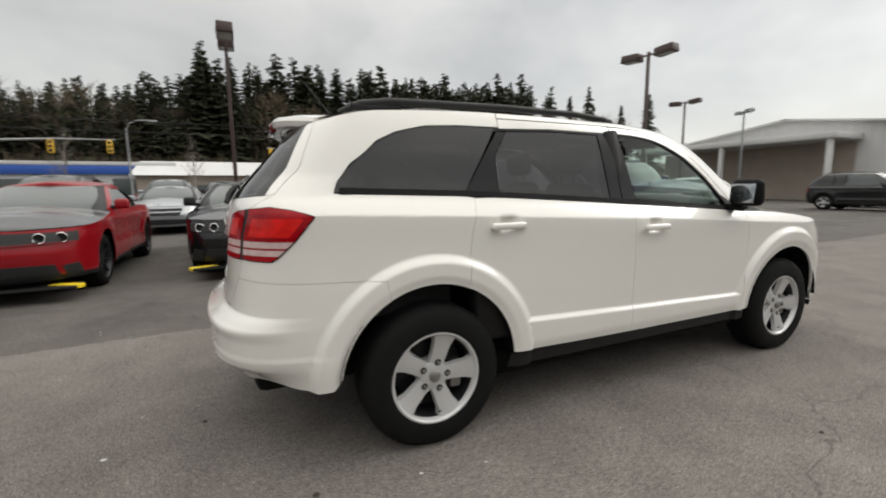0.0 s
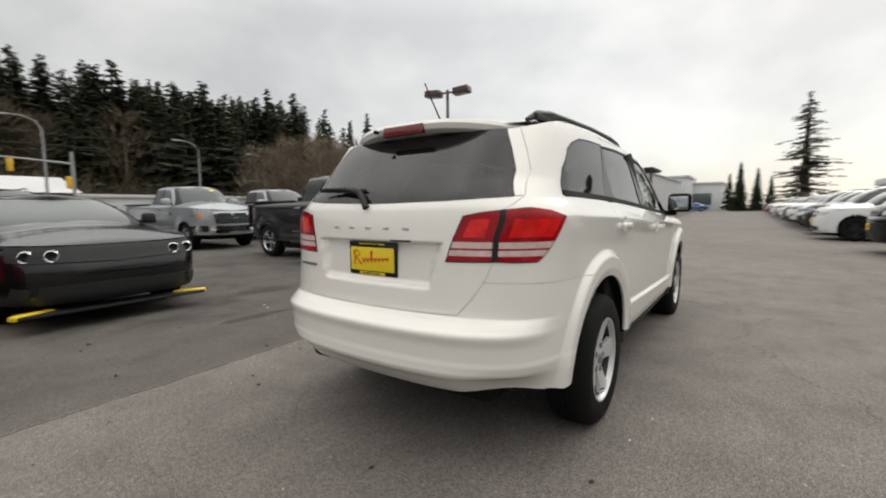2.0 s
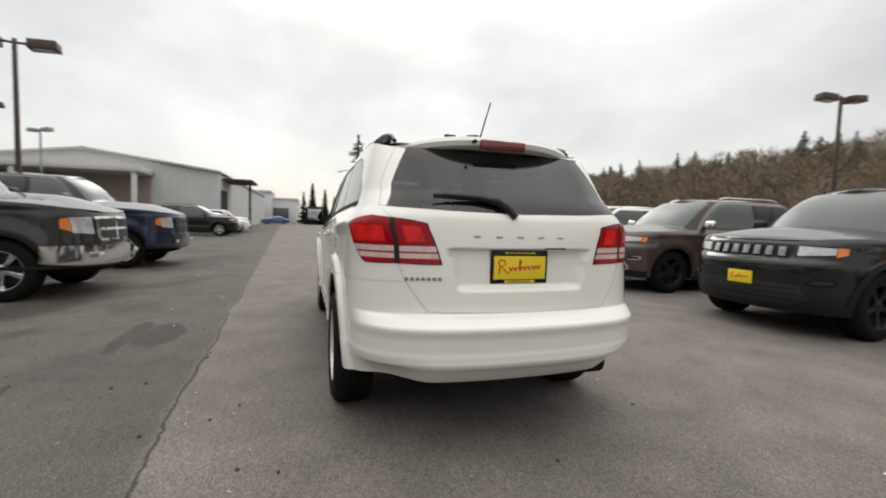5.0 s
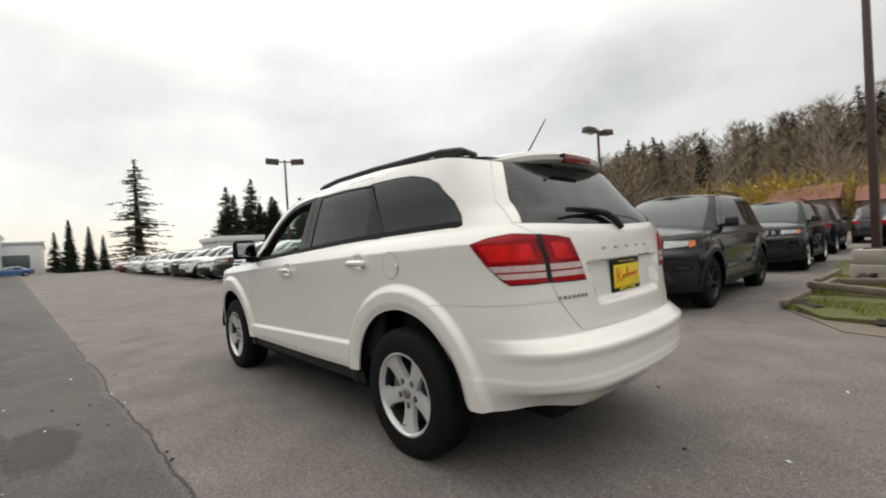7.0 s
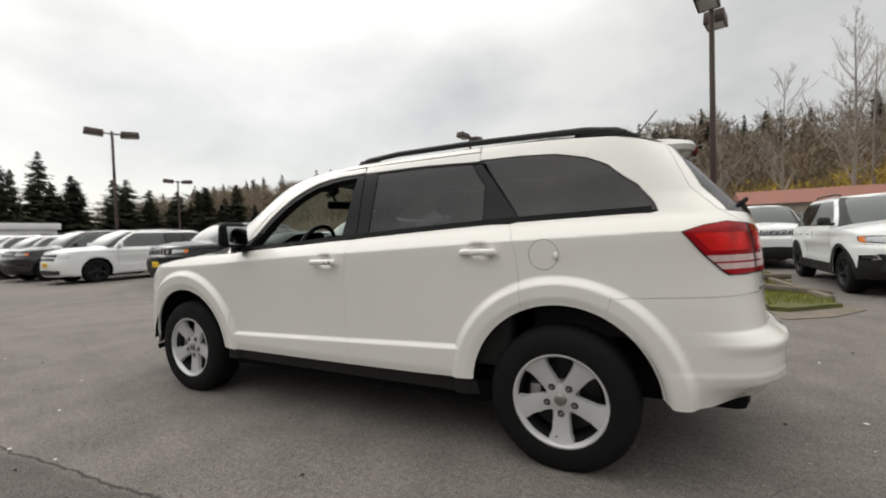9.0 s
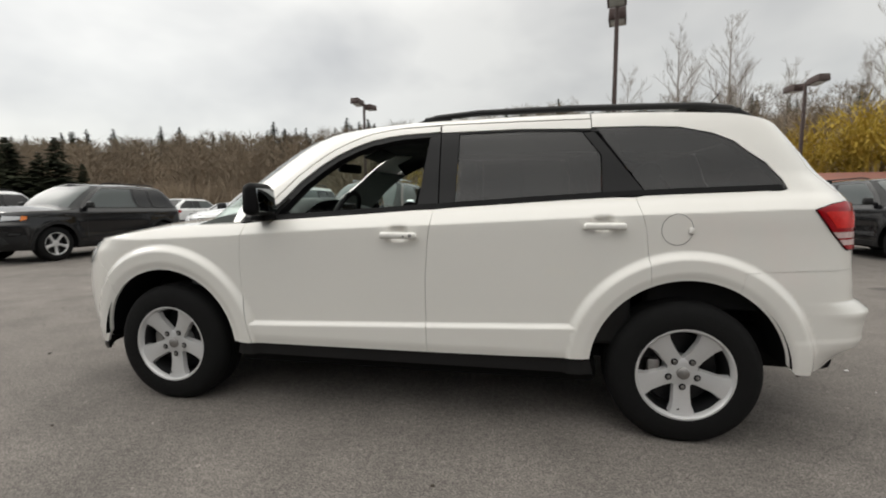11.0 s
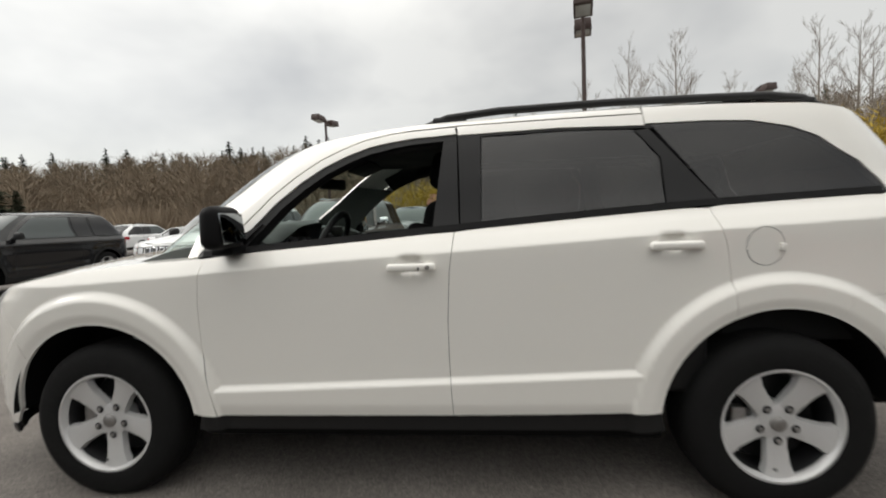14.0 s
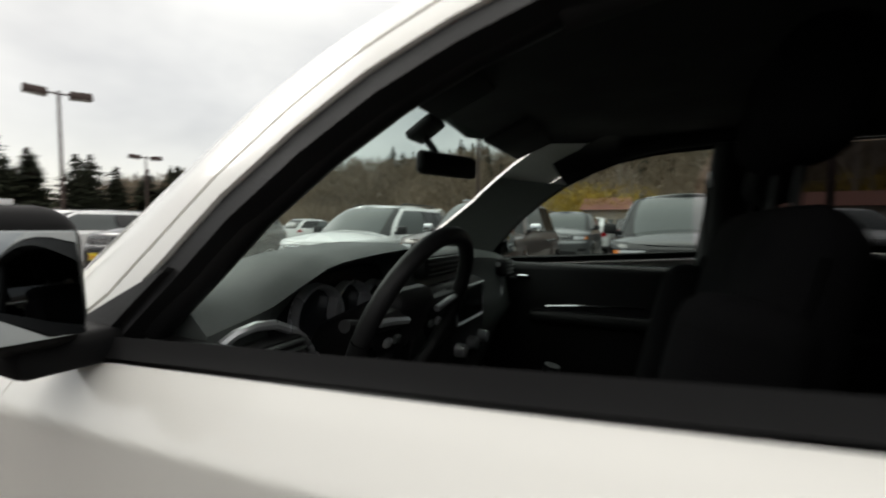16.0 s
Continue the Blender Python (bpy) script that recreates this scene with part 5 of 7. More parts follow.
apron = [(-2.10, -5.2), (-2.30, -4.75), (-2.52, -4.35), (-2.85, -3.72), (-3.25, -3.62), (-3.75, -3.95), (-4.25, -4.6), (-4.1, -5.2)]
tagged(part("gravel_apron", prism(apron, 0.012, "xy"), material("dirt_and_gravel", (0.15, 0.125, 0.10), 0.95, vary=0.4, scale=5, bump=0.8, bump_scale=60)), "worn dirt and gravel before the island", "ground", kind="structure")
for x, y, s in ((-2.28, -5.12, 1.0), (-2.45, -5.0, 0.7), (-3.1, -4.2, 0.5), (-3.4, -7.6, 1.5), (-2.8, -8.0, 1.3)):
    bm = bmesh.new()
    bmesh.ops.create_icosphere(bm, subdivisions=3, radius=0.10 * s)
    for v in bm.verts:
        v.co *= 1 + 0.9 * noise.noise(v.co * 14 + Vector((x, y, 0)) * 3)
        v.co.z *= 0.7
    ob = part("soil_clod", from_bm(bm), material("dark_soil", (0.035, 0.028, 0.022), 0.95, vary=0.4, scale=15, bump=0.6) if "dark_soil" not in MATS else MATS["dark_soil"])
    ob.matrix_world = pose(x, y, 0.05 if y > -5.3 else 0.12)
    tagged(ob, "dark clod of broken soil and rotten wood", "soil", "soil clods")
put_timber(-2.26, -6.6, 3.2, 86, 0.08)
put_timber(-3.72, -7.7, 5.4, 96, 0.08)
put_timber(-3.20, -6.0, 2.1, 158, 0.14, 3)
put_timber(-3.3, -7.5, 1.6, 12, 0.15)
put_timber(-2.2, -9.0, 2.2, 88, 0.08)

# ---- buildings ----
METAL_WALL = material("grey_metal_siding", (0.58, 0.58, 0.575), 0.6, vary=0.08, scale=0.6)
METAL_ROOF = material("grey_metal_roof", (0.58, 0.58, 0.575), 0.5, vary=0.1, scale=0.5)
WHITE_WALL = material("white_wall", (0.66, 0.67, 0.68), 0.7, vary=0.08, scale=0.5)
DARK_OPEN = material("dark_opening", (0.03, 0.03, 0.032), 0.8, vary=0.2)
BLUE_FASCIA = material("blue_fascia", (0.03, 0.10, 0.42), 0.5, vary=0.1)
RED_ROOF = material("red_roof_tiles", (0.23, 0.10, 0.075), 0.85, vary=0.25, scale=1.5)
TAN_WALL = material("tan_wall", (0.36, 0.31, 0.26), 0.85, vary=0.15, scale=1)

shed = thing("metal_warehouse", pose(39, 18.5, 0), "grey metal warehouse with low gable and open canopy", "warehouse")
gable = [(-9.9, 0), (9.9, 0), (9.9, 5.1), (0, 6.45), (-9.9, 5.1)]
part("wall", prism([(y, z) for y, z in gable], 45, "yz"), METAL_WALL, shed)
rib = Geo()
for k in range(33):
    y = -9.7 + k * 0.606
    hgt = 6.40 - abs(y) * 0.137
    rib.join(rbox((-0.02, y, hgt / 2), (0.04, 0.05, hgt - 0.05), 0.0))
part("siding_rib", rib, METAL_WALL, shed)
for s in (1, -1):
    part("roof", Geo().join(rbox((0, 0, 0), (45.8, 10.3, 0.16), 0.02).moved(Matrix.Translation((22.5, s * 5.0, 5.83)) @ Matrix.Rotation(-s * math.atan2(1.35, 9.9), 4, "X"))), METAL_ROOF, shed)
part("canopy_roof", rbox((-1.9, 3.2, 4.68), (3.8, 16.4, 0.42), 0.02), METAL_ROOF, shed)
part("canopy_soffit", rbox((-1.9, 3.2, 4.44), (3.6, 16.2, 0.05), 0.0), METAL_WALL, shed)
# panel darker than the siding, painting in the shade beneath the canopy
part("canopy_back", rbox((-0.05, 3.2, 2.2), (0.12, 15.8, 4.3), 0.0), TAN_WALL, shed)
for y in (-4.6, 3.0, 10.8):
    part("canopy_post", rbox((-3.5, y, 2.2), (0.32, 0.32, 4.4), 0.02), METAL_ROOF, shed)
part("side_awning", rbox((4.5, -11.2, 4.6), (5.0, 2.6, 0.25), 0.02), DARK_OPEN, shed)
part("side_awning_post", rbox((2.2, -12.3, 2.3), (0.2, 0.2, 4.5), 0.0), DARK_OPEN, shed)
# doorway as a flat near-black sheet, its colour standing for the unlit inside
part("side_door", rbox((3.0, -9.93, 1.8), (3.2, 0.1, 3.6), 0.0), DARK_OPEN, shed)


def block_building(x, y, sx, sy, h, wall, roofm, label, roof_h=0.4, fascia=None, gable_roof=False, windows=5, face=(0, -1)):
    b = thing("low_building", pose(x, y, hill(x, y) if abs(y) > 60 else 0), label, "building")
    part("wall", rbox((0, 0, h / 2), (sx, sy, h), 0.03), wall, b)
    if gable_roof:
        part("roof", prism([(-sy / 2 - 0.6, h), (sy / 2 + 0.6, h), (0, h + roof_h)], sx + 1.0, "yz").moved(Matrix.Translation((-sx / 2 - 0.5, 0, 0))), roofm, b)
    else:
        part("roof", rbox((0, 0, h + roof_h / 2), (sx + 0.5, sy + 0.5, roof_h), 0.04), roofm, b)
    if fascia:
        part("fascia", rbox((0, 0, h - 0.5), (sx + 0.7, sy + 0.7, 0.9), 0.03), fascia, b)
    fx, fy = face
    for k in range(windows):
        t = (k + 0.5) / windows - 0.5
        if fy:
            part("window", rbox((t * sx * 0.92, fy * (sy / 2 + 0.01), h * 0.42), (sx * 0.92 / windows * 0.72, 0.06, h * 0.45), 0.01), FAR_GLASS, b)
        else:
            part("window", rbox((fx * (sx / 2 + 0.01), t * sy * 0.92, h * 0.42), (0.06, sy * 0.92 / windows * 0.72, h * 0.45), 0.01), FAR_GLASS, b)
    return b


block_building(118, 11, 40, 16, 5.2, WHITE_WALL, METAL_ROOF, "long white flat-roofed building", face=(-1, 0), windows=2)
block_building(96, 19, 14, 22, 6.2, WHITE_WALL, METAL_ROOF, "white flat-roofed building past the warehouse", face=(-1, 0), windows=2)
block_building(54, -14.6, 7, 5, 2.9, WHITE_WALL, WHITE_WALL, "low white building behind the parked cars", 0.6, face=(-1, 0), windows=3)
block_building(-26, 62, 34, 12, 4.0, WHITE_WALL, METAL_ROOF, "white shop with a blue fascia", fascia=BLUE_FASCIA, windows=6)
block_building(-1, 58, 22, 12, 2.9, TAN_WALL, METAL_ROOF, "low shop with a grey gabled roof", 1.8, gable_roof=True, windows=5)
block_building(26, 64, 30, 10, 2.5, WHITE_WALL, METAL_ROOF, "long low white shop", windows=7)
block_building(4.6, -60, 5, 7, 3.4, TAN_WALL, RED_ROOF, "tan house with a red gabled roof", 1.7, gable_roof=True, face=(0, 1), windows=4)
block_building(-25, -52, 32, 7, 3.2, TAN_WALL, RED_ROOF, "long low tan building with a faded red roof", 1.5, gable_roof=True, face=(0, 1), windows=4)
block_building(-1.6, -62, 3.6, 7, 3.0, TAN_WALL, RED_ROOF, "small tan house with a faded red roof", 1.6, gable_roof=True, face=(0, 1), windows=3)
block_building(38, -66, 12, 8, 2.6, WHITE_WALL, METAL_ROOF, "small white house below the hill", 1.5, gable_roof=True, face=(0, 1), windows=3)


# ---- trees ----
NEEDLE = material("conifer_needles", (0.043, 0.048, 0.031), 0.9, vary=0.45, scale=0.35, fine=0.2, random_tint=0.3, spec=0.08)
BARK = material("bark", (0.075, 0.058, 0.045), 0.95, vary=0.35, scale=4)
PALE_BARK = material("pale_bark", (0.25, 0.22, 0.19), 0.9, vary=0.3, scale=4)
# darker copy of the bare twigs: the north wood's shade is put into its colour
TWIG_SHADED = material("shaded_twigs", (0.105, 0.085, 0.060), 0.95, vary=0.40, scale=0.12, fine=0.1, spec=0.1)
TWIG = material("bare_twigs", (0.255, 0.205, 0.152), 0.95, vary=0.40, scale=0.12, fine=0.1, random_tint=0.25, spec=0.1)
WILLOW = material("yellow_willow_twigs", (0.40, 0.29, 0.055), 0.95, vary=0.35, scale=0.5, spec=0.1)
HEDGE = material("cedar_foliage", (0.026, 0.036, 0.020), 0.95, vary=0.4, scale=2, spec=0.08)


def conifer(seed, h=18.0, spread=3.4, whorls=26, per=9, bare=0.10, ragged=0.35, sprays=7, size=1.0):
    """Trunk and crown: whorls of drooping branches, each a comb of small needle sprays."""
    r = random.Random(seed)
    trunk = tube([(0, 0, 0), (0.05, 0.02, h * 0.3), (0, 0.05, h * 0.7), (0, 0, h)], [0.02 * h, 0.015 * h, 0.007 * h, 0.01], 7)
    v, f = [], []
    for i in range(whorls):
        t = bare + (1 - bare) * (i + r.random() * 0.6) / whorls
        z = h * t
        reach = spread * (1 - t) ** 0.85 * r.uniform(1 - ragged, 1.1) + 0.10
        for k in range(per):
            z = h * min(0.99, t + r.uniform(-0.5, 0.5) * (1 - bare) / whorls * 1.6)
            a = r.uniform(0, 6.283)
            rr = reach * r.uniform(0.55, 1.1)
            droop = r.uniform(0.15, 0.45)
            ca, sa = math.cos(a), math.sin(a)
            for q in range(sprays):
                d = rr * (q + 0.6 + r.uniform(-0.3, 0.3)) / sprays
                x, y, zz = ca * d, sa * d, z - droop * d + 0.10 * d * d / max(rr, 0.3) + r.uniform(-0.1, 0.1)
                w = size * (0.40 + 0.30 * r.random()) * (0.16 + reach / spread) * (1.15 - 0.6 * q / sprays) * h / 18
                l_ = w * r.uniform(0.8, 1.5)
                tx, ty = -sa * w, ca * w
                j = len(v)
                hang = r.uniform(0.25, 0.85) * l_
                v += [(x, y, zz + 0.06), (x + tx + ca * l_ * 0.5, y + ty + sa * l_ * 0.5, zz - hang), (x + ca * l_, y + sa * l_, zz - hang * 0.5), (x - tx + ca * l_ * 0.5, y - ty + sa * l_ * 0.5, zz - hang)]
                f += [(j, j + 1, j + 2), (j, j + 2, j + 3)]
    return trunk, Geo().add(v, f)


def bare_tree(seed, h=14.0, limbs=14, depth=3, lean=0.25):
    """Trunk, forking limbs and a haze of thin twigs."""
    r = random.Random(seed)
    g = Geo()
    top = Vector((r.uniform(-0.4, 0.4), r.uniform(-0.4, 0.4), h))
    g.join(tube([(0, 0, 0), top * 0.5 + Vector((r.uniform(-0.2, 0.2), 0, 0)), top], [0.0095 * h, 0.006 * h, 0.01], 6, False))

    def grow(p, d, length, rad, lev):
        q = p + d * length * 0.5 + Vector((r.uniform(-1, 1), r.uniform(-1, 1), 0.3)) * length * 0.06
        e = p + d * length + Vector((0, 0, length * 0.10))
        g.join(tube([p, q, e], [rad, rad * 0.7, max(0.006, rad * 0.3)], 4 if lev > 1 else 3, False))
        if lev <= 0:
            return
        for _ in range(4):
            s = r.uniform(0.25, 0.95)
            w = p.lerp(e, s)
            nd = (d + Vector((r.uniform(-1, 1), r.uniform(-1, 1), r.uniform(-0.1, 0.9))) * 0.75).normalized()
            grow(w, nd, length * r.uniform(0.38, 0.6), max(0.008, rad * 0.5), lev - 1)
    for i in range(limbs):
        t = 0.25 + 0.72 * (i + r.random()) / limbs
        a = r.uniform(0, 6.283)
        up_ = r.uniform(0.8, 1.9)
        d = Vector((math.cos(a), math.sin(a), up_)).normalized()
        grow(top * t, d, h * (0.22 * (1 - t) + 0.07) * r.uniform(0.7, 1.2), 0.0042 * h * (1.1 - t), depth - 1)
    return g


def haze_tree(seed, h=14.0, crown=2.6, n=420):
    """A far bare tree: trunk, and an ovoid haze of thin rising twigs."""
    r = random.Random(seed)
    g = tube([(0, 0, 0), (0.1, 0, h * 0.5), (0, 0.1, h * 0.95)], [0.012 * h, 0.007 * h, 0.01], 5, False)
    v, f = [], []
    for _ in range(n):
        t = 0.18 + 0.80 * r.random()
        a, d = r.uniform(0, 6.283), crown * math.sqrt(r.random()) * math.sin(math.pi * min(1.0, t * 0.9 + 0.08)) ** 0.7
        x, y, z = d * math.cos(a), d * math.sin(a), h * t
        ln = r.uniform(0.8, 2.2)
        ex, ey, ez = x + math.cos(a) * ln * 0.4 + r.uniform(-0.3, 0.3), y + math.sin(a) * ln * 0.4 + r.uniform(-0.3, 0.3), z + ln * 0.8
        b_ = r.uniform(0, 6.283)
        w = r.uniform(0.025, 0.065)
        j = len(v)
        v += [(x - w * math.cos(b_), y - w * math.sin(b_), z), (x + w * math.cos(b_), y + w * math.sin(b_), z), (ex, ey, ez)]
        f.append((j, j + 1, j + 2))
    return Geo().join(g).add(v, f)


def brush(seed, h=5.0, n=260, spread=2.6, lean=0.5):
    """A clump of upright thin stems with side twigs."""
    r = random.Random(seed)
    v, f = [], []
    for _ in range(n):
        a, d = r.uniform(0, 6.283), spread * math.sqrt(r.random())
        x, y = d * math.cos(a), d * math.sin(a)
        hh = h * r.uniform(0.45, 1.0) * (1 - 0.35 * d / spread)
        lx, ly = r.uniform(-lean, lean) * hh * 0.5 + x * 0.25, r.uniform(-lean, lean) * hh * 0.5 + y * 0.25
        w = r.uniform(0.03, 0.085)
        b_ = r.uniform(0, 6.283)
        wx, wy = w * math.cos(b_), w * math.sin(b_)
        z0 = 0 if r.random() < 0.5 else hh * r.uniform(0.2, 0.6)
        j = len(v)
        v += [(x + lx * z0 / hh - wx, y + ly * z0 / hh - wy, z0), (x + lx * z0 / hh + wx, y + ly * z0 / hh + wy, z0), (x + lx, y + ly, hh)]
        f.append((j, j + 1, j + 2))
    return Geo().add(v, f)


def willow(seed, h=7.0, spread=3.6, n=900):
    """A rounded thicket: short leaning stems under overlapping domes of fine arching twigs."""
    r = random.Random(seed)
    g = Geo()
    for _ in range(7):
        a, d = r.uniform(0, 6.283), spread * 0.5 * r.random()
        g.join(tube([(d * math.cos(a), d * math.sin(a), 0), (1.4 * d * math.cos(a), 1.4 * d * math.sin(a), h * 0.45), (1.9 * d * math.cos(a), 1.9 * d * math.sin(a), h * 0.75)], [0.07, 0.05, 0.02], 5, False))
    domes = [(r.uniform(-0.55, 0.55) * spread, r.uniform(-0.55, 0.55) * spread, h * r.uniform(0.35, 0.62), spread * r.uniform(0.40, 0.62)) for _ in range(7)]
    v, f = [], []
    for _ in range(n):
        cx, cy, cz, rad = r.choice(domes)
        a, e = r.uniform(0, 6.283), math.asin(r.uniform(-0.45, 1.0))
        k = r.uniform(0.55, 1.0)
        x, y, z = cx + rad * k * math.cos(a) * math.cos(e), cy + rad * k * math.sin(a) * math.cos(e), cz + rad * k * 1.1 * math.sin(e)
        ln, out, w, b_ = r.uniform(0.5, 1.3), r.uniform(0.2, 0.7), r.uniform(0.025, 0.06), r.uniform(0, 6.283)
        tip = (x + out * ln * math.cos(a), y + out * ln * math.sin(a), max(0.05, z + ln * r.uniform(-0.5, 0.8)))
        j = len(v)
        v += [(x - w * math.cos(b_), y - w * math.sin(b_), max(0.0, z)), (x + w * math.cos(b_), y + w * math.sin(b_), max(0.0, z)), tip]
        f.append((j, j + 1, j + 2))
    return g.add(v, f)


CONIFERS = []
for i in range(5):
    tr, cr = conifer(20 + i, 18, [3.2, 3.8, 2.8, 4.2, 3.4][i], 30, 11, [0.03, 0.08, 0.05, 0.02, 0.1][i], 0.35, 6, 1.15)
    CONIFERS.append((tr.mesh("trunk", BARK), cr.mesh("crown", NEEDLE)))


def plant(meshes, x, y, scale, label, name="conifer", wide=1.0, category="tree", z=None):
    r = random.Random(int(x * 31 + y * 17))
    t = thing(name, pose(x, y, (hill(x, y) if z is None else z) - 0.1, 0, 0, r.uniform(0, 360)) @ Matrix.Diagonal((scale * wide, scale * wide, scale, 1)), label, category, "trees round the lot")
    for me, nm in zip(meshes, ("trunk", "crown")):
        ob = new(nm, me)
        ob.parent = t
    return t


def far_wood(name, label, parts, mat_, spots):
    """Many trees of a far wood, joined in one object."""
    vs, fs, off = [], [], 0
    arrays = [(np.array(g.v), g.f) for g in parts]
    for x, y, z, s, turn, which, wide in spots:
        v, f = arrays[which % len(arrays)]
        c, q = math.cos(turn) * s * wide, math.sin(turn) * s * wide
        w = np.empty_like(v)
        w[:, 0] = v[:, 0] * c - v[:, 1] * q + x
        w[:, 1] = v[:, 0] * q + v[:, 1] * c + y
        w[:, 2] = v[:, 2] * s + z
        vs.append(w)
        fs += [tuple(i + off for i in face) for face in f]
        off += len(v)
    me = bpy.data.meshes.new(name)
    me.from_pydata(np.concatenate(vs).tolist(), [], fs)
    me.materials.append(mat_)
    me.update()
    return tagged(new(name, me), label, "woods", kind="stuff")


rt = random.Random(77)
small_con = [conifer(60 + i, 18, [3.1, 3.8, 2.7, 3.4][i], 30, 7, [0.06, 0.12, 0.04, 0.2][i], 0.5, 4, 1.15) for i in range(4)]
con_geo = [Geo().join(t).join(c) for t, c in small_con]
bare_geo = [haze_tree(90 + i, 14, [2.4, 3.0, 2.0, 2.7][i]) for i in range(4)]
brush_geo = [brush(120 + i) for i in range(3)]


def spots(k, x0, x1, y0, y1, s0, s1, wide=(1.4, 2.2), n=12):
    out = []
    for _ in range(k):
        x, y = rt.uniform(x0, x1), rt.uniform(y0, y1)
        out.append((x, y, hill(x, y) - 0.2, rt.uniform(s0, s1), rt.uniform(0, 6.28), rt.randrange(n), rt.uniform(*wide)))
    return out


# south hillside: bare woods and brush with conifers along the crest
far_wood("bare_woods", "bare grey-brown deciduous woods on the hillside", bare_geo, TWIG, spots(430, -25, 200, -150, -70, 0.65, 1.05, n=4) + spots(90, -150, -25, -150, -70, 0.55, 0.95, n=4))
far_wood("hillside_brush", "brown leafless brush on the hillside", brush_geo, TWIG, spots(900, -150, 200, -125, -66, 0.8, 1.6))
far_wood("crest_conifers", "dark conifers along the crest of the hill", con_geo, NEEDLE, spots(170, -15, 220, -175, -118, 0.6, 1.0) + spots(30, -100, -15, -150, -110, 0.45, 0.75) + spots(45, -20, 40, -128, -98, 0.45, 0.8))
# dark conifers on the woods' side
far_wood("north_conifers", "tall dark conifer wood beyond the road", con_geo, NEEDLE, spots(170, -130, -40, 80, 130, 0.65, 1.02) + spots(90, -60, -16, 78, 100, 0.62, 0.98) + spots(95, -8, 60, 80, 100, 1.0, 1.34) + spots(14, -16, -8, 80, 95, 0.9, 1.05) + spots(90, 28, 62, 66, 98, 0.85, 1.25) + spots(80, -5, 60, 88, 140, 0.8, 1.25) + spots(210, -130, 30, 76, 90, 0.4, 0.85))
far_wood("north_bare_trees", "bare brown trees at the wood's edge", bare_geo, TWIG_SHADED, spots(150, -110, 75, 74, 100, 0.7, 1.15, n=4))
far_wood("north_brush", "brown leafless brush at the wood's edge", brush_geo, TWIG_SHADED, spots(260, -110, 90, 70, 84, 0.9, 1.6))
# nearer single trees
SPRUCE = conifer(41, 18, 3.6, 26, 7, 0.04, 0.55, 6)
# needles paler than the other conifers', with distance haze mixed into the colour
SPRUCE_M = (SPRUCE[0].mesh("trunk", BARK), SPRUCE[1].mesh("crown", material("hazed_spruce_needles", (0.105, 0.105, 0.075), 0.85, vary=0.45, scale=1.2)))
plant(SPRUCE_M, 73, -7.6, 0.90, "tall open spruce beyond the parked cars", wide=2.1)
for x, y, s, k in ((60, -16.0, 0.60, 3), (62, -17.6, 0.56, 1), (59, -19.0, 0.66, 3), (62, -21, 0.5, 4), (90, 1.5, 0.38, 2)):
    plant(CONIFERS[k], x, y, s, "dense dark conifer beyond the parked cars", wide=1.5)
CEDAR = conifer(43, 18, 3.0, 44, 14, 0.0, 0.12, 3, 1.5)
CEDAR_M = (CEDAR[0].mesh("trunk", BARK), CEDAR[1].mesh("crown", HEDGE))
for x, y, s in ((84, -0.15, 0.46), (84, -2.5, 0.40), (86, -4.4, 0.33)):
    plant(CEDAR_M, x, y, s, "dense dark columnar cedar", "cedar")
for i in range(28):
    plant(CONIFERS[i % 5], 60 - i * 0.45 + rt.uniform(-1, 1), -14 - i * 0.82 + rt.uniform(-1.5, 1.5), rt.uniform(0.34, 0.52), "dark conifer in the row below the hill", wide=2.3)
BARE = [bare_tree(200 + i, 15, 30, 3) for i in range(3)]
BARE_M = [g.mesh("bare_branches", PALE_BARK) for g in BARE]
for x, y, s, k in ((-13.5, -58, 1.22, 0), (-19.5, -58, 1.50, 1), (-26, -58, 1.62, 2), (-22.5, -62, 1.40, 0), (-29.5, -64, 1.30, 1), (-8, -60, 1.05, 2), (3, -62, 0.95, 1), (-34, -62, 1.25, 0), (-43, -58, 1.56, 2), (-47.5, -58, 1.52, 0), (-45, -64, 1.30, 1), (14, -66, 0.9, 0), (-52, -62, 1.40, 1)):
    plant((BARE_M[k],), x, y, s, "tall pale bare alder", "bare_tree")
for x, y, s in ((-24, -66, 1.5), (-30, -62, 1.6), (-36, -66, 1.7), (-18, -68, 1.3), (-41, -62, 1.6), (-13, -70, 1.2), (-34, -57, 1.8), (-38, -55, 2.1), (-43, -56, 2.3), (-48, -54, 2.1), (-53, -56, 2.0), (1, -62, 1.25), (5, -60, 1.3), (9, -61, 1.35), (13, -60, 1.2)):
    g = willow(int(abs(x)), 6.2, 3.4, int(900 * s))
    ob = part("willow_thicket", g, WILLOW)
    ob.matrix_world = pose(x, y, hill(x, y), 0, 0, 0) @ Matrix.Diagonal((s, s, s, 1))
    tagged(ob, "yellow-twigged leafless willow thicket", "shrub", "willow thickets")
for x, y, s, k in ((-16, 46, 0.45, 0), (-6, 44, 0.42, 2)):
    plant((BARE_M[k],), x, y, s, "small bare street tree", "bare_tree")

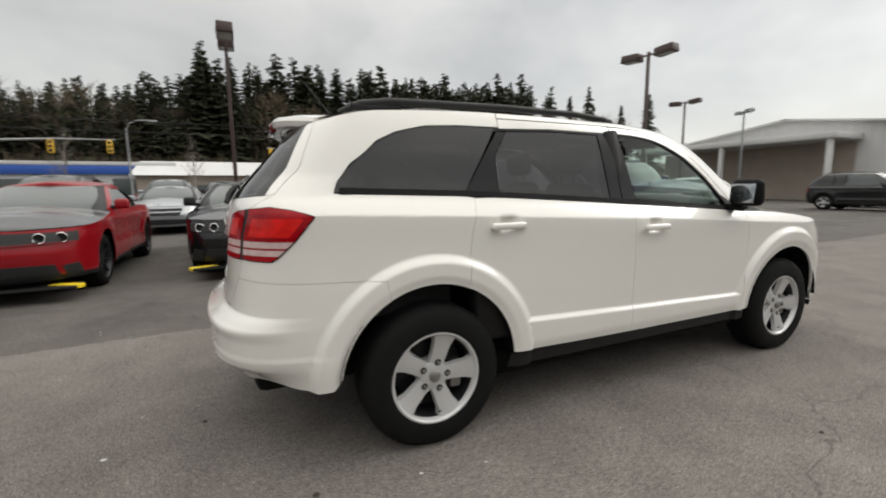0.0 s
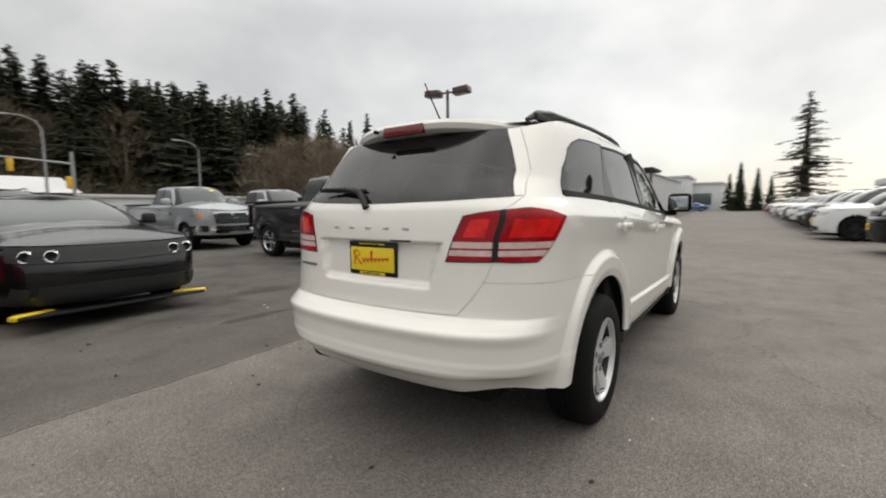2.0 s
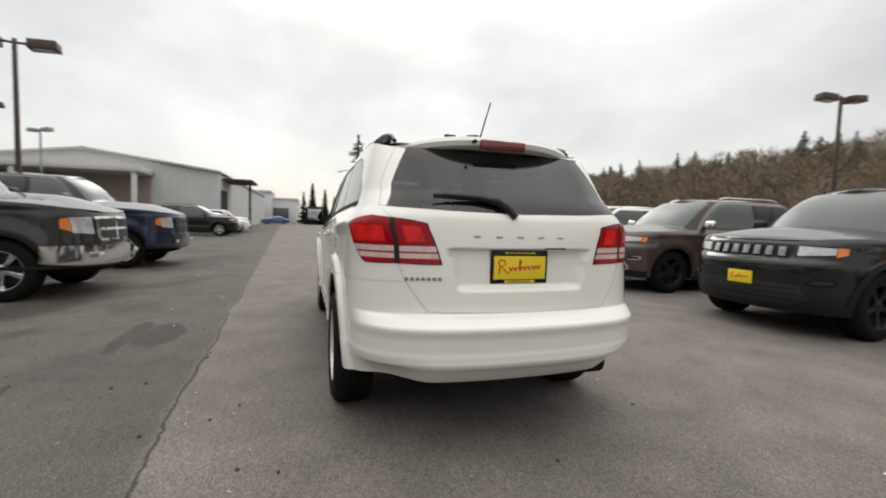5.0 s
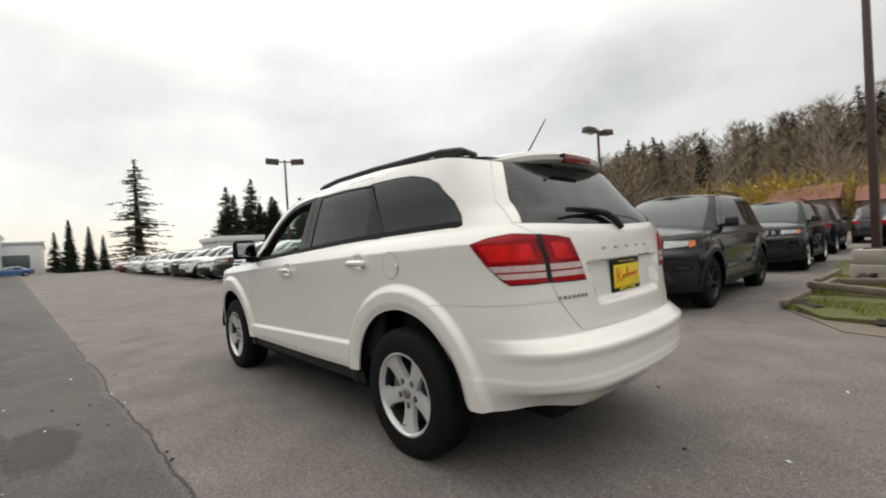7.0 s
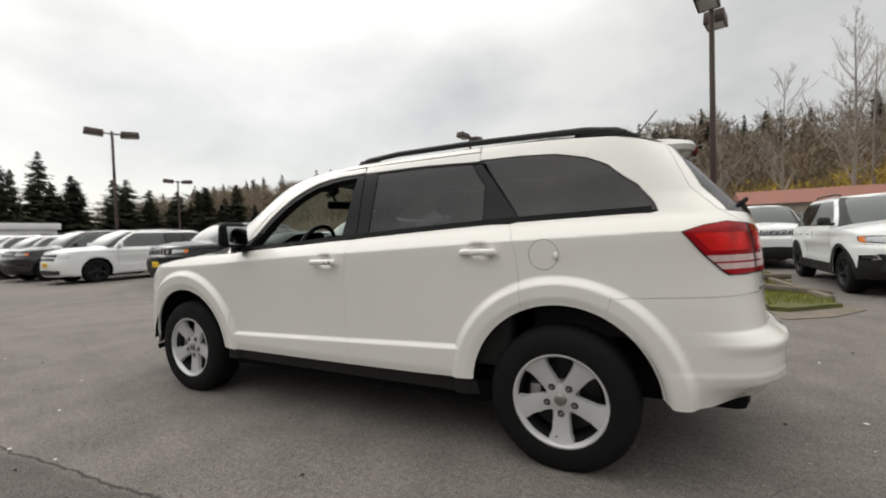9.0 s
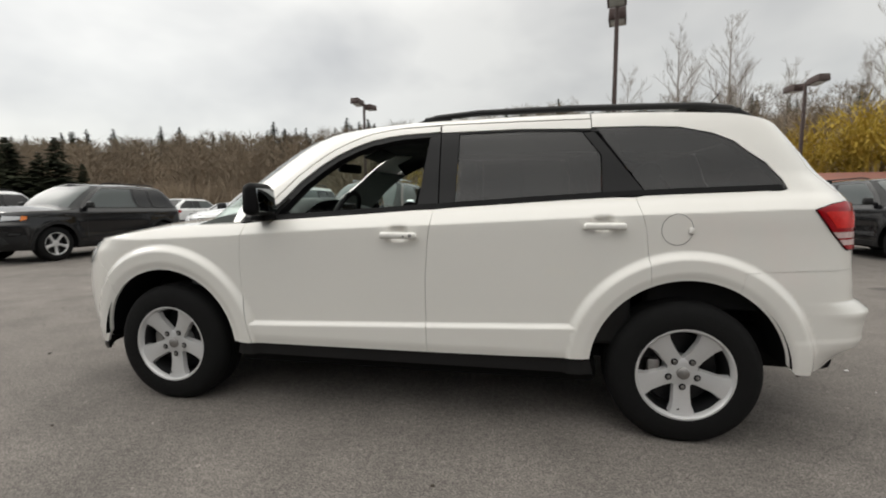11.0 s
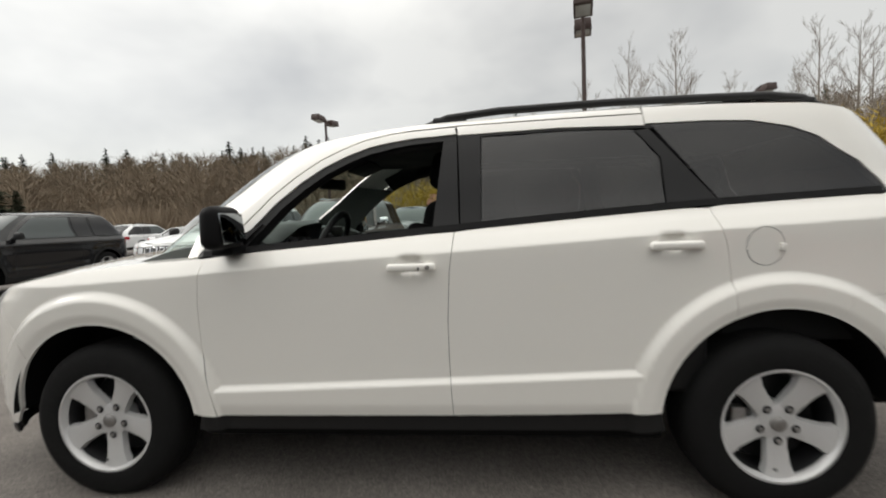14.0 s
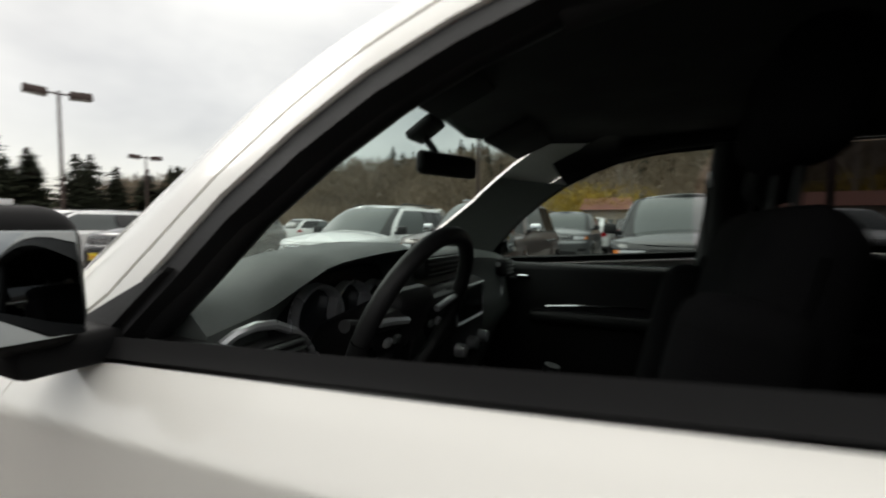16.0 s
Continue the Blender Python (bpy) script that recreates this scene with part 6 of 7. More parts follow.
# clump of conifers and bare trees beside the warehouse
for x, y, s, k in ((35.6, 37.7, 0.72, 0), (33.5, 38.5, 0.66, 2), (37.0, 38.5, 0.62, 4), (31.5, 40.0, 0.64, 1), (39.0, 36.0, 0.60, 2), (41.2, 34.0, 0.66, 1), (29.5, 42.5, 0.70, 3), (38.2, 37.2, 0.50, 4)):
    plant(CONIFERS[k], x, y, s, "dark open conifer beside the warehouse", wide=1.25)
far_wood("roadside_bare_trees", "bare brown trees and brush beside the warehouse", bare_geo + brush_geo, TWIG, [(rt.uniform(26, 42), rt.uniform(36, 48), -0.1, rt.uniform(0.40, 0.70), rt.uniform(0, 6.28), rt.randrange(4), rt.uniform(1.1, 1.5)) for _ in range(80)] + [(rt.uniform(26, 42), rt.uniform(35, 46), -0.1, rt.uniform(0.6, 1.0), rt.uniform(0, 6.28), 4 + rt.randrange(3), 1.2) for _ in range(40)])


# ---- cars of the lot ----
CABIN = material("dark_cabin", (0.016, 0.017, 0.018), 0.6, vary=0.2)


def paint(name, color, rough=0.3, metal=0.0):
    return material(name, color, rough, metal, vary=0.06, scale=1.2, coat=0.7)


PAINT = {
    "white": paint("lot_white", (0.74, 0.75, 0.75)), "black": material("lot_black", (0.006, 0.006, 0.007), 0.18, vary=0.06, scale=1.2, spec=0.35, coat=0.5),
    "charcoal": material("lot_charcoal", (0.032, 0.031, 0.033), 0.24, 0.4, vary=0.06, scale=1.2, coat=0.7), "brown": paint("lot_brown", (0.085, 0.062, 0.056), 0.3, 0.4),
    "red": material("lot_red", (0.25, 0.005, 0.010), 0.25, vary=0.06, scale=1.2, coat=0.25, spec=0.3), "silver": paint("lot_silver", (0.34, 0.36, 0.38), 0.3, 0.5),
    "navy": paint("lot_navy", (0.014, 0.018, 0.045), 0.25, 0.2), "grey": paint("lot_grey", (0.13, 0.135, 0.14), 0.3, 0.5),
    "blue": paint("lot_blue", (0.06, 0.14, 0.34), 0.3, 0.3), "maroon": paint("lot_maroon", (0.16, 0.012, 0.018), 0.3),
}
POLISHED = material("polished_alloy", (0.72, 0.73, 0.74), 0.16, 0.85, vary=0.05)
STICKER = material("windscreen_sticker", (0.85, 0.75, 0.05), 0.6, vary=0.05)

KINDS = {
    # half length ahead and behind, half width, axles, wheel and rim radius, belt, roof, nose and cowl heights, cowl and roof points
    "suv": dict(xf=2.34, xr=-2.42, w=0.955, ax=1.455, r=0.385, rim=0.25, belt=1.17, top=1.74, nose=1.06, cowl=1.19, xc=1.10, xt=0.34, rt=-1.78, rb=-2.34, face="jeep", clad=0.40),
    "compact_suv": dict(xf=2.20, xr=-2.30, w=0.92, ax=1.36, r=0.36, rim=0.23, belt=1.12, top=1.66, nose=1.00, cowl=1.14, xc=1.10, xt=0.34, rt=-1.66, rb=-2.22, face="jeep", clad=0.46),
    "big_suv": dict(xf=2.50, xr=-2.60, w=0.955, ax=1.52, r=0.385, rim=0.255, belt=1.12, top=1.67, nose=1.00, cowl=1.13, xc=1.26, xt=0.46, rt=-2.16, rb=-2.50, face="cross", clad=0.34),
    "sedan": dict(xf=2.45, xr=-2.45, w=0.93, ax=1.45, r=0.34, rim=0.225, belt=0.97, top=1.39, nose=0.82, cowl=0.99, xc=1.15, xt=0.22, rt=-1.05, rb=-1.78, face="cross", clad=0.32, deck=True),
    "coupe": dict(xf=2.50, xr=-2.50, w=0.955, ax=1.475, r=0.36, rim=0.26, belt=1.00, top=1.39, nose=0.84, cowl=1.01, xc=1.02, xt=0.08, rt=-0.95, rb=-1.75, face="coupe", clad=0.31, deck=True),
    "pickup": dict(xf=2.72, xr=-2.92, w=1.00, ax=1.80, r=0.40, rim=0.255, belt=1.36, top=1.92, nose=1.17, cowl=1.36, xc=1.28, xt=0.72, rt=-0.62, rb=-0.72, face="truck", clad=0.46, bed=True),
}


def lot_car(kind, color, name, label, category, rim="alloy", bonnet=None, stickers=False, sign=False):
    """One parked car at the world's origin, nose along +x, with its panels, panes, lights and wheels as parts."""
    k = KINDS[kind]
    p, wt, r = PAINT[color], k["w"], k["r"]
    car = thing(name, Matrix(), label, category, "cars on the lot")
    belt, top, nose, cowl = k["belt"], k["top"], k["nose"], k["cowl"]
    width = pch((0.2, wt * 0.93), (0.35, wt * 0.975), (0.58, wt * 0.985), (belt - 0.26, wt), (belt - 0.12, wt * 0.99), (belt, wt * 0.93), (belt + 0.1, wt * 0.89), (top - 0.12, wt * 0.76), (top, wt * 0.66))
    zt_r = belt if not k.get("deck") else belt - 0.02
    rear = pch((0.25, k["xr"] + 0.15), (0.45, k["xr"] + 0.02), (0.65, k["xr"]), (zt_r, k["xr"] + 0.10), (zt_r + 0.3, k["xr"] + 0.25))
    upright = {"truck": 0.05, "jeep": 0.08, "cross": 0.16, "coupe": 0.10}[k["face"]]
    front = pch((0.18, k["xf"] - 0.16), (0.34, k["xf"] - 0.03), (0.55, k["xf"]), (nose - 0.12, k["xf"] - upright * 0.5), (nose, k["xf"] - upright), (nose + 0.3, k["xf"] - upright - 0.3))
    if k["face"] == "jeep":  # the grille stands back over the bumper's shelf
        front = pch((0.18, k["xf"] - 0.22), (0.34, k["xf"] - 0.07), (0.50, k["xf"] - 0.01), (nose - 0.30, k["xf"]), (nose - 0.235, k["xf"] - 0.012), (nose - 0.19, k["xf"] - 0.055), (nose - 0.06, k["xf"] - 0.10), (nose, k["xf"] - 0.15), (nose + 0.3, k["xf"] - 0.45))
    arch = r + 0.055

    def bulge(x, y, z, u):
        d = 0.010 * smooth(belt - 0.20, belt - 0.12, z) * smooth(belt - 0.02, belt - 0.10, z) - 0.016 * smooth(0.50, 0.62, z) * smooth(0.86, 0.70, z) * smooth(k["ax"] - arch, k["ax"] - arch - 0.2, abs(x))
        for wx in (-k["ax"], k["ax"]):
            q = math.hypot(x - wx, z - r)
            d += 0.024 * smooth(arch + 0.26, arch + 0.02, q)
        return d
    low = Shell(width, rear, front, k["xr"] + 0.7, k["xf"] - 0.75, 3.4, {"truck": 2.9, "jeep": 2.7, "cross": 2.8, "coupe": 3.4}[k["face"]], bulge, 0.010)
    mid = (k["rt"] + k["xt"]) / 2
    g_front = pch((belt - 0.06, k["xc"]), (belt, k["xc"] - 0.04), (top - 0.05, k["xt"] + 0.06), (top, k["xt"] - 0.12))
    g_rear = pch((belt - 0.06, k["rb"]), (belt, k["rb"] + 0.01), (top - 0.06, k["rt"]), (top, k["rt"] + 0.12))
    up = Shell(width, g_rear, g_front, k["rt"] + 0.30, lambda z: g_front(z) - 0.5, 3.6, 3.0, None, 0.006)
    zline = pch((k["xr"], zt_r), (k["rb"] + 0.25, belt), (k["xc"] - 0.3, belt), (k["xc"], cowl - 0.06), (k["xf"] - 0.45, nose + {"truck": 0.075, "jeep": 0.045}.get(k["face"], 0.02)), (k["xf"], nose - 0.01))
    lo_z = 0.40 if k["face"] == "truck" else 0.27 if k["face"] == "jeep" else 0.24
    ring = [("r", 0, lo_z + 0.08), (k["xr"] + 0.4, lo_z + 0.06)]
    a0 = math.degrees(math.asin(max(-1, min(1, (lo_z + 0.02 - r) / arch))))
    ring += arc(-k["ax"], r, arch, 180 - a0, a0, 14) + arc(k["ax"], r, arch, 180 - a0, a0, 14)
    ring += [(k["xf"] - 0.35, lo_z + 0.02), ("f", 0, lo_z)]
    ring += [("f", 0, nose - 0.01), ("f", wt * 0.5, nose - 0.005)]
    ring += [(x, zline(x)) for x in [k["xf"] - 0.3 + (k["xr"] + 0.3 - k["xf"] + 0.3) * i / 24 for i in range(25)]] + [("r", wt * 0.5, zt_r), ("r", 0, zt_r)]
    uz = low.poly(ring)
    clad = k["clad"]
    skin = panel(low, uz, 0.07, 0.05, 0, 0.0, 0.012)
    body = part("body", skin.both(), p, car)
    sill_mat = BLACK_TRIM if k["face"] in ("jeep", "truck", "coupe") and color != "zzz" else p
    part("lower_trim", panel(low, clip_z(uz, 0.0, clad), 0.07, 0.05, 0.006, 0.0, 0.01).both(), sill_mat, body)
    if k["face"] == "jeep":
        g = Geo()
        for wx in (-k["ax"], k["ax"]):
            q = arc(wx, r, arch + 0.055, 190, -10, 16) + arc(wx, r, arch + 0.001, -10, 190, 16)
            g = panel(low, low.poly(q), 0.06, 0.05, 0.010, 0.0, 0.02)
            for h in (g, g.mirrored()):
                part("arch_trim", h, BLACK_TRIM if color in ("white", "black", "charcoal") else p, body)
    # door gaps and handles
    g = Geo()
    xs = [k["xc"] - 0.35, mid - 0.05, k["rt"] + 0.45] if kind not in ("coupe",) else [k["xc"] - 0.3, -0.75]
    if k.get("bed"):
        xs = [k["xc"] - 0.30, 0.12, -0.70, -0.76]
    for x in xs:
        g.join(panel(low, low.poly([(x, 0.46), (x + 0.008, 0.46), (x + 0.008, belt - 0.02), (x, belt - 0.02)]), 0.1, 0.05, 0.0015, 0.0, 0))
    part("door_gap", g.both(), BLACK_TRIM, body)
    for x in xs[1:3] if kind != "coupe" else xs[1:]:
        for s in (1, -1):
            q = low.at(low.ux(x + 0.14, belt - 0.16), belt - 0.16)
            part("door_handle", rbox((q.x, s * (q.y + 0.014), belt - 0.16), (0.19, 0.028, 0.032), 0.01), CHROME if kind in ("pickup",) or color == "brown" else p, car)
    # bonnet, roof, deck
    part("bonnet", lid(low, [(u, zline(low.raw(u, nose)[0]) if u < low.uf else pch((low.uf, zline(low.xf(0))), (low.uf + 1, nose - 0.01))(u)) for u in [low.ux(k["xc"] - 0.1, cowl) + (low.uf + 1 - low.ux(k["xc"] - 0.1, cowl)) * i / 26 for i in range(27)]],
                       lambda x: (0.12 if k["face"] == "truck" else 0.085) * smooth(k["xf"], k["xf"] - 0.7, x) + 0.02 * smooth(k["xf"] - 0.05, k["xf"] - 0.25, x), 8).both(), PAINT[bonnet] if bonnet else p, car)
    ztp = pch((up.xr - 1, top - 0.04), (up.xr, top - 0.02), (0.5, top), (up.uf, top - 0.02), (up.uf + 1, top - 0.04))
    us = [up.xr - 1 + (up.uf + 2 - up.xr) * i / 40 for i in range(41)]
    roof_g = lid(up, [(u, ztp(u)) for u in us], lambda x: 0.055, 8, 2.4).both()
    part("roof", roof_g, p, car)
    if k.get("deck"):
        ue = low.ux(k["rb"] + 0.3, belt)
        part("boot_lid", lid(low, [(low.xr - 1 + (ue - low.xr + 1) * i / 16, pch((low.xr - 1, zt_r), (ue, belt))(low.xr - 1 + (ue - low.xr + 1) * i / 16)) for i in range(17)], lambda x: 0.03, 6).both(), p, car)
    if k.get("bed"):
        part("bed_floor", rbox(((k["xr"] - 0.72) / 2, 0, 0.80), (k["xr"] * -1 - 0.85, wt * 1.7, 0.04), 0.0), BLACK_TRIM, car)
        part("bed_rail", Geo().join(rbox(((k["xr"] - 0.65) / 2, wt * 0.90, belt + 0.005), (2.05, 0.09, 0.05), 0.015)).both(), BLACK_TRIM, car)
        part("tailgate", rbox((k["xr"] + 0.10, 0, 1.02), (0.06, wt * 1.75, 0.60), 0.02), p, car)
        part("cab_back", rbox((k["rb"] + 0.02, 0, belt - 0.15), (0.05, wt * 1.75, 0.5), 0.01), p, car)
    # glasshouse: dark core, panes, painted pillars
    hi = top - 0.02
    full = [("r", 0, belt - 0.02), (up.xr, belt - 0.02), (k["xc"] - 0.5, belt - 0.02), ("f", 0, belt - 0.04), ("f", 0, hi - 0.02), (up.xr + 0.3, hi), ("r", 0, hi - 0.02)]
    part("cabin", panel(up, up.poly(full), 0.09, 0.08, -0.006, 0.0, 0).both(), CABIN, car)
    zl, zh = belt + 0.015, top - 0.085
    ws = [("f", 0, belt - 0.02), ("f", wt * 0.70, belt), ("f", wt * 0.70, belt + 0.2), ("f", wt * 0.62, zh), ("f", wt * 0.55, zh + 0.045), ("f", 0, zh + 0.05)]
    part("windscreen", panel(up, up.poly(ws), 0.09, 0.07, 0.002, 0.0, 0).both(), FAR_GLASS, car, "greenish windscreen")
    rw = [("r", 0, zl), ("r", wt * 0.66, zl), ("r", wt * 0.55, zh), ("r", 0, zh)]
    part("rear_window", panel(up, up.poly(rw), 0.09, 0.07, 0.002, 0.0, 0).both(), TINTED_GLASS, car)
    fx = lambda z: g_front(z) - 0.33
    bx = lambda z: g_rear(z) + 0.16
    cuts = {"suv": [mid + 0.02, k["rt"] + 0.62], "compact_suv": [mid + 0.05, k["rt"] + 0.55], "big_suv": [mid + 0.1, k["rt"] + 0.72], "sedan": [mid + 0.05], "coupe": [-0.62], "pickup": [0.12]}[kind]
    edges = [None] + cuts + [None]
    for i in range(len(edges) - 1):
        zs = [zl + (zh - zl) * j / 4 for j in range(5)]
        a = [(fx(z), z) for z in zs] if i == 0 else [(edges[i] - 0.03, z) for z in (zl, zh)]
        b = [(bx(z), z) for z in zs] if i == len(edges) - 2 else [(edges[i + 1] + 0.03, z) for z in (zl, zh)]
        pane = a + b[::-1]
        g = panel(up, up.poly(pane), 0.09, 0.07, 0.003, 0.004, 0)
        for s in (1, -1):
            part("side_window", g if s > 0 else g.mirrored(), FAR_GLASS if i == 0 else TINTED_GLASS, car)
    pil = Geo()
    zs = [belt - 0.01 + (top - 0.03 - belt) * j / 6 for j in range(7)]
    pil.join(panel(up, up.poly([(fx(z) - 0.01, z) for z in zs] + [(fx(z) + 0.07 + 0.03, z) for z in zs[::-1]]), 0.06, 0.06, 0.004, 0.0, 0.01))
    pil.join(panel(up, up.poly([(bx(z) + 0.01, z) for z in zs] + [(bx(z) - 0.12, z) for z in zs[::-1]]), 0.06, 0.06, 0.004, 0.0, 0.01))
    pil.join(panel(up, up.poly([(fx(zh) + 0.05, zh), (mid, zh + 0.006), (bx(zh) - 0.05, zh), (bx(top) - 0.02, top - 0.02), (mid, top - 0.015), (fx(top) + 0.02, top - 0.02)]), 0.08, 0.06, 0.004, 0.0, 0.01))
    for h in (pil, pil.mirrored()):
        part("pillar", h, p, car)
    if k["face"] == "jeep" or kind == "big_suv":
        for s in (1, -1):
            part("roof_rail", tube([(k["xt"] - 0.3, s * wt * 0.60, top + 0.02), (k["xt"] - 0.45, s * wt * 0.62, top + 0.055), (k["rt"] + 0.4, s * wt * 0.61, top + 0.055), (k["rt"] + 0.25, s * wt * 0.60, top + 0.02)], 0.016, 6), BLACK_TRIM if color != "brown" else CHROME, car)
    # mirrors
    for s in (1, -1):
        q = up.at(up.ux(fx(belt) - 0.05, belt + 0.03), belt + 0.03)
        big = 1.35 if kind == "pickup" else 1.0
        m = part("door_mirror", rbox((q.x + 0.02, s * (q.y + 0.13 * big), belt + 0.08), (0.12 * big, 0.20 * big, 0.15 * big), 0.04, 3, taper=(0.8, 0.9)), BLACK_TRIM if color in ("black", "charcoal", "grey") or kind == "compact_suv" else CHROME if color == "brown" else p, car)
        part("mirror_arm", rbox((q.x + 0.02, s * (q.y + 0.03), belt + 0.03), (0.08, 0.12, 0.05), 0.015), BLACK_TRIM, m)
    # face
    def on_front(poly, mat_, nm, off=0.006, parent=car, both=False, label_=""):
        g_ = panel(low, low.poly([("f", y, z) for y, z in poly]), 0.05, 0.04, off, 0.0, 0.012)
        if both:
            return [part(nm, h, mat_, parent, label_) for h in (g_, g_.mirrored())]
        return part(nm, g_.both(), mat_, parent, label_)
    fx_at = lambda y, z: low.at(low.uy(abs(y), z, "f"), z).x
    if k["face"] == "jeep":
        zg0, zg1 = nose - 0.185, nose - 0.045
        zm = (zg0 + zg1) / 2
        grille = on_front([(0, zg0 - 0.008), (0.47, zg0 - 0.004), (0.49, zg1 + 0.008), (0, zg1 + 0.012)], BLACK_GLOSS, "grille", 0.004)
        bright = CHROME if color in ("white", "brown") else ALLOY
        for i in range(7):
            y = (i - 3) * 0.132
            x, x1, x0 = fx_at(y, zm), fx_at(y, zg1 - 0.01), fx_at(y, zg0 + 0.01)
            lean = math.degrees(math.atan2(x0 - x1, zg1 - zg0 - 0.02))
            ms_ = pose(x + 0.006, y, zm, 0, -lean, math.degrees(math.atan2(fx_at(y + 0.05, zm) - fx_at(y - 0.05, zm), 0.1)) * -1)
            slot = part("grille_slot", rbox((0, 0, 0), (0.026, 0.100, 0.138), 0.012, 2).moved(ms_), bright if color != "black" else BLACK_GLOSS, grille)
            part("slot_mesh", rbox((0.010, 0, 0), (0.014, 0.074, 0.112), 0.004, 1).moved(ms_), CABIN, slot)
            if color == "black":
                for q in range(6):
                    part("mesh_bar", tube([ms_ @ Vector((0.018, -0.034 + 0.017 * w_, -0.045 + 0.018 * q + (0.006 if w_ % 2 else -0.004))) for w_ in range(5)], 0.0035, 4, False), ALLOY, slot)
        for h in on_front([(0.515, zg0 + 0.015), (0.70, zg0 + 0.030), (wt * 0.91, zg0 + 0.060), (wt * 0.91, zg1 - 0.008), (0.70, zg1), (0.515, zg1)], BLACK_GLOSS, "headlight", 0.004, both=True, label_="slim headlight in a dark housing"):
            sg = 1 if h.data.vertices[0].co.y > 0 else -1
            for nm_, ya, yb, mt_ in (("headlight_lens", 0.53, wt * 0.835, HEADLAMP), ("marker_lamp", wt * 0.84, wt * 0.90, AMBER)):
                g_ = panel(low, low.poly([("f", ya, zg0 + 0.028), ("f", yb, zg0 + 0.055), ("f", yb, zg1 - 0.016), ("f", ya, zg1 - 0.010)]), 0.05, 0.04, 0.009, 0.0, 0.006)
                part(nm_, g_ if sg > 0 else g_.mirrored(), mt_, h)
        trapez = [(0, 0.36), (0.50, 0.37), (0.66, 0.44), (0.58, 0.58), (0, 0.60)]
        if kind == "compact_suv" or color == "black":
            on_front([(0, 0.33), (0.60, 0.34), (wt * 0.90, 0.42), (wt * 0.90, 0.60), (0.66, 0.68), (0.50, nose - 0.34), (0, nose - 0.36)], BLACK_TRIM, "lower_fascia", 0.010)
        on_front(trapez, CABIN, "air_intake", 0.014)
        for z_ in (0.42, 0.48, 0.54):
            on_front([(0, z_), (0.55, z_), (0.55, z_ + 0.012), (0, z_ + 0.012)], BLACK_TRIM, "intake_bar", 0.020)
        for h in on_front([(0.63, 0.60), (0.70, 0.585), (0.82, 0.60), (0.83, 0.655), (0.68, 0.67)], CHROME if color in ("brown", "white") else BLACK_GLOSS, "fog_lamp", 0.016, both=True):
            sg = 1 if h.data.vertices[0].co.y > 0 else -1
            g_ = panel(low, low.poly([("f", 0.66, 0.61), ("f", 0.80, 0.612), ("f", 0.81, 0.642), ("f", 0.69, 0.655)]), 0.05, 0.04, 0.022, 0.0, 0.006)
            part("fog_lens", g_ if sg > 0 else g_.mirrored(), CABIN, h)
        on_front([(0, nose - 0.215), (wt * 0.86, nose - 0.18), (wt * 0.86, nose - 0.176), (0, nose - 0.211)], BLACK_TRIM, "bumper_gap", 0.002)
        if color == "brown":
            on_front([(0, 0.352), (0.51, 0.362), (0.69, 0.44), (0.60, 0.60), (0.575, 0.60), (0.655, 0.445), (0.50, 0.382), (0, 0.372)], CHROME, "bumper_trim", 0.022)
    elif k["face"] == "cross":
        grille = on_front([(0, nose - 0.26), (0.42, nose - 0.26), (0.50, nose - 0.06), (0, nose - 0.06)], BLACK_GLOSS, "grille")
        on_front([(0, nose - 0.175), (0.45, nose - 0.175), (0.455, nose - 0.15), (0, nose - 0.15)], p, "grille_bar", 0.014, grille)
        on_front([(0.54, nose - 0.20), (wt * 0.84, nose - 0.18), (wt * 0.90, nose - 0.07), (0.54, nose - 0.07)], HEADLAMP, "headlight", both=True)
        on_front([(0, 0.30), (0.62, 0.32), (0.62, 0.44), (0, 0.46)], CABIN, "air_intake", 0.008)
    elif k["face"] == "coupe":
        grille = on_front([(0, nose - 0.17), (0.60, nose - 0.17), (wt * 0.90, nose - 0.14), (wt * 0.90, nose - 0.035), (0, nose - 0.03)], CABIN, "grille", 0.004)
        for y in (0.56, 0.74):
            for s in (1, -1):
                x = fx_at(y, nose - 0.095)
                lamp = part("headlight", lathe([(0.001, 0.0), (0.035, 0.002), (0.050, 0.010)], 20).moved(pose(x + 0.012, s * y, nose - 0.095, 0, 0, -90)), BLACK_GLOSS, car, "round headlight")
                part("lamp_ring", lathe([(0.050, 0.010), (0.056, 0.014), (0.061, 0.010), (0.063, -0.01)], 20).moved(pose(x + 0.012, s * y, nose - 0.095, 0, 0, -90)), CHROME, lamp)
        on_front([(0, 0.25), (0.70, 0.27), (0.66, 0.44), (0, 0.45)], CABIN, "air_intake", 0.008)
        on_front([(0.74, 0.28), (wt * 0.90, 0.30), (wt * 0.88, 0.44), (0.72, 0.42)], CABIN, "brake_duct", 0.008, both=True)
        on_front([(0, nose - 0.185), (wt * 0.88, nose - 0.155), (wt * 0.88, nose - 0.145), (0, nose - 0.175)], p, "grille_lip", 0.022)
        part("splitter", rbox((k["xf"] - 0.14, 0, 0.175), (0.30, wt * 1.80, 0.03), 0.01), BLACK_TRIM, car)
        for s in (1, -1):
            part("splitter_guard", rbox((0, 0, 0), (0.10, 0.36, 0.05), 0.012).moved(pose(k["xf"] - 0.13, s * (wt - 0.22), 0.178, 0, 0, s * -24)), YELLOW, car, "yellow splitter guard")
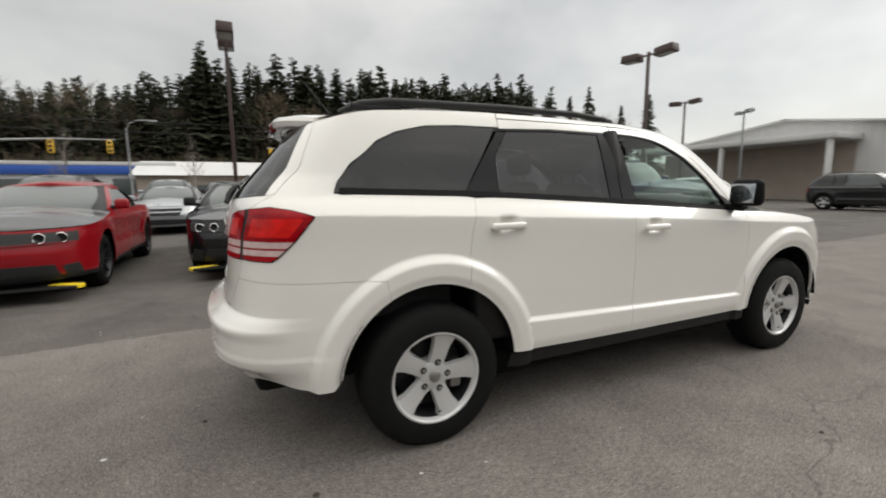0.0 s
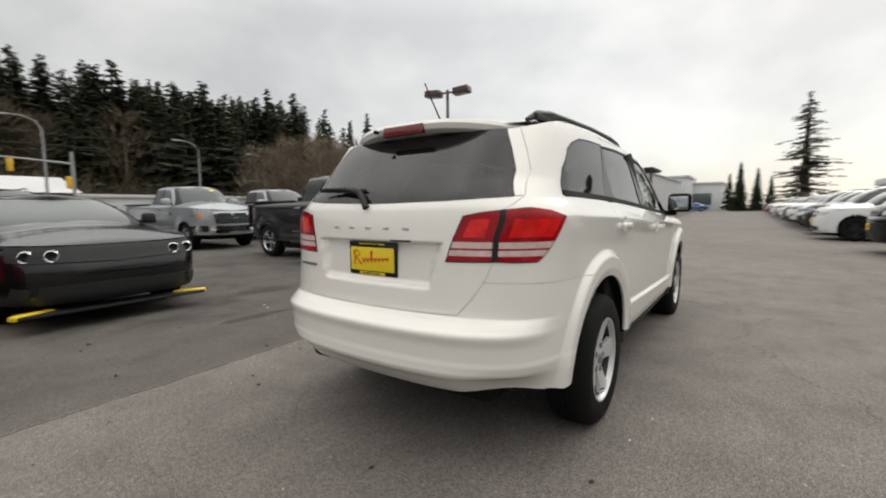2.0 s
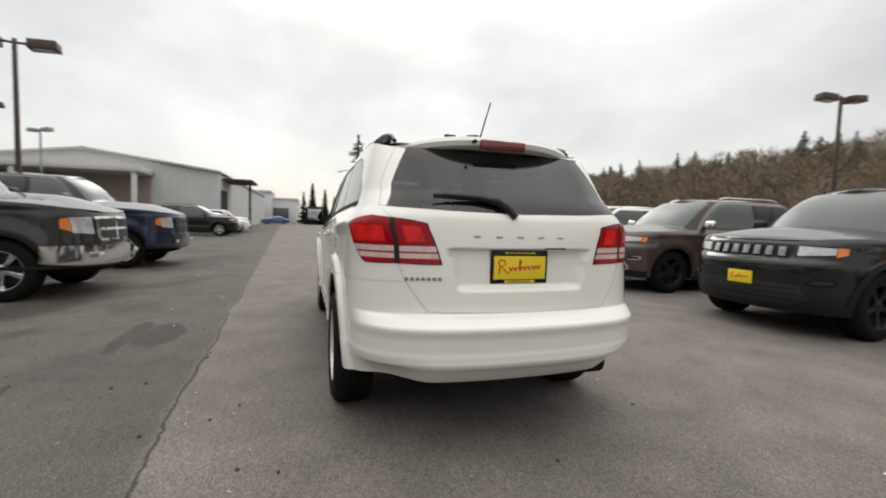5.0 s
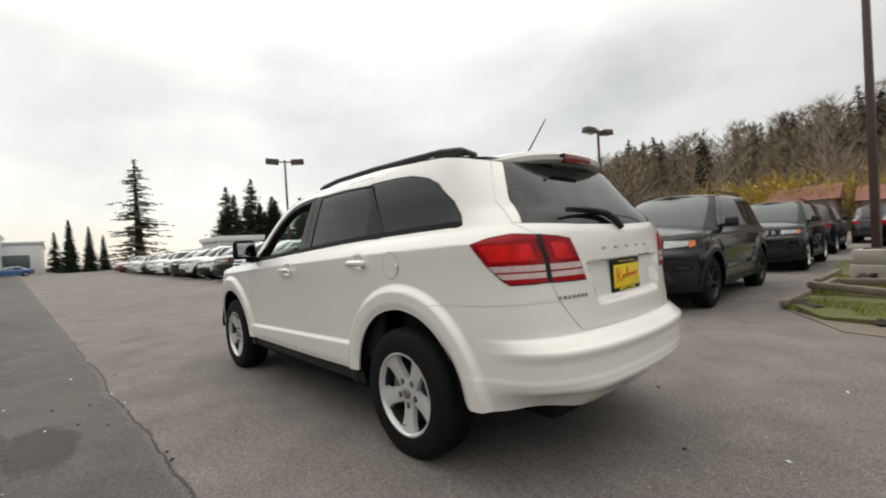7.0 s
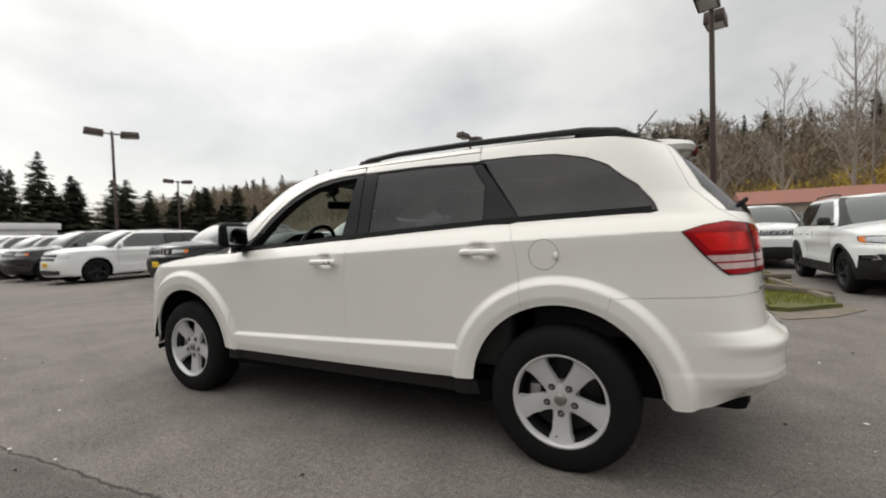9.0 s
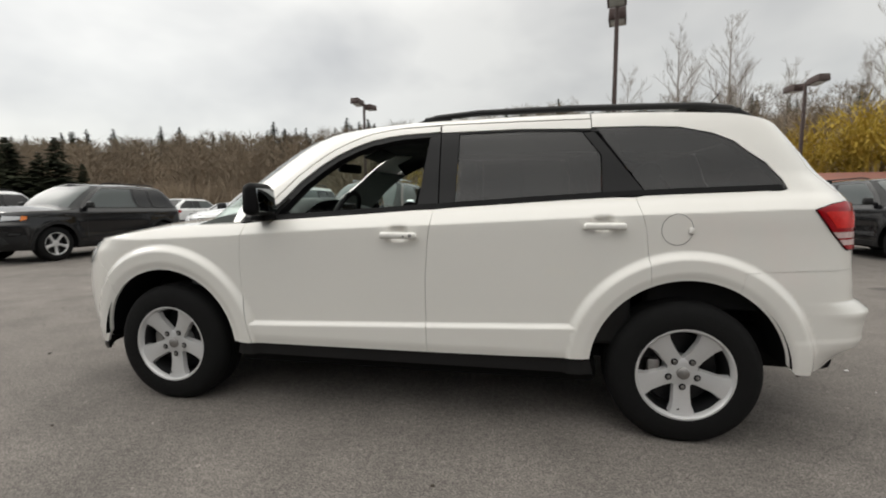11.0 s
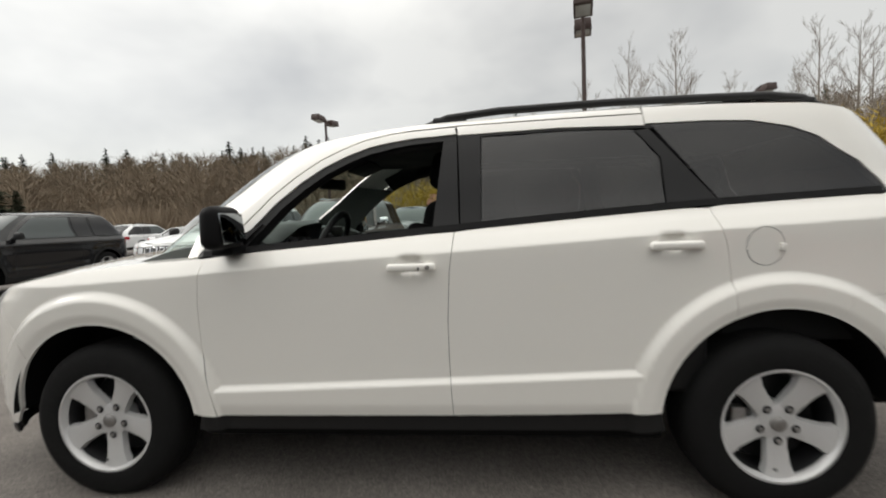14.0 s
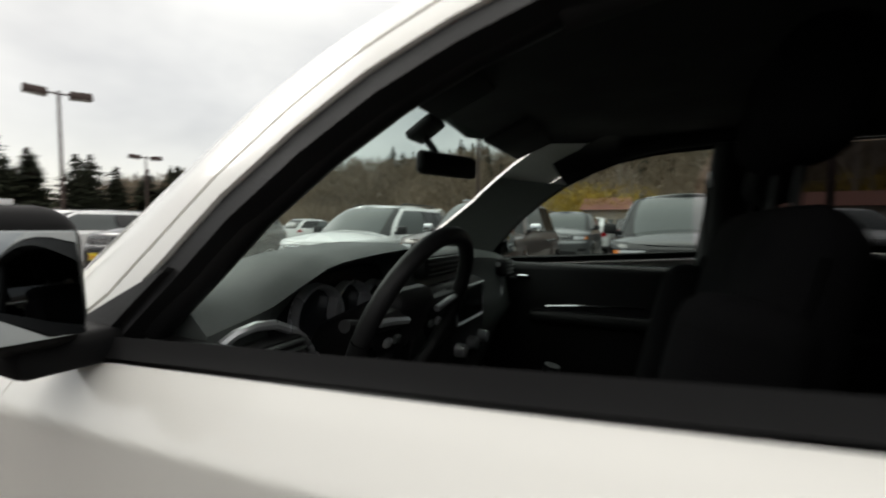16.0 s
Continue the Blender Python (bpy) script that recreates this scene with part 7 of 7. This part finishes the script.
        part("bonnet_scoop", rbox((k["xf"] - 0.95, 0, nose + 0.14), (0.28, 0.42, 0.05), 0.02, taper=(0.6, 0.9)), CABIN if not bonnet else PAINT[bonnet], car)
        part("scoop_mouth", rbox((k["xf"] - 0.85, 0, nose + 0.135), (0.10, 0.34, 0.035), 0.01), CABIN, car)
    elif k["face"] == "truck":
        grille = on_front([(0, nose - 0.40), (0.50, nose - 0.40), (0.55, nose - 0.06), (0, nose - 0.05)], CHROME if color in ("charcoal", "silver") else BLACK_GLOSS, "grille", 0.014)
        for y0, y1 in ((0.035, 0.44),):
            for z0, z1 in ((nose - 0.365, nose - 0.25), (nose - 0.21, nose - 0.09)):
                on_front([(y0, z0), (y1, z0), (y1 + 0.03, z1), (y0, z1)], CABIN, "grille_opening", 0.018, grille, both=True)
        on_front([(0.58, nose - 0.30), (wt * 0.82, nose - 0.28), (wt * 0.84, nose - 0.08), (0.60, nose - 0.07)], HEADLAMP, "headlight", 0.01, both=True)
        on_front([(wt * 0.825, nose - 0.27), (wt * 0.90, nose - 0.22), (wt * 0.90, nose - 0.10), (wt * 0.845, nose - 0.085)], AMBER, "marker_lamp", 0.01, both=True)
        bump = panel(low, low.poly([("f", 0, 0.44), ("f", wt * 0.8, 0.46), (k["xf"] - 0.5, 0.50), (k["xf"] - 0.5, 0.72), ("f", wt * 0.8, 0.72), ("f", 0, 0.70)]), 0.06, 0.05, 0.05, 0.0, 0.04)
        bumper = part("front_bumper", bump.both(), CHROME if color in ("charcoal", "silver") else p, car)
        for s in (1, -1):
            part("fog_lamp", rbox((k["xf"] + 0.035, s * 0.62, 0.58), (0.03, 0.16, 0.08), 0.015), HEADLAMP, bumper)
        for s in (1, -1):
            part("side_step", tube([(1.0, s * (wt - 0.05), 0.40), (-0.9, s * (wt - 0.05), 0.40)], 0.045, 8), BLACK_TRIM, car)
            q = low.at(low.ux(0.2, 0.66), 0.66)
            part("door_moulding", rbox((0.10, s * (q.y + 0.008), 0.66), (1.9, 0.016, 0.022), 0.004), CHROME if color != "navy" else p, car)
            for i in range(4):
                q = low.at(low.ux(1.02 - 0.11 * i, nose - 0.10), nose - 0.10)
                part("badge_bar", rbox((q.x, s * (q.y + 0.004), nose - 0.10), (0.085 if i < 3 else 0.14, 0.008, 0.045 if i < 3 else 0.022), 0.003), CHROME, car)
    if sign:
        x = fx_at(0, 0.63)
        zp = 0.62 if kind != "pickup" else 0.58
        x = fx_at(0.0, zp) + (0.06 if kind == "pickup" else 0.02)
        pl = part("dealer_plate", rbox((x, 0, zp), (0.012, 0.30, 0.15), 0.003), YELLOW, car, "yellow dealer plate with red mark")
        for stroke in script_stroke(0.11, 0.04):
            part("script_mark", tube([(x + 0.007, a_, zp + b_) for a_, b_ in stroke], 0.0045, 4), RED_INK, pl)
    if stickers:
        q, q2 = up.at(up.uy(0.45, zh - 0.02, "f"), zh - 0.02, 0.008), up.at(up.uy(0.28, zh - 0.09, "f"), zh - 0.09, 0.008)
        u0 = up.uy(0.35, zh - 0.03, "f")
        part("price_sticker", panel(up, [(u0 - 0.06, zh - 0.05), (u0 + 0.07, zh - 0.04), (u0 + 0.07, zh + 0.005), (u0 - 0.06, zh)], 0.05, 0.04, 0.008, 0, 0), STICKER, car, "yellow price sticker")
    # tail
    for s in (1, -1):
        zr = belt - 0.16
        g = panel(low, low.poly([("r", wt * 0.60, zr - 0.09), ("r", wt * 0.86, zr - 0.09), (k["xr"] + 0.28, zr), (k["xr"] + 0.24, zr + 0.08), ("r", wt * 0.62, zr + 0.07)]), 0.05, 0.04, 0.005, 0.0, 0.01)
        part("tail_light", g if s > 0 else g.mirrored(), RED_LENS, car)
    # wheels and underside
    rim_mat = {"alloy": ALLOY, "dark": DARK_ALLOY, "chrome": POLISHED}[rim]
    for wx in (-k["ax"], k["ax"]):
        for s in (1, -1):
            make_wheel(car, "wheel", r, 0.25, k["rim"], wx, s * (wt - 0.04), s, rim_mat, 5 if kind != "coupe" else 9, False, (0.055, 0.085) if kind != "coupe" else (0.03, 0.04))
    part("underbody", Geo().join(rbox((0, 0, 0.42), (k["ax"] * 2 - 2 * arch, wt * 1.86, 0.34), 0.03)).join(rbox((0, 0, 0.50), (k["xf"] - k["xr"] - 0.6, wt * 1.25, 0.40), 0.05)), UNDER, car)
    return car


PROTO = {}


def park(kind, color, x, y, turn, name, label, category, **more):
    """Parks a car with the middle of its wheelbase at (x, y); turn is its heading in degrees from +x."""
    key = (kind, color, tuple(sorted(more.items())))
    m = pose(x, y, 0, 0, 0, turn)
    if key in PROTO:
        car = copy_thing(PROTO[key], m)
        car.name = name
        return tagged(car, label, category)
    car = lot_car(kind, color, name, label, category, **more)
    car.matrix_world = m
    PROTO[key] = car
    return car


SUV, TRUCK = "sport_utility", "pickup_truck"
# facing row on the side of the woods: bonnets towards the lane
park("coupe", "red", -4.90, 6.00, -90, "muscle_coupe", "red two-door coupe with black bonnet and yellow guards", "car", rim="dark", bonnet="black")
park("coupe", "black", -2.06, 6.57, -90, "muscle_coupe", "black two-door coupe with bonnet scoop and yellow guards", "car", rim="dark")
park("pickup", "charcoal", 3.42, 6.50, -90, TRUCK, "charcoal crew-cab pickup with chrome wheels and grille", "pickup truck", rim="chrome", stickers=True)
park("pickup", "navy", 7.35, 6.55, -90, TRUCK, "navy crew-cab pickup with alloy wheels", "pickup truck")
park("pickup", "silver", 3.2, 14.0, -90, TRUCK, "silver pickup with chrome bumper and window stickers", "pickup truck", rim="chrome", stickers=True)
# jeeps across the lane
park("suv", "black", -0.45, -6.30, 90, SUV, "black sport utility with mesh grille and yellow plate", "suv", rim="dark", sign=True)
park("suv", "brown", 2.72, -6.66, 90, SUV, "metallic brown sport utility with chrome grille", "suv", rim="dark", sign=True)
park("compact_suv", "white", 5.00, -6.25, 90, SUV, "white compact sport utility with black arches", "suv", rim="dark", sign=True)
park("suv", "black", 10.42, -6.20, 90, SUV, "black sport utility with grey alloy wheels", "suv", sign=True)
park("big_suv", "white", 15.25, -5.75, 90, SUV, "white long sport utility with dark wheels", "suv", rim="dark", sign=True)
for i, (x, k, c) in enumerate(((18.3, "suv", "charcoal"), (21.3, "compact_suv", "white"), (24.2, "suv", "white"), (27.2, "big_suv", "charcoal"), (30.2, "compact_suv", "white"), (33.2, "sedan", "white"), (36.2, "suv", "white"),
                              (39.2, "compact_suv", "grey"), (42.2, "big_suv", "white"), (45.2, "sedan", "silver"), (48.5, "suv", "white"), (52.0, "compact_suv", "white"), (56.0, "sedan", "maroon"), (60.0, "suv", "white"))):
    park(k, c, x, -5.6 + 0.05 * ((i * 7) % 5), 90, SUV if k != "sedan" else "sedan_car", {"white": "white", "charcoal": "charcoal", "grey": "grey", "silver": "silver", "maroon": "maroon"}[c] + (" sedan in the row across the lane" if k == "sedan" else " sport utility in the row across the lane"), "car")
# behind the facing row
park("compact_suv", "white", -5.42, -7.85, 90, SUV, "white compact sport utility beside the island", "suv", rim="dark")
park("suv", "black", -9.0, -8.5, 90, SUV, "black sport utility with dark wheels", "suv", rim="dark")
park("suv", "white", -4.48, -13.3, 90, SUV, "white sport utility facing the island", "suv")
for x, y, k, c, a in ((-0.7, -12.7, "suv", "black", 90), (-0.6, -19.5, "suv", "black", -90), (2.4, -13.5, "suv", "grey", 90), (5.4, -13.2, "sedan", "silver", 90), (2.3, -20.0, "compact_suv", "white", -90), (-3.4, -21.5, "suv", "black", -90),
                      (8.2, -13.4, "compact_suv", "silver", 90), (-6.2, -21.5, "big_suv", "black", -90), (-9.3, -21.2, "sedan", "white", -90), (-12.2, -9.0, "suv", "silver", 90), (-12.0, -21.0, "suv", "grey", -90), (13.0, -20.5, "suv", "maroon", -90),
                      (16.5, -20.5, "sedan", "white", -90), (19.5, -20.8, "compact_suv", "white", -90), (23.0, -20.6, "sedan", "silver", -90), (26.5, -20.4, "suv", "charcoal", -90), (11.2, -13.5, "sedan", "white", 90), (0.8, -28.0, "suv", "black", -90), (-2.2, -28.3, "suv", "charcoal", -90), (3.8, -28.0, "sedan", "grey", -90), (-5.5, -28.0, "compact_suv", "white", -90), (6.8, -28.2, "suv", "black", -90), (-8.5, -28.0, "suv", "grey", -90), (30.5, -20.8, "big_suv", "white", -90)):
    park(k, c, x, y, a, SUV if k != "sedan" else "sedan_car", c + (" sedan farther back on the lot" if k == "sedan" else " sport utility farther back on the lot"), "car")
# by the warehouse
for x, y, k, c in ((24.75, 7.35, "suv", "black"), (28.4, 7.6, "sedan", "silver"), (31.2, 7.4, "sedan", "white"), (34.0, 7.6, "compact_suv", "white"), (20.6, 12.6, "compact_suv", "white"), (17.4, 12.8, "sedan", "white")):
    park(k, c, x, y, -90, SUV if k != "sedan" else "sedan_car", c + (" sedan by the warehouse" if k == "sedan" else " sport utility by the warehouse"), "car")
park("sedan", "blue", 79.0, 6.3, 100, "sedan_car", "light blue sedan far down the lane", "car")
# rows towards the road
for x, y, k, c in ((-4.3, 14.2, "sedan", "silver"), (-1.4, 14.0, "suv", "charcoal"), (0.6, 20.8, "suv", "white"), (-7.3, 14.3, "suv", "grey"), (-10.2, 14.0, "sedan", "white"), (-13.0, 14.4, "suv", "black"), (6.5, 14.2, "pickup", "silver"), (-7.8, 6.9, "sedan", "grey"),
                   (-9.5, 26.0, "suv", "white"), (-6.4, 26.3, "sedan", "maroon"), (-3.2, 26.1, "suv", "black"), (0.2, 26.4, "sedan", "white"), (3.4, 26.0, "suv", "grey"), (6.8, 26.2, "sedan", "silver"), (-2.2, 20.6, "sedan", "black"), (-5.2, 20.9, "suv", "silver"), (-8.3, 20.7, "sedan", "grey"),
                   (10.2, 26.2, "suv", "white"), (13.5, 26.2, "sedan", "silver"), (-13.0, 26.0, "sedan", "white"), (-16.5, 26.0, "suv", "grey"), (9.9, 14.5, "suv", "white")):
    park(k, c, x, y, -90, {"sedan": "sedan_car", "pickup": TRUCK}.get(k, SUV), c + {"sedan": " sedan in the rows towards the road", "pickup": " pickup in the rows towards the road"}.get(k, " sport utility in the rows towards the road"), "car")


# ---- street furniture and litter ----
SIGNAL = material("signal_yellow", (0.75, 0.45, 0.03), 0.5, vary=0.1)


def street_lamp(x, y, h, turn):
    s = thing("street_lamp", pose(x, y, 0, 0, 0, turn), "grey steel street lamp with a curved arm", "street lamp", "street lamps")
    part("pole", tube([(0, 0, 0), (0, 0, h * 0.5), (0, 0, h)], [0.13, 0.10, 0.07], 10), GALV, s)
    part("arm", tube([(0, 0, h - 0.1), (0.3, 0, h + 0.5), (1.0, 0, h + 0.85), (2.0, 0, h + 0.9)], 0.045, 8), GALV, s)
    part("lamp_head", rbox((2.25, 0, h + 0.86), (0.75, 0.30, 0.14), 0.05, 3), GALV, s)
    return s


def signal_mast(x, y, turn):
    s = thing("traffic_signal", pose(x, y, 0, 0, 0, turn), "steel signal mast with yellow signal heads", "traffic signal", "traffic signals")
    part("pole", tube([(0, 0, 0), (0, 0, 6.2)], [0.16, 0.12], 10), GALV, s)
    part("arm", tube([(0, 0, 5.2), (4, 0, 5.5), (8, 0, 5.6)], [0.10, 0.08, 0.05], 8), GALV, s)
    for k, (px, pz) in enumerate(((0.3, 3.6), (3.8, 4.9), (7.6, 5.0))):
        head = part("signal_head", rbox((px, 0, pz), (0.40, 0.32, 1.05), 0.05), SIGNAL, s, "yellow signal head")
        for q in range(3):
            part("signal_lens", lathe([(0.001, 0.0), (0.13, 0.0), (0.14, -0.05)], 14).moved(pose(px, -0.17, pz + 0.33 - q * 0.33, 0, 0, 180)), DARK_OPEN, head)
    return s


street_lamp(-22.5, 44.0, 7.6, 20)
street_lamp(-12.0, 50.0, 7.4, 10)
street_lamp(6.5, 45.0, 7.8, 170)
street_lamp(20.0, 48.0, 7.6, 180)
street_lamp(33.0, 56.0, 8.0, 170)
signal_mast(-19.5, 42.0, 8)
signal_mast(8.5, 46.0, 172)
for y, z, sag in ((47.0, 8.2, 0.5), (47.6, 7.4, 0.6)):
    w = part("overhead_cable", tube([(-70 + 12 * k, y, z + 0.012 * (k - 5) ** 2 - sag) for k in range(13)], 0.035, 5), BLACK_TRIM)
    tagged(w, "black overhead cable along the road", "cable", "overhead cables")
for x in (-70, 74):
    p_ = thing("utility_pole", pose(x, 47.3, 0), "weathered wooden utility pole", "utility pole", "utility poles")
    part("pole", tube([(0, 0, 0), (0, 0, 9.2)], [0.17, 0.12], 10), TIMBER, p_)
    part("crossarm", rbox((0, 0, 8.4), (0.12, 2.2, 0.14), 0.01), TIMBER, p_)
# grit, leaves and paper scraps on the asphalt
rl = random.Random(11)
for nm, lab, mt, n_, size in (("grit", "small dark bits of grit and leaf on the asphalt", material("leaf_litter", (0.035, 0.028, 0.02), 0.9, vary=0.4), 150, (0.006, 0.022)), ("paper_scraps", "tiny pale scraps and chips on the asphalt", material("pale_scrap", (0.6, 0.6, 0.58), 0.8, vary=0.2), 60, (0.005, 0.016))):
    v, f = [], []
    for _ in range(n_):
        x, y = rl.uniform(-6, 6), rl.choice((rl.uniform(1.0, 3.6), rl.uniform(-3.6, 3.6)))
        if abs(x) < 2.4 and abs(y) < 0.9:
            continue
        s_, a = rl.uniform(*size), rl.uniform(0, 6.28)
        j = len(v)
        for q in range(5):
            b_ = a + q * 1.2566
            v.append((x + math.cos(b_) * s_ * rl.uniform(0.6, 1.3), y + math.sin(b_) * s_ * rl.uniform(0.4, 0.9), 0.004))
        v.append((x, y, 0.004 + s_ * 0.5))
        f += [(j + q, j + (q + 1) % 5, j + 5) for q in range(5)]
    tagged(part(nm, Geo().add(v, f), mt), lab, "litter", kind="stuff")
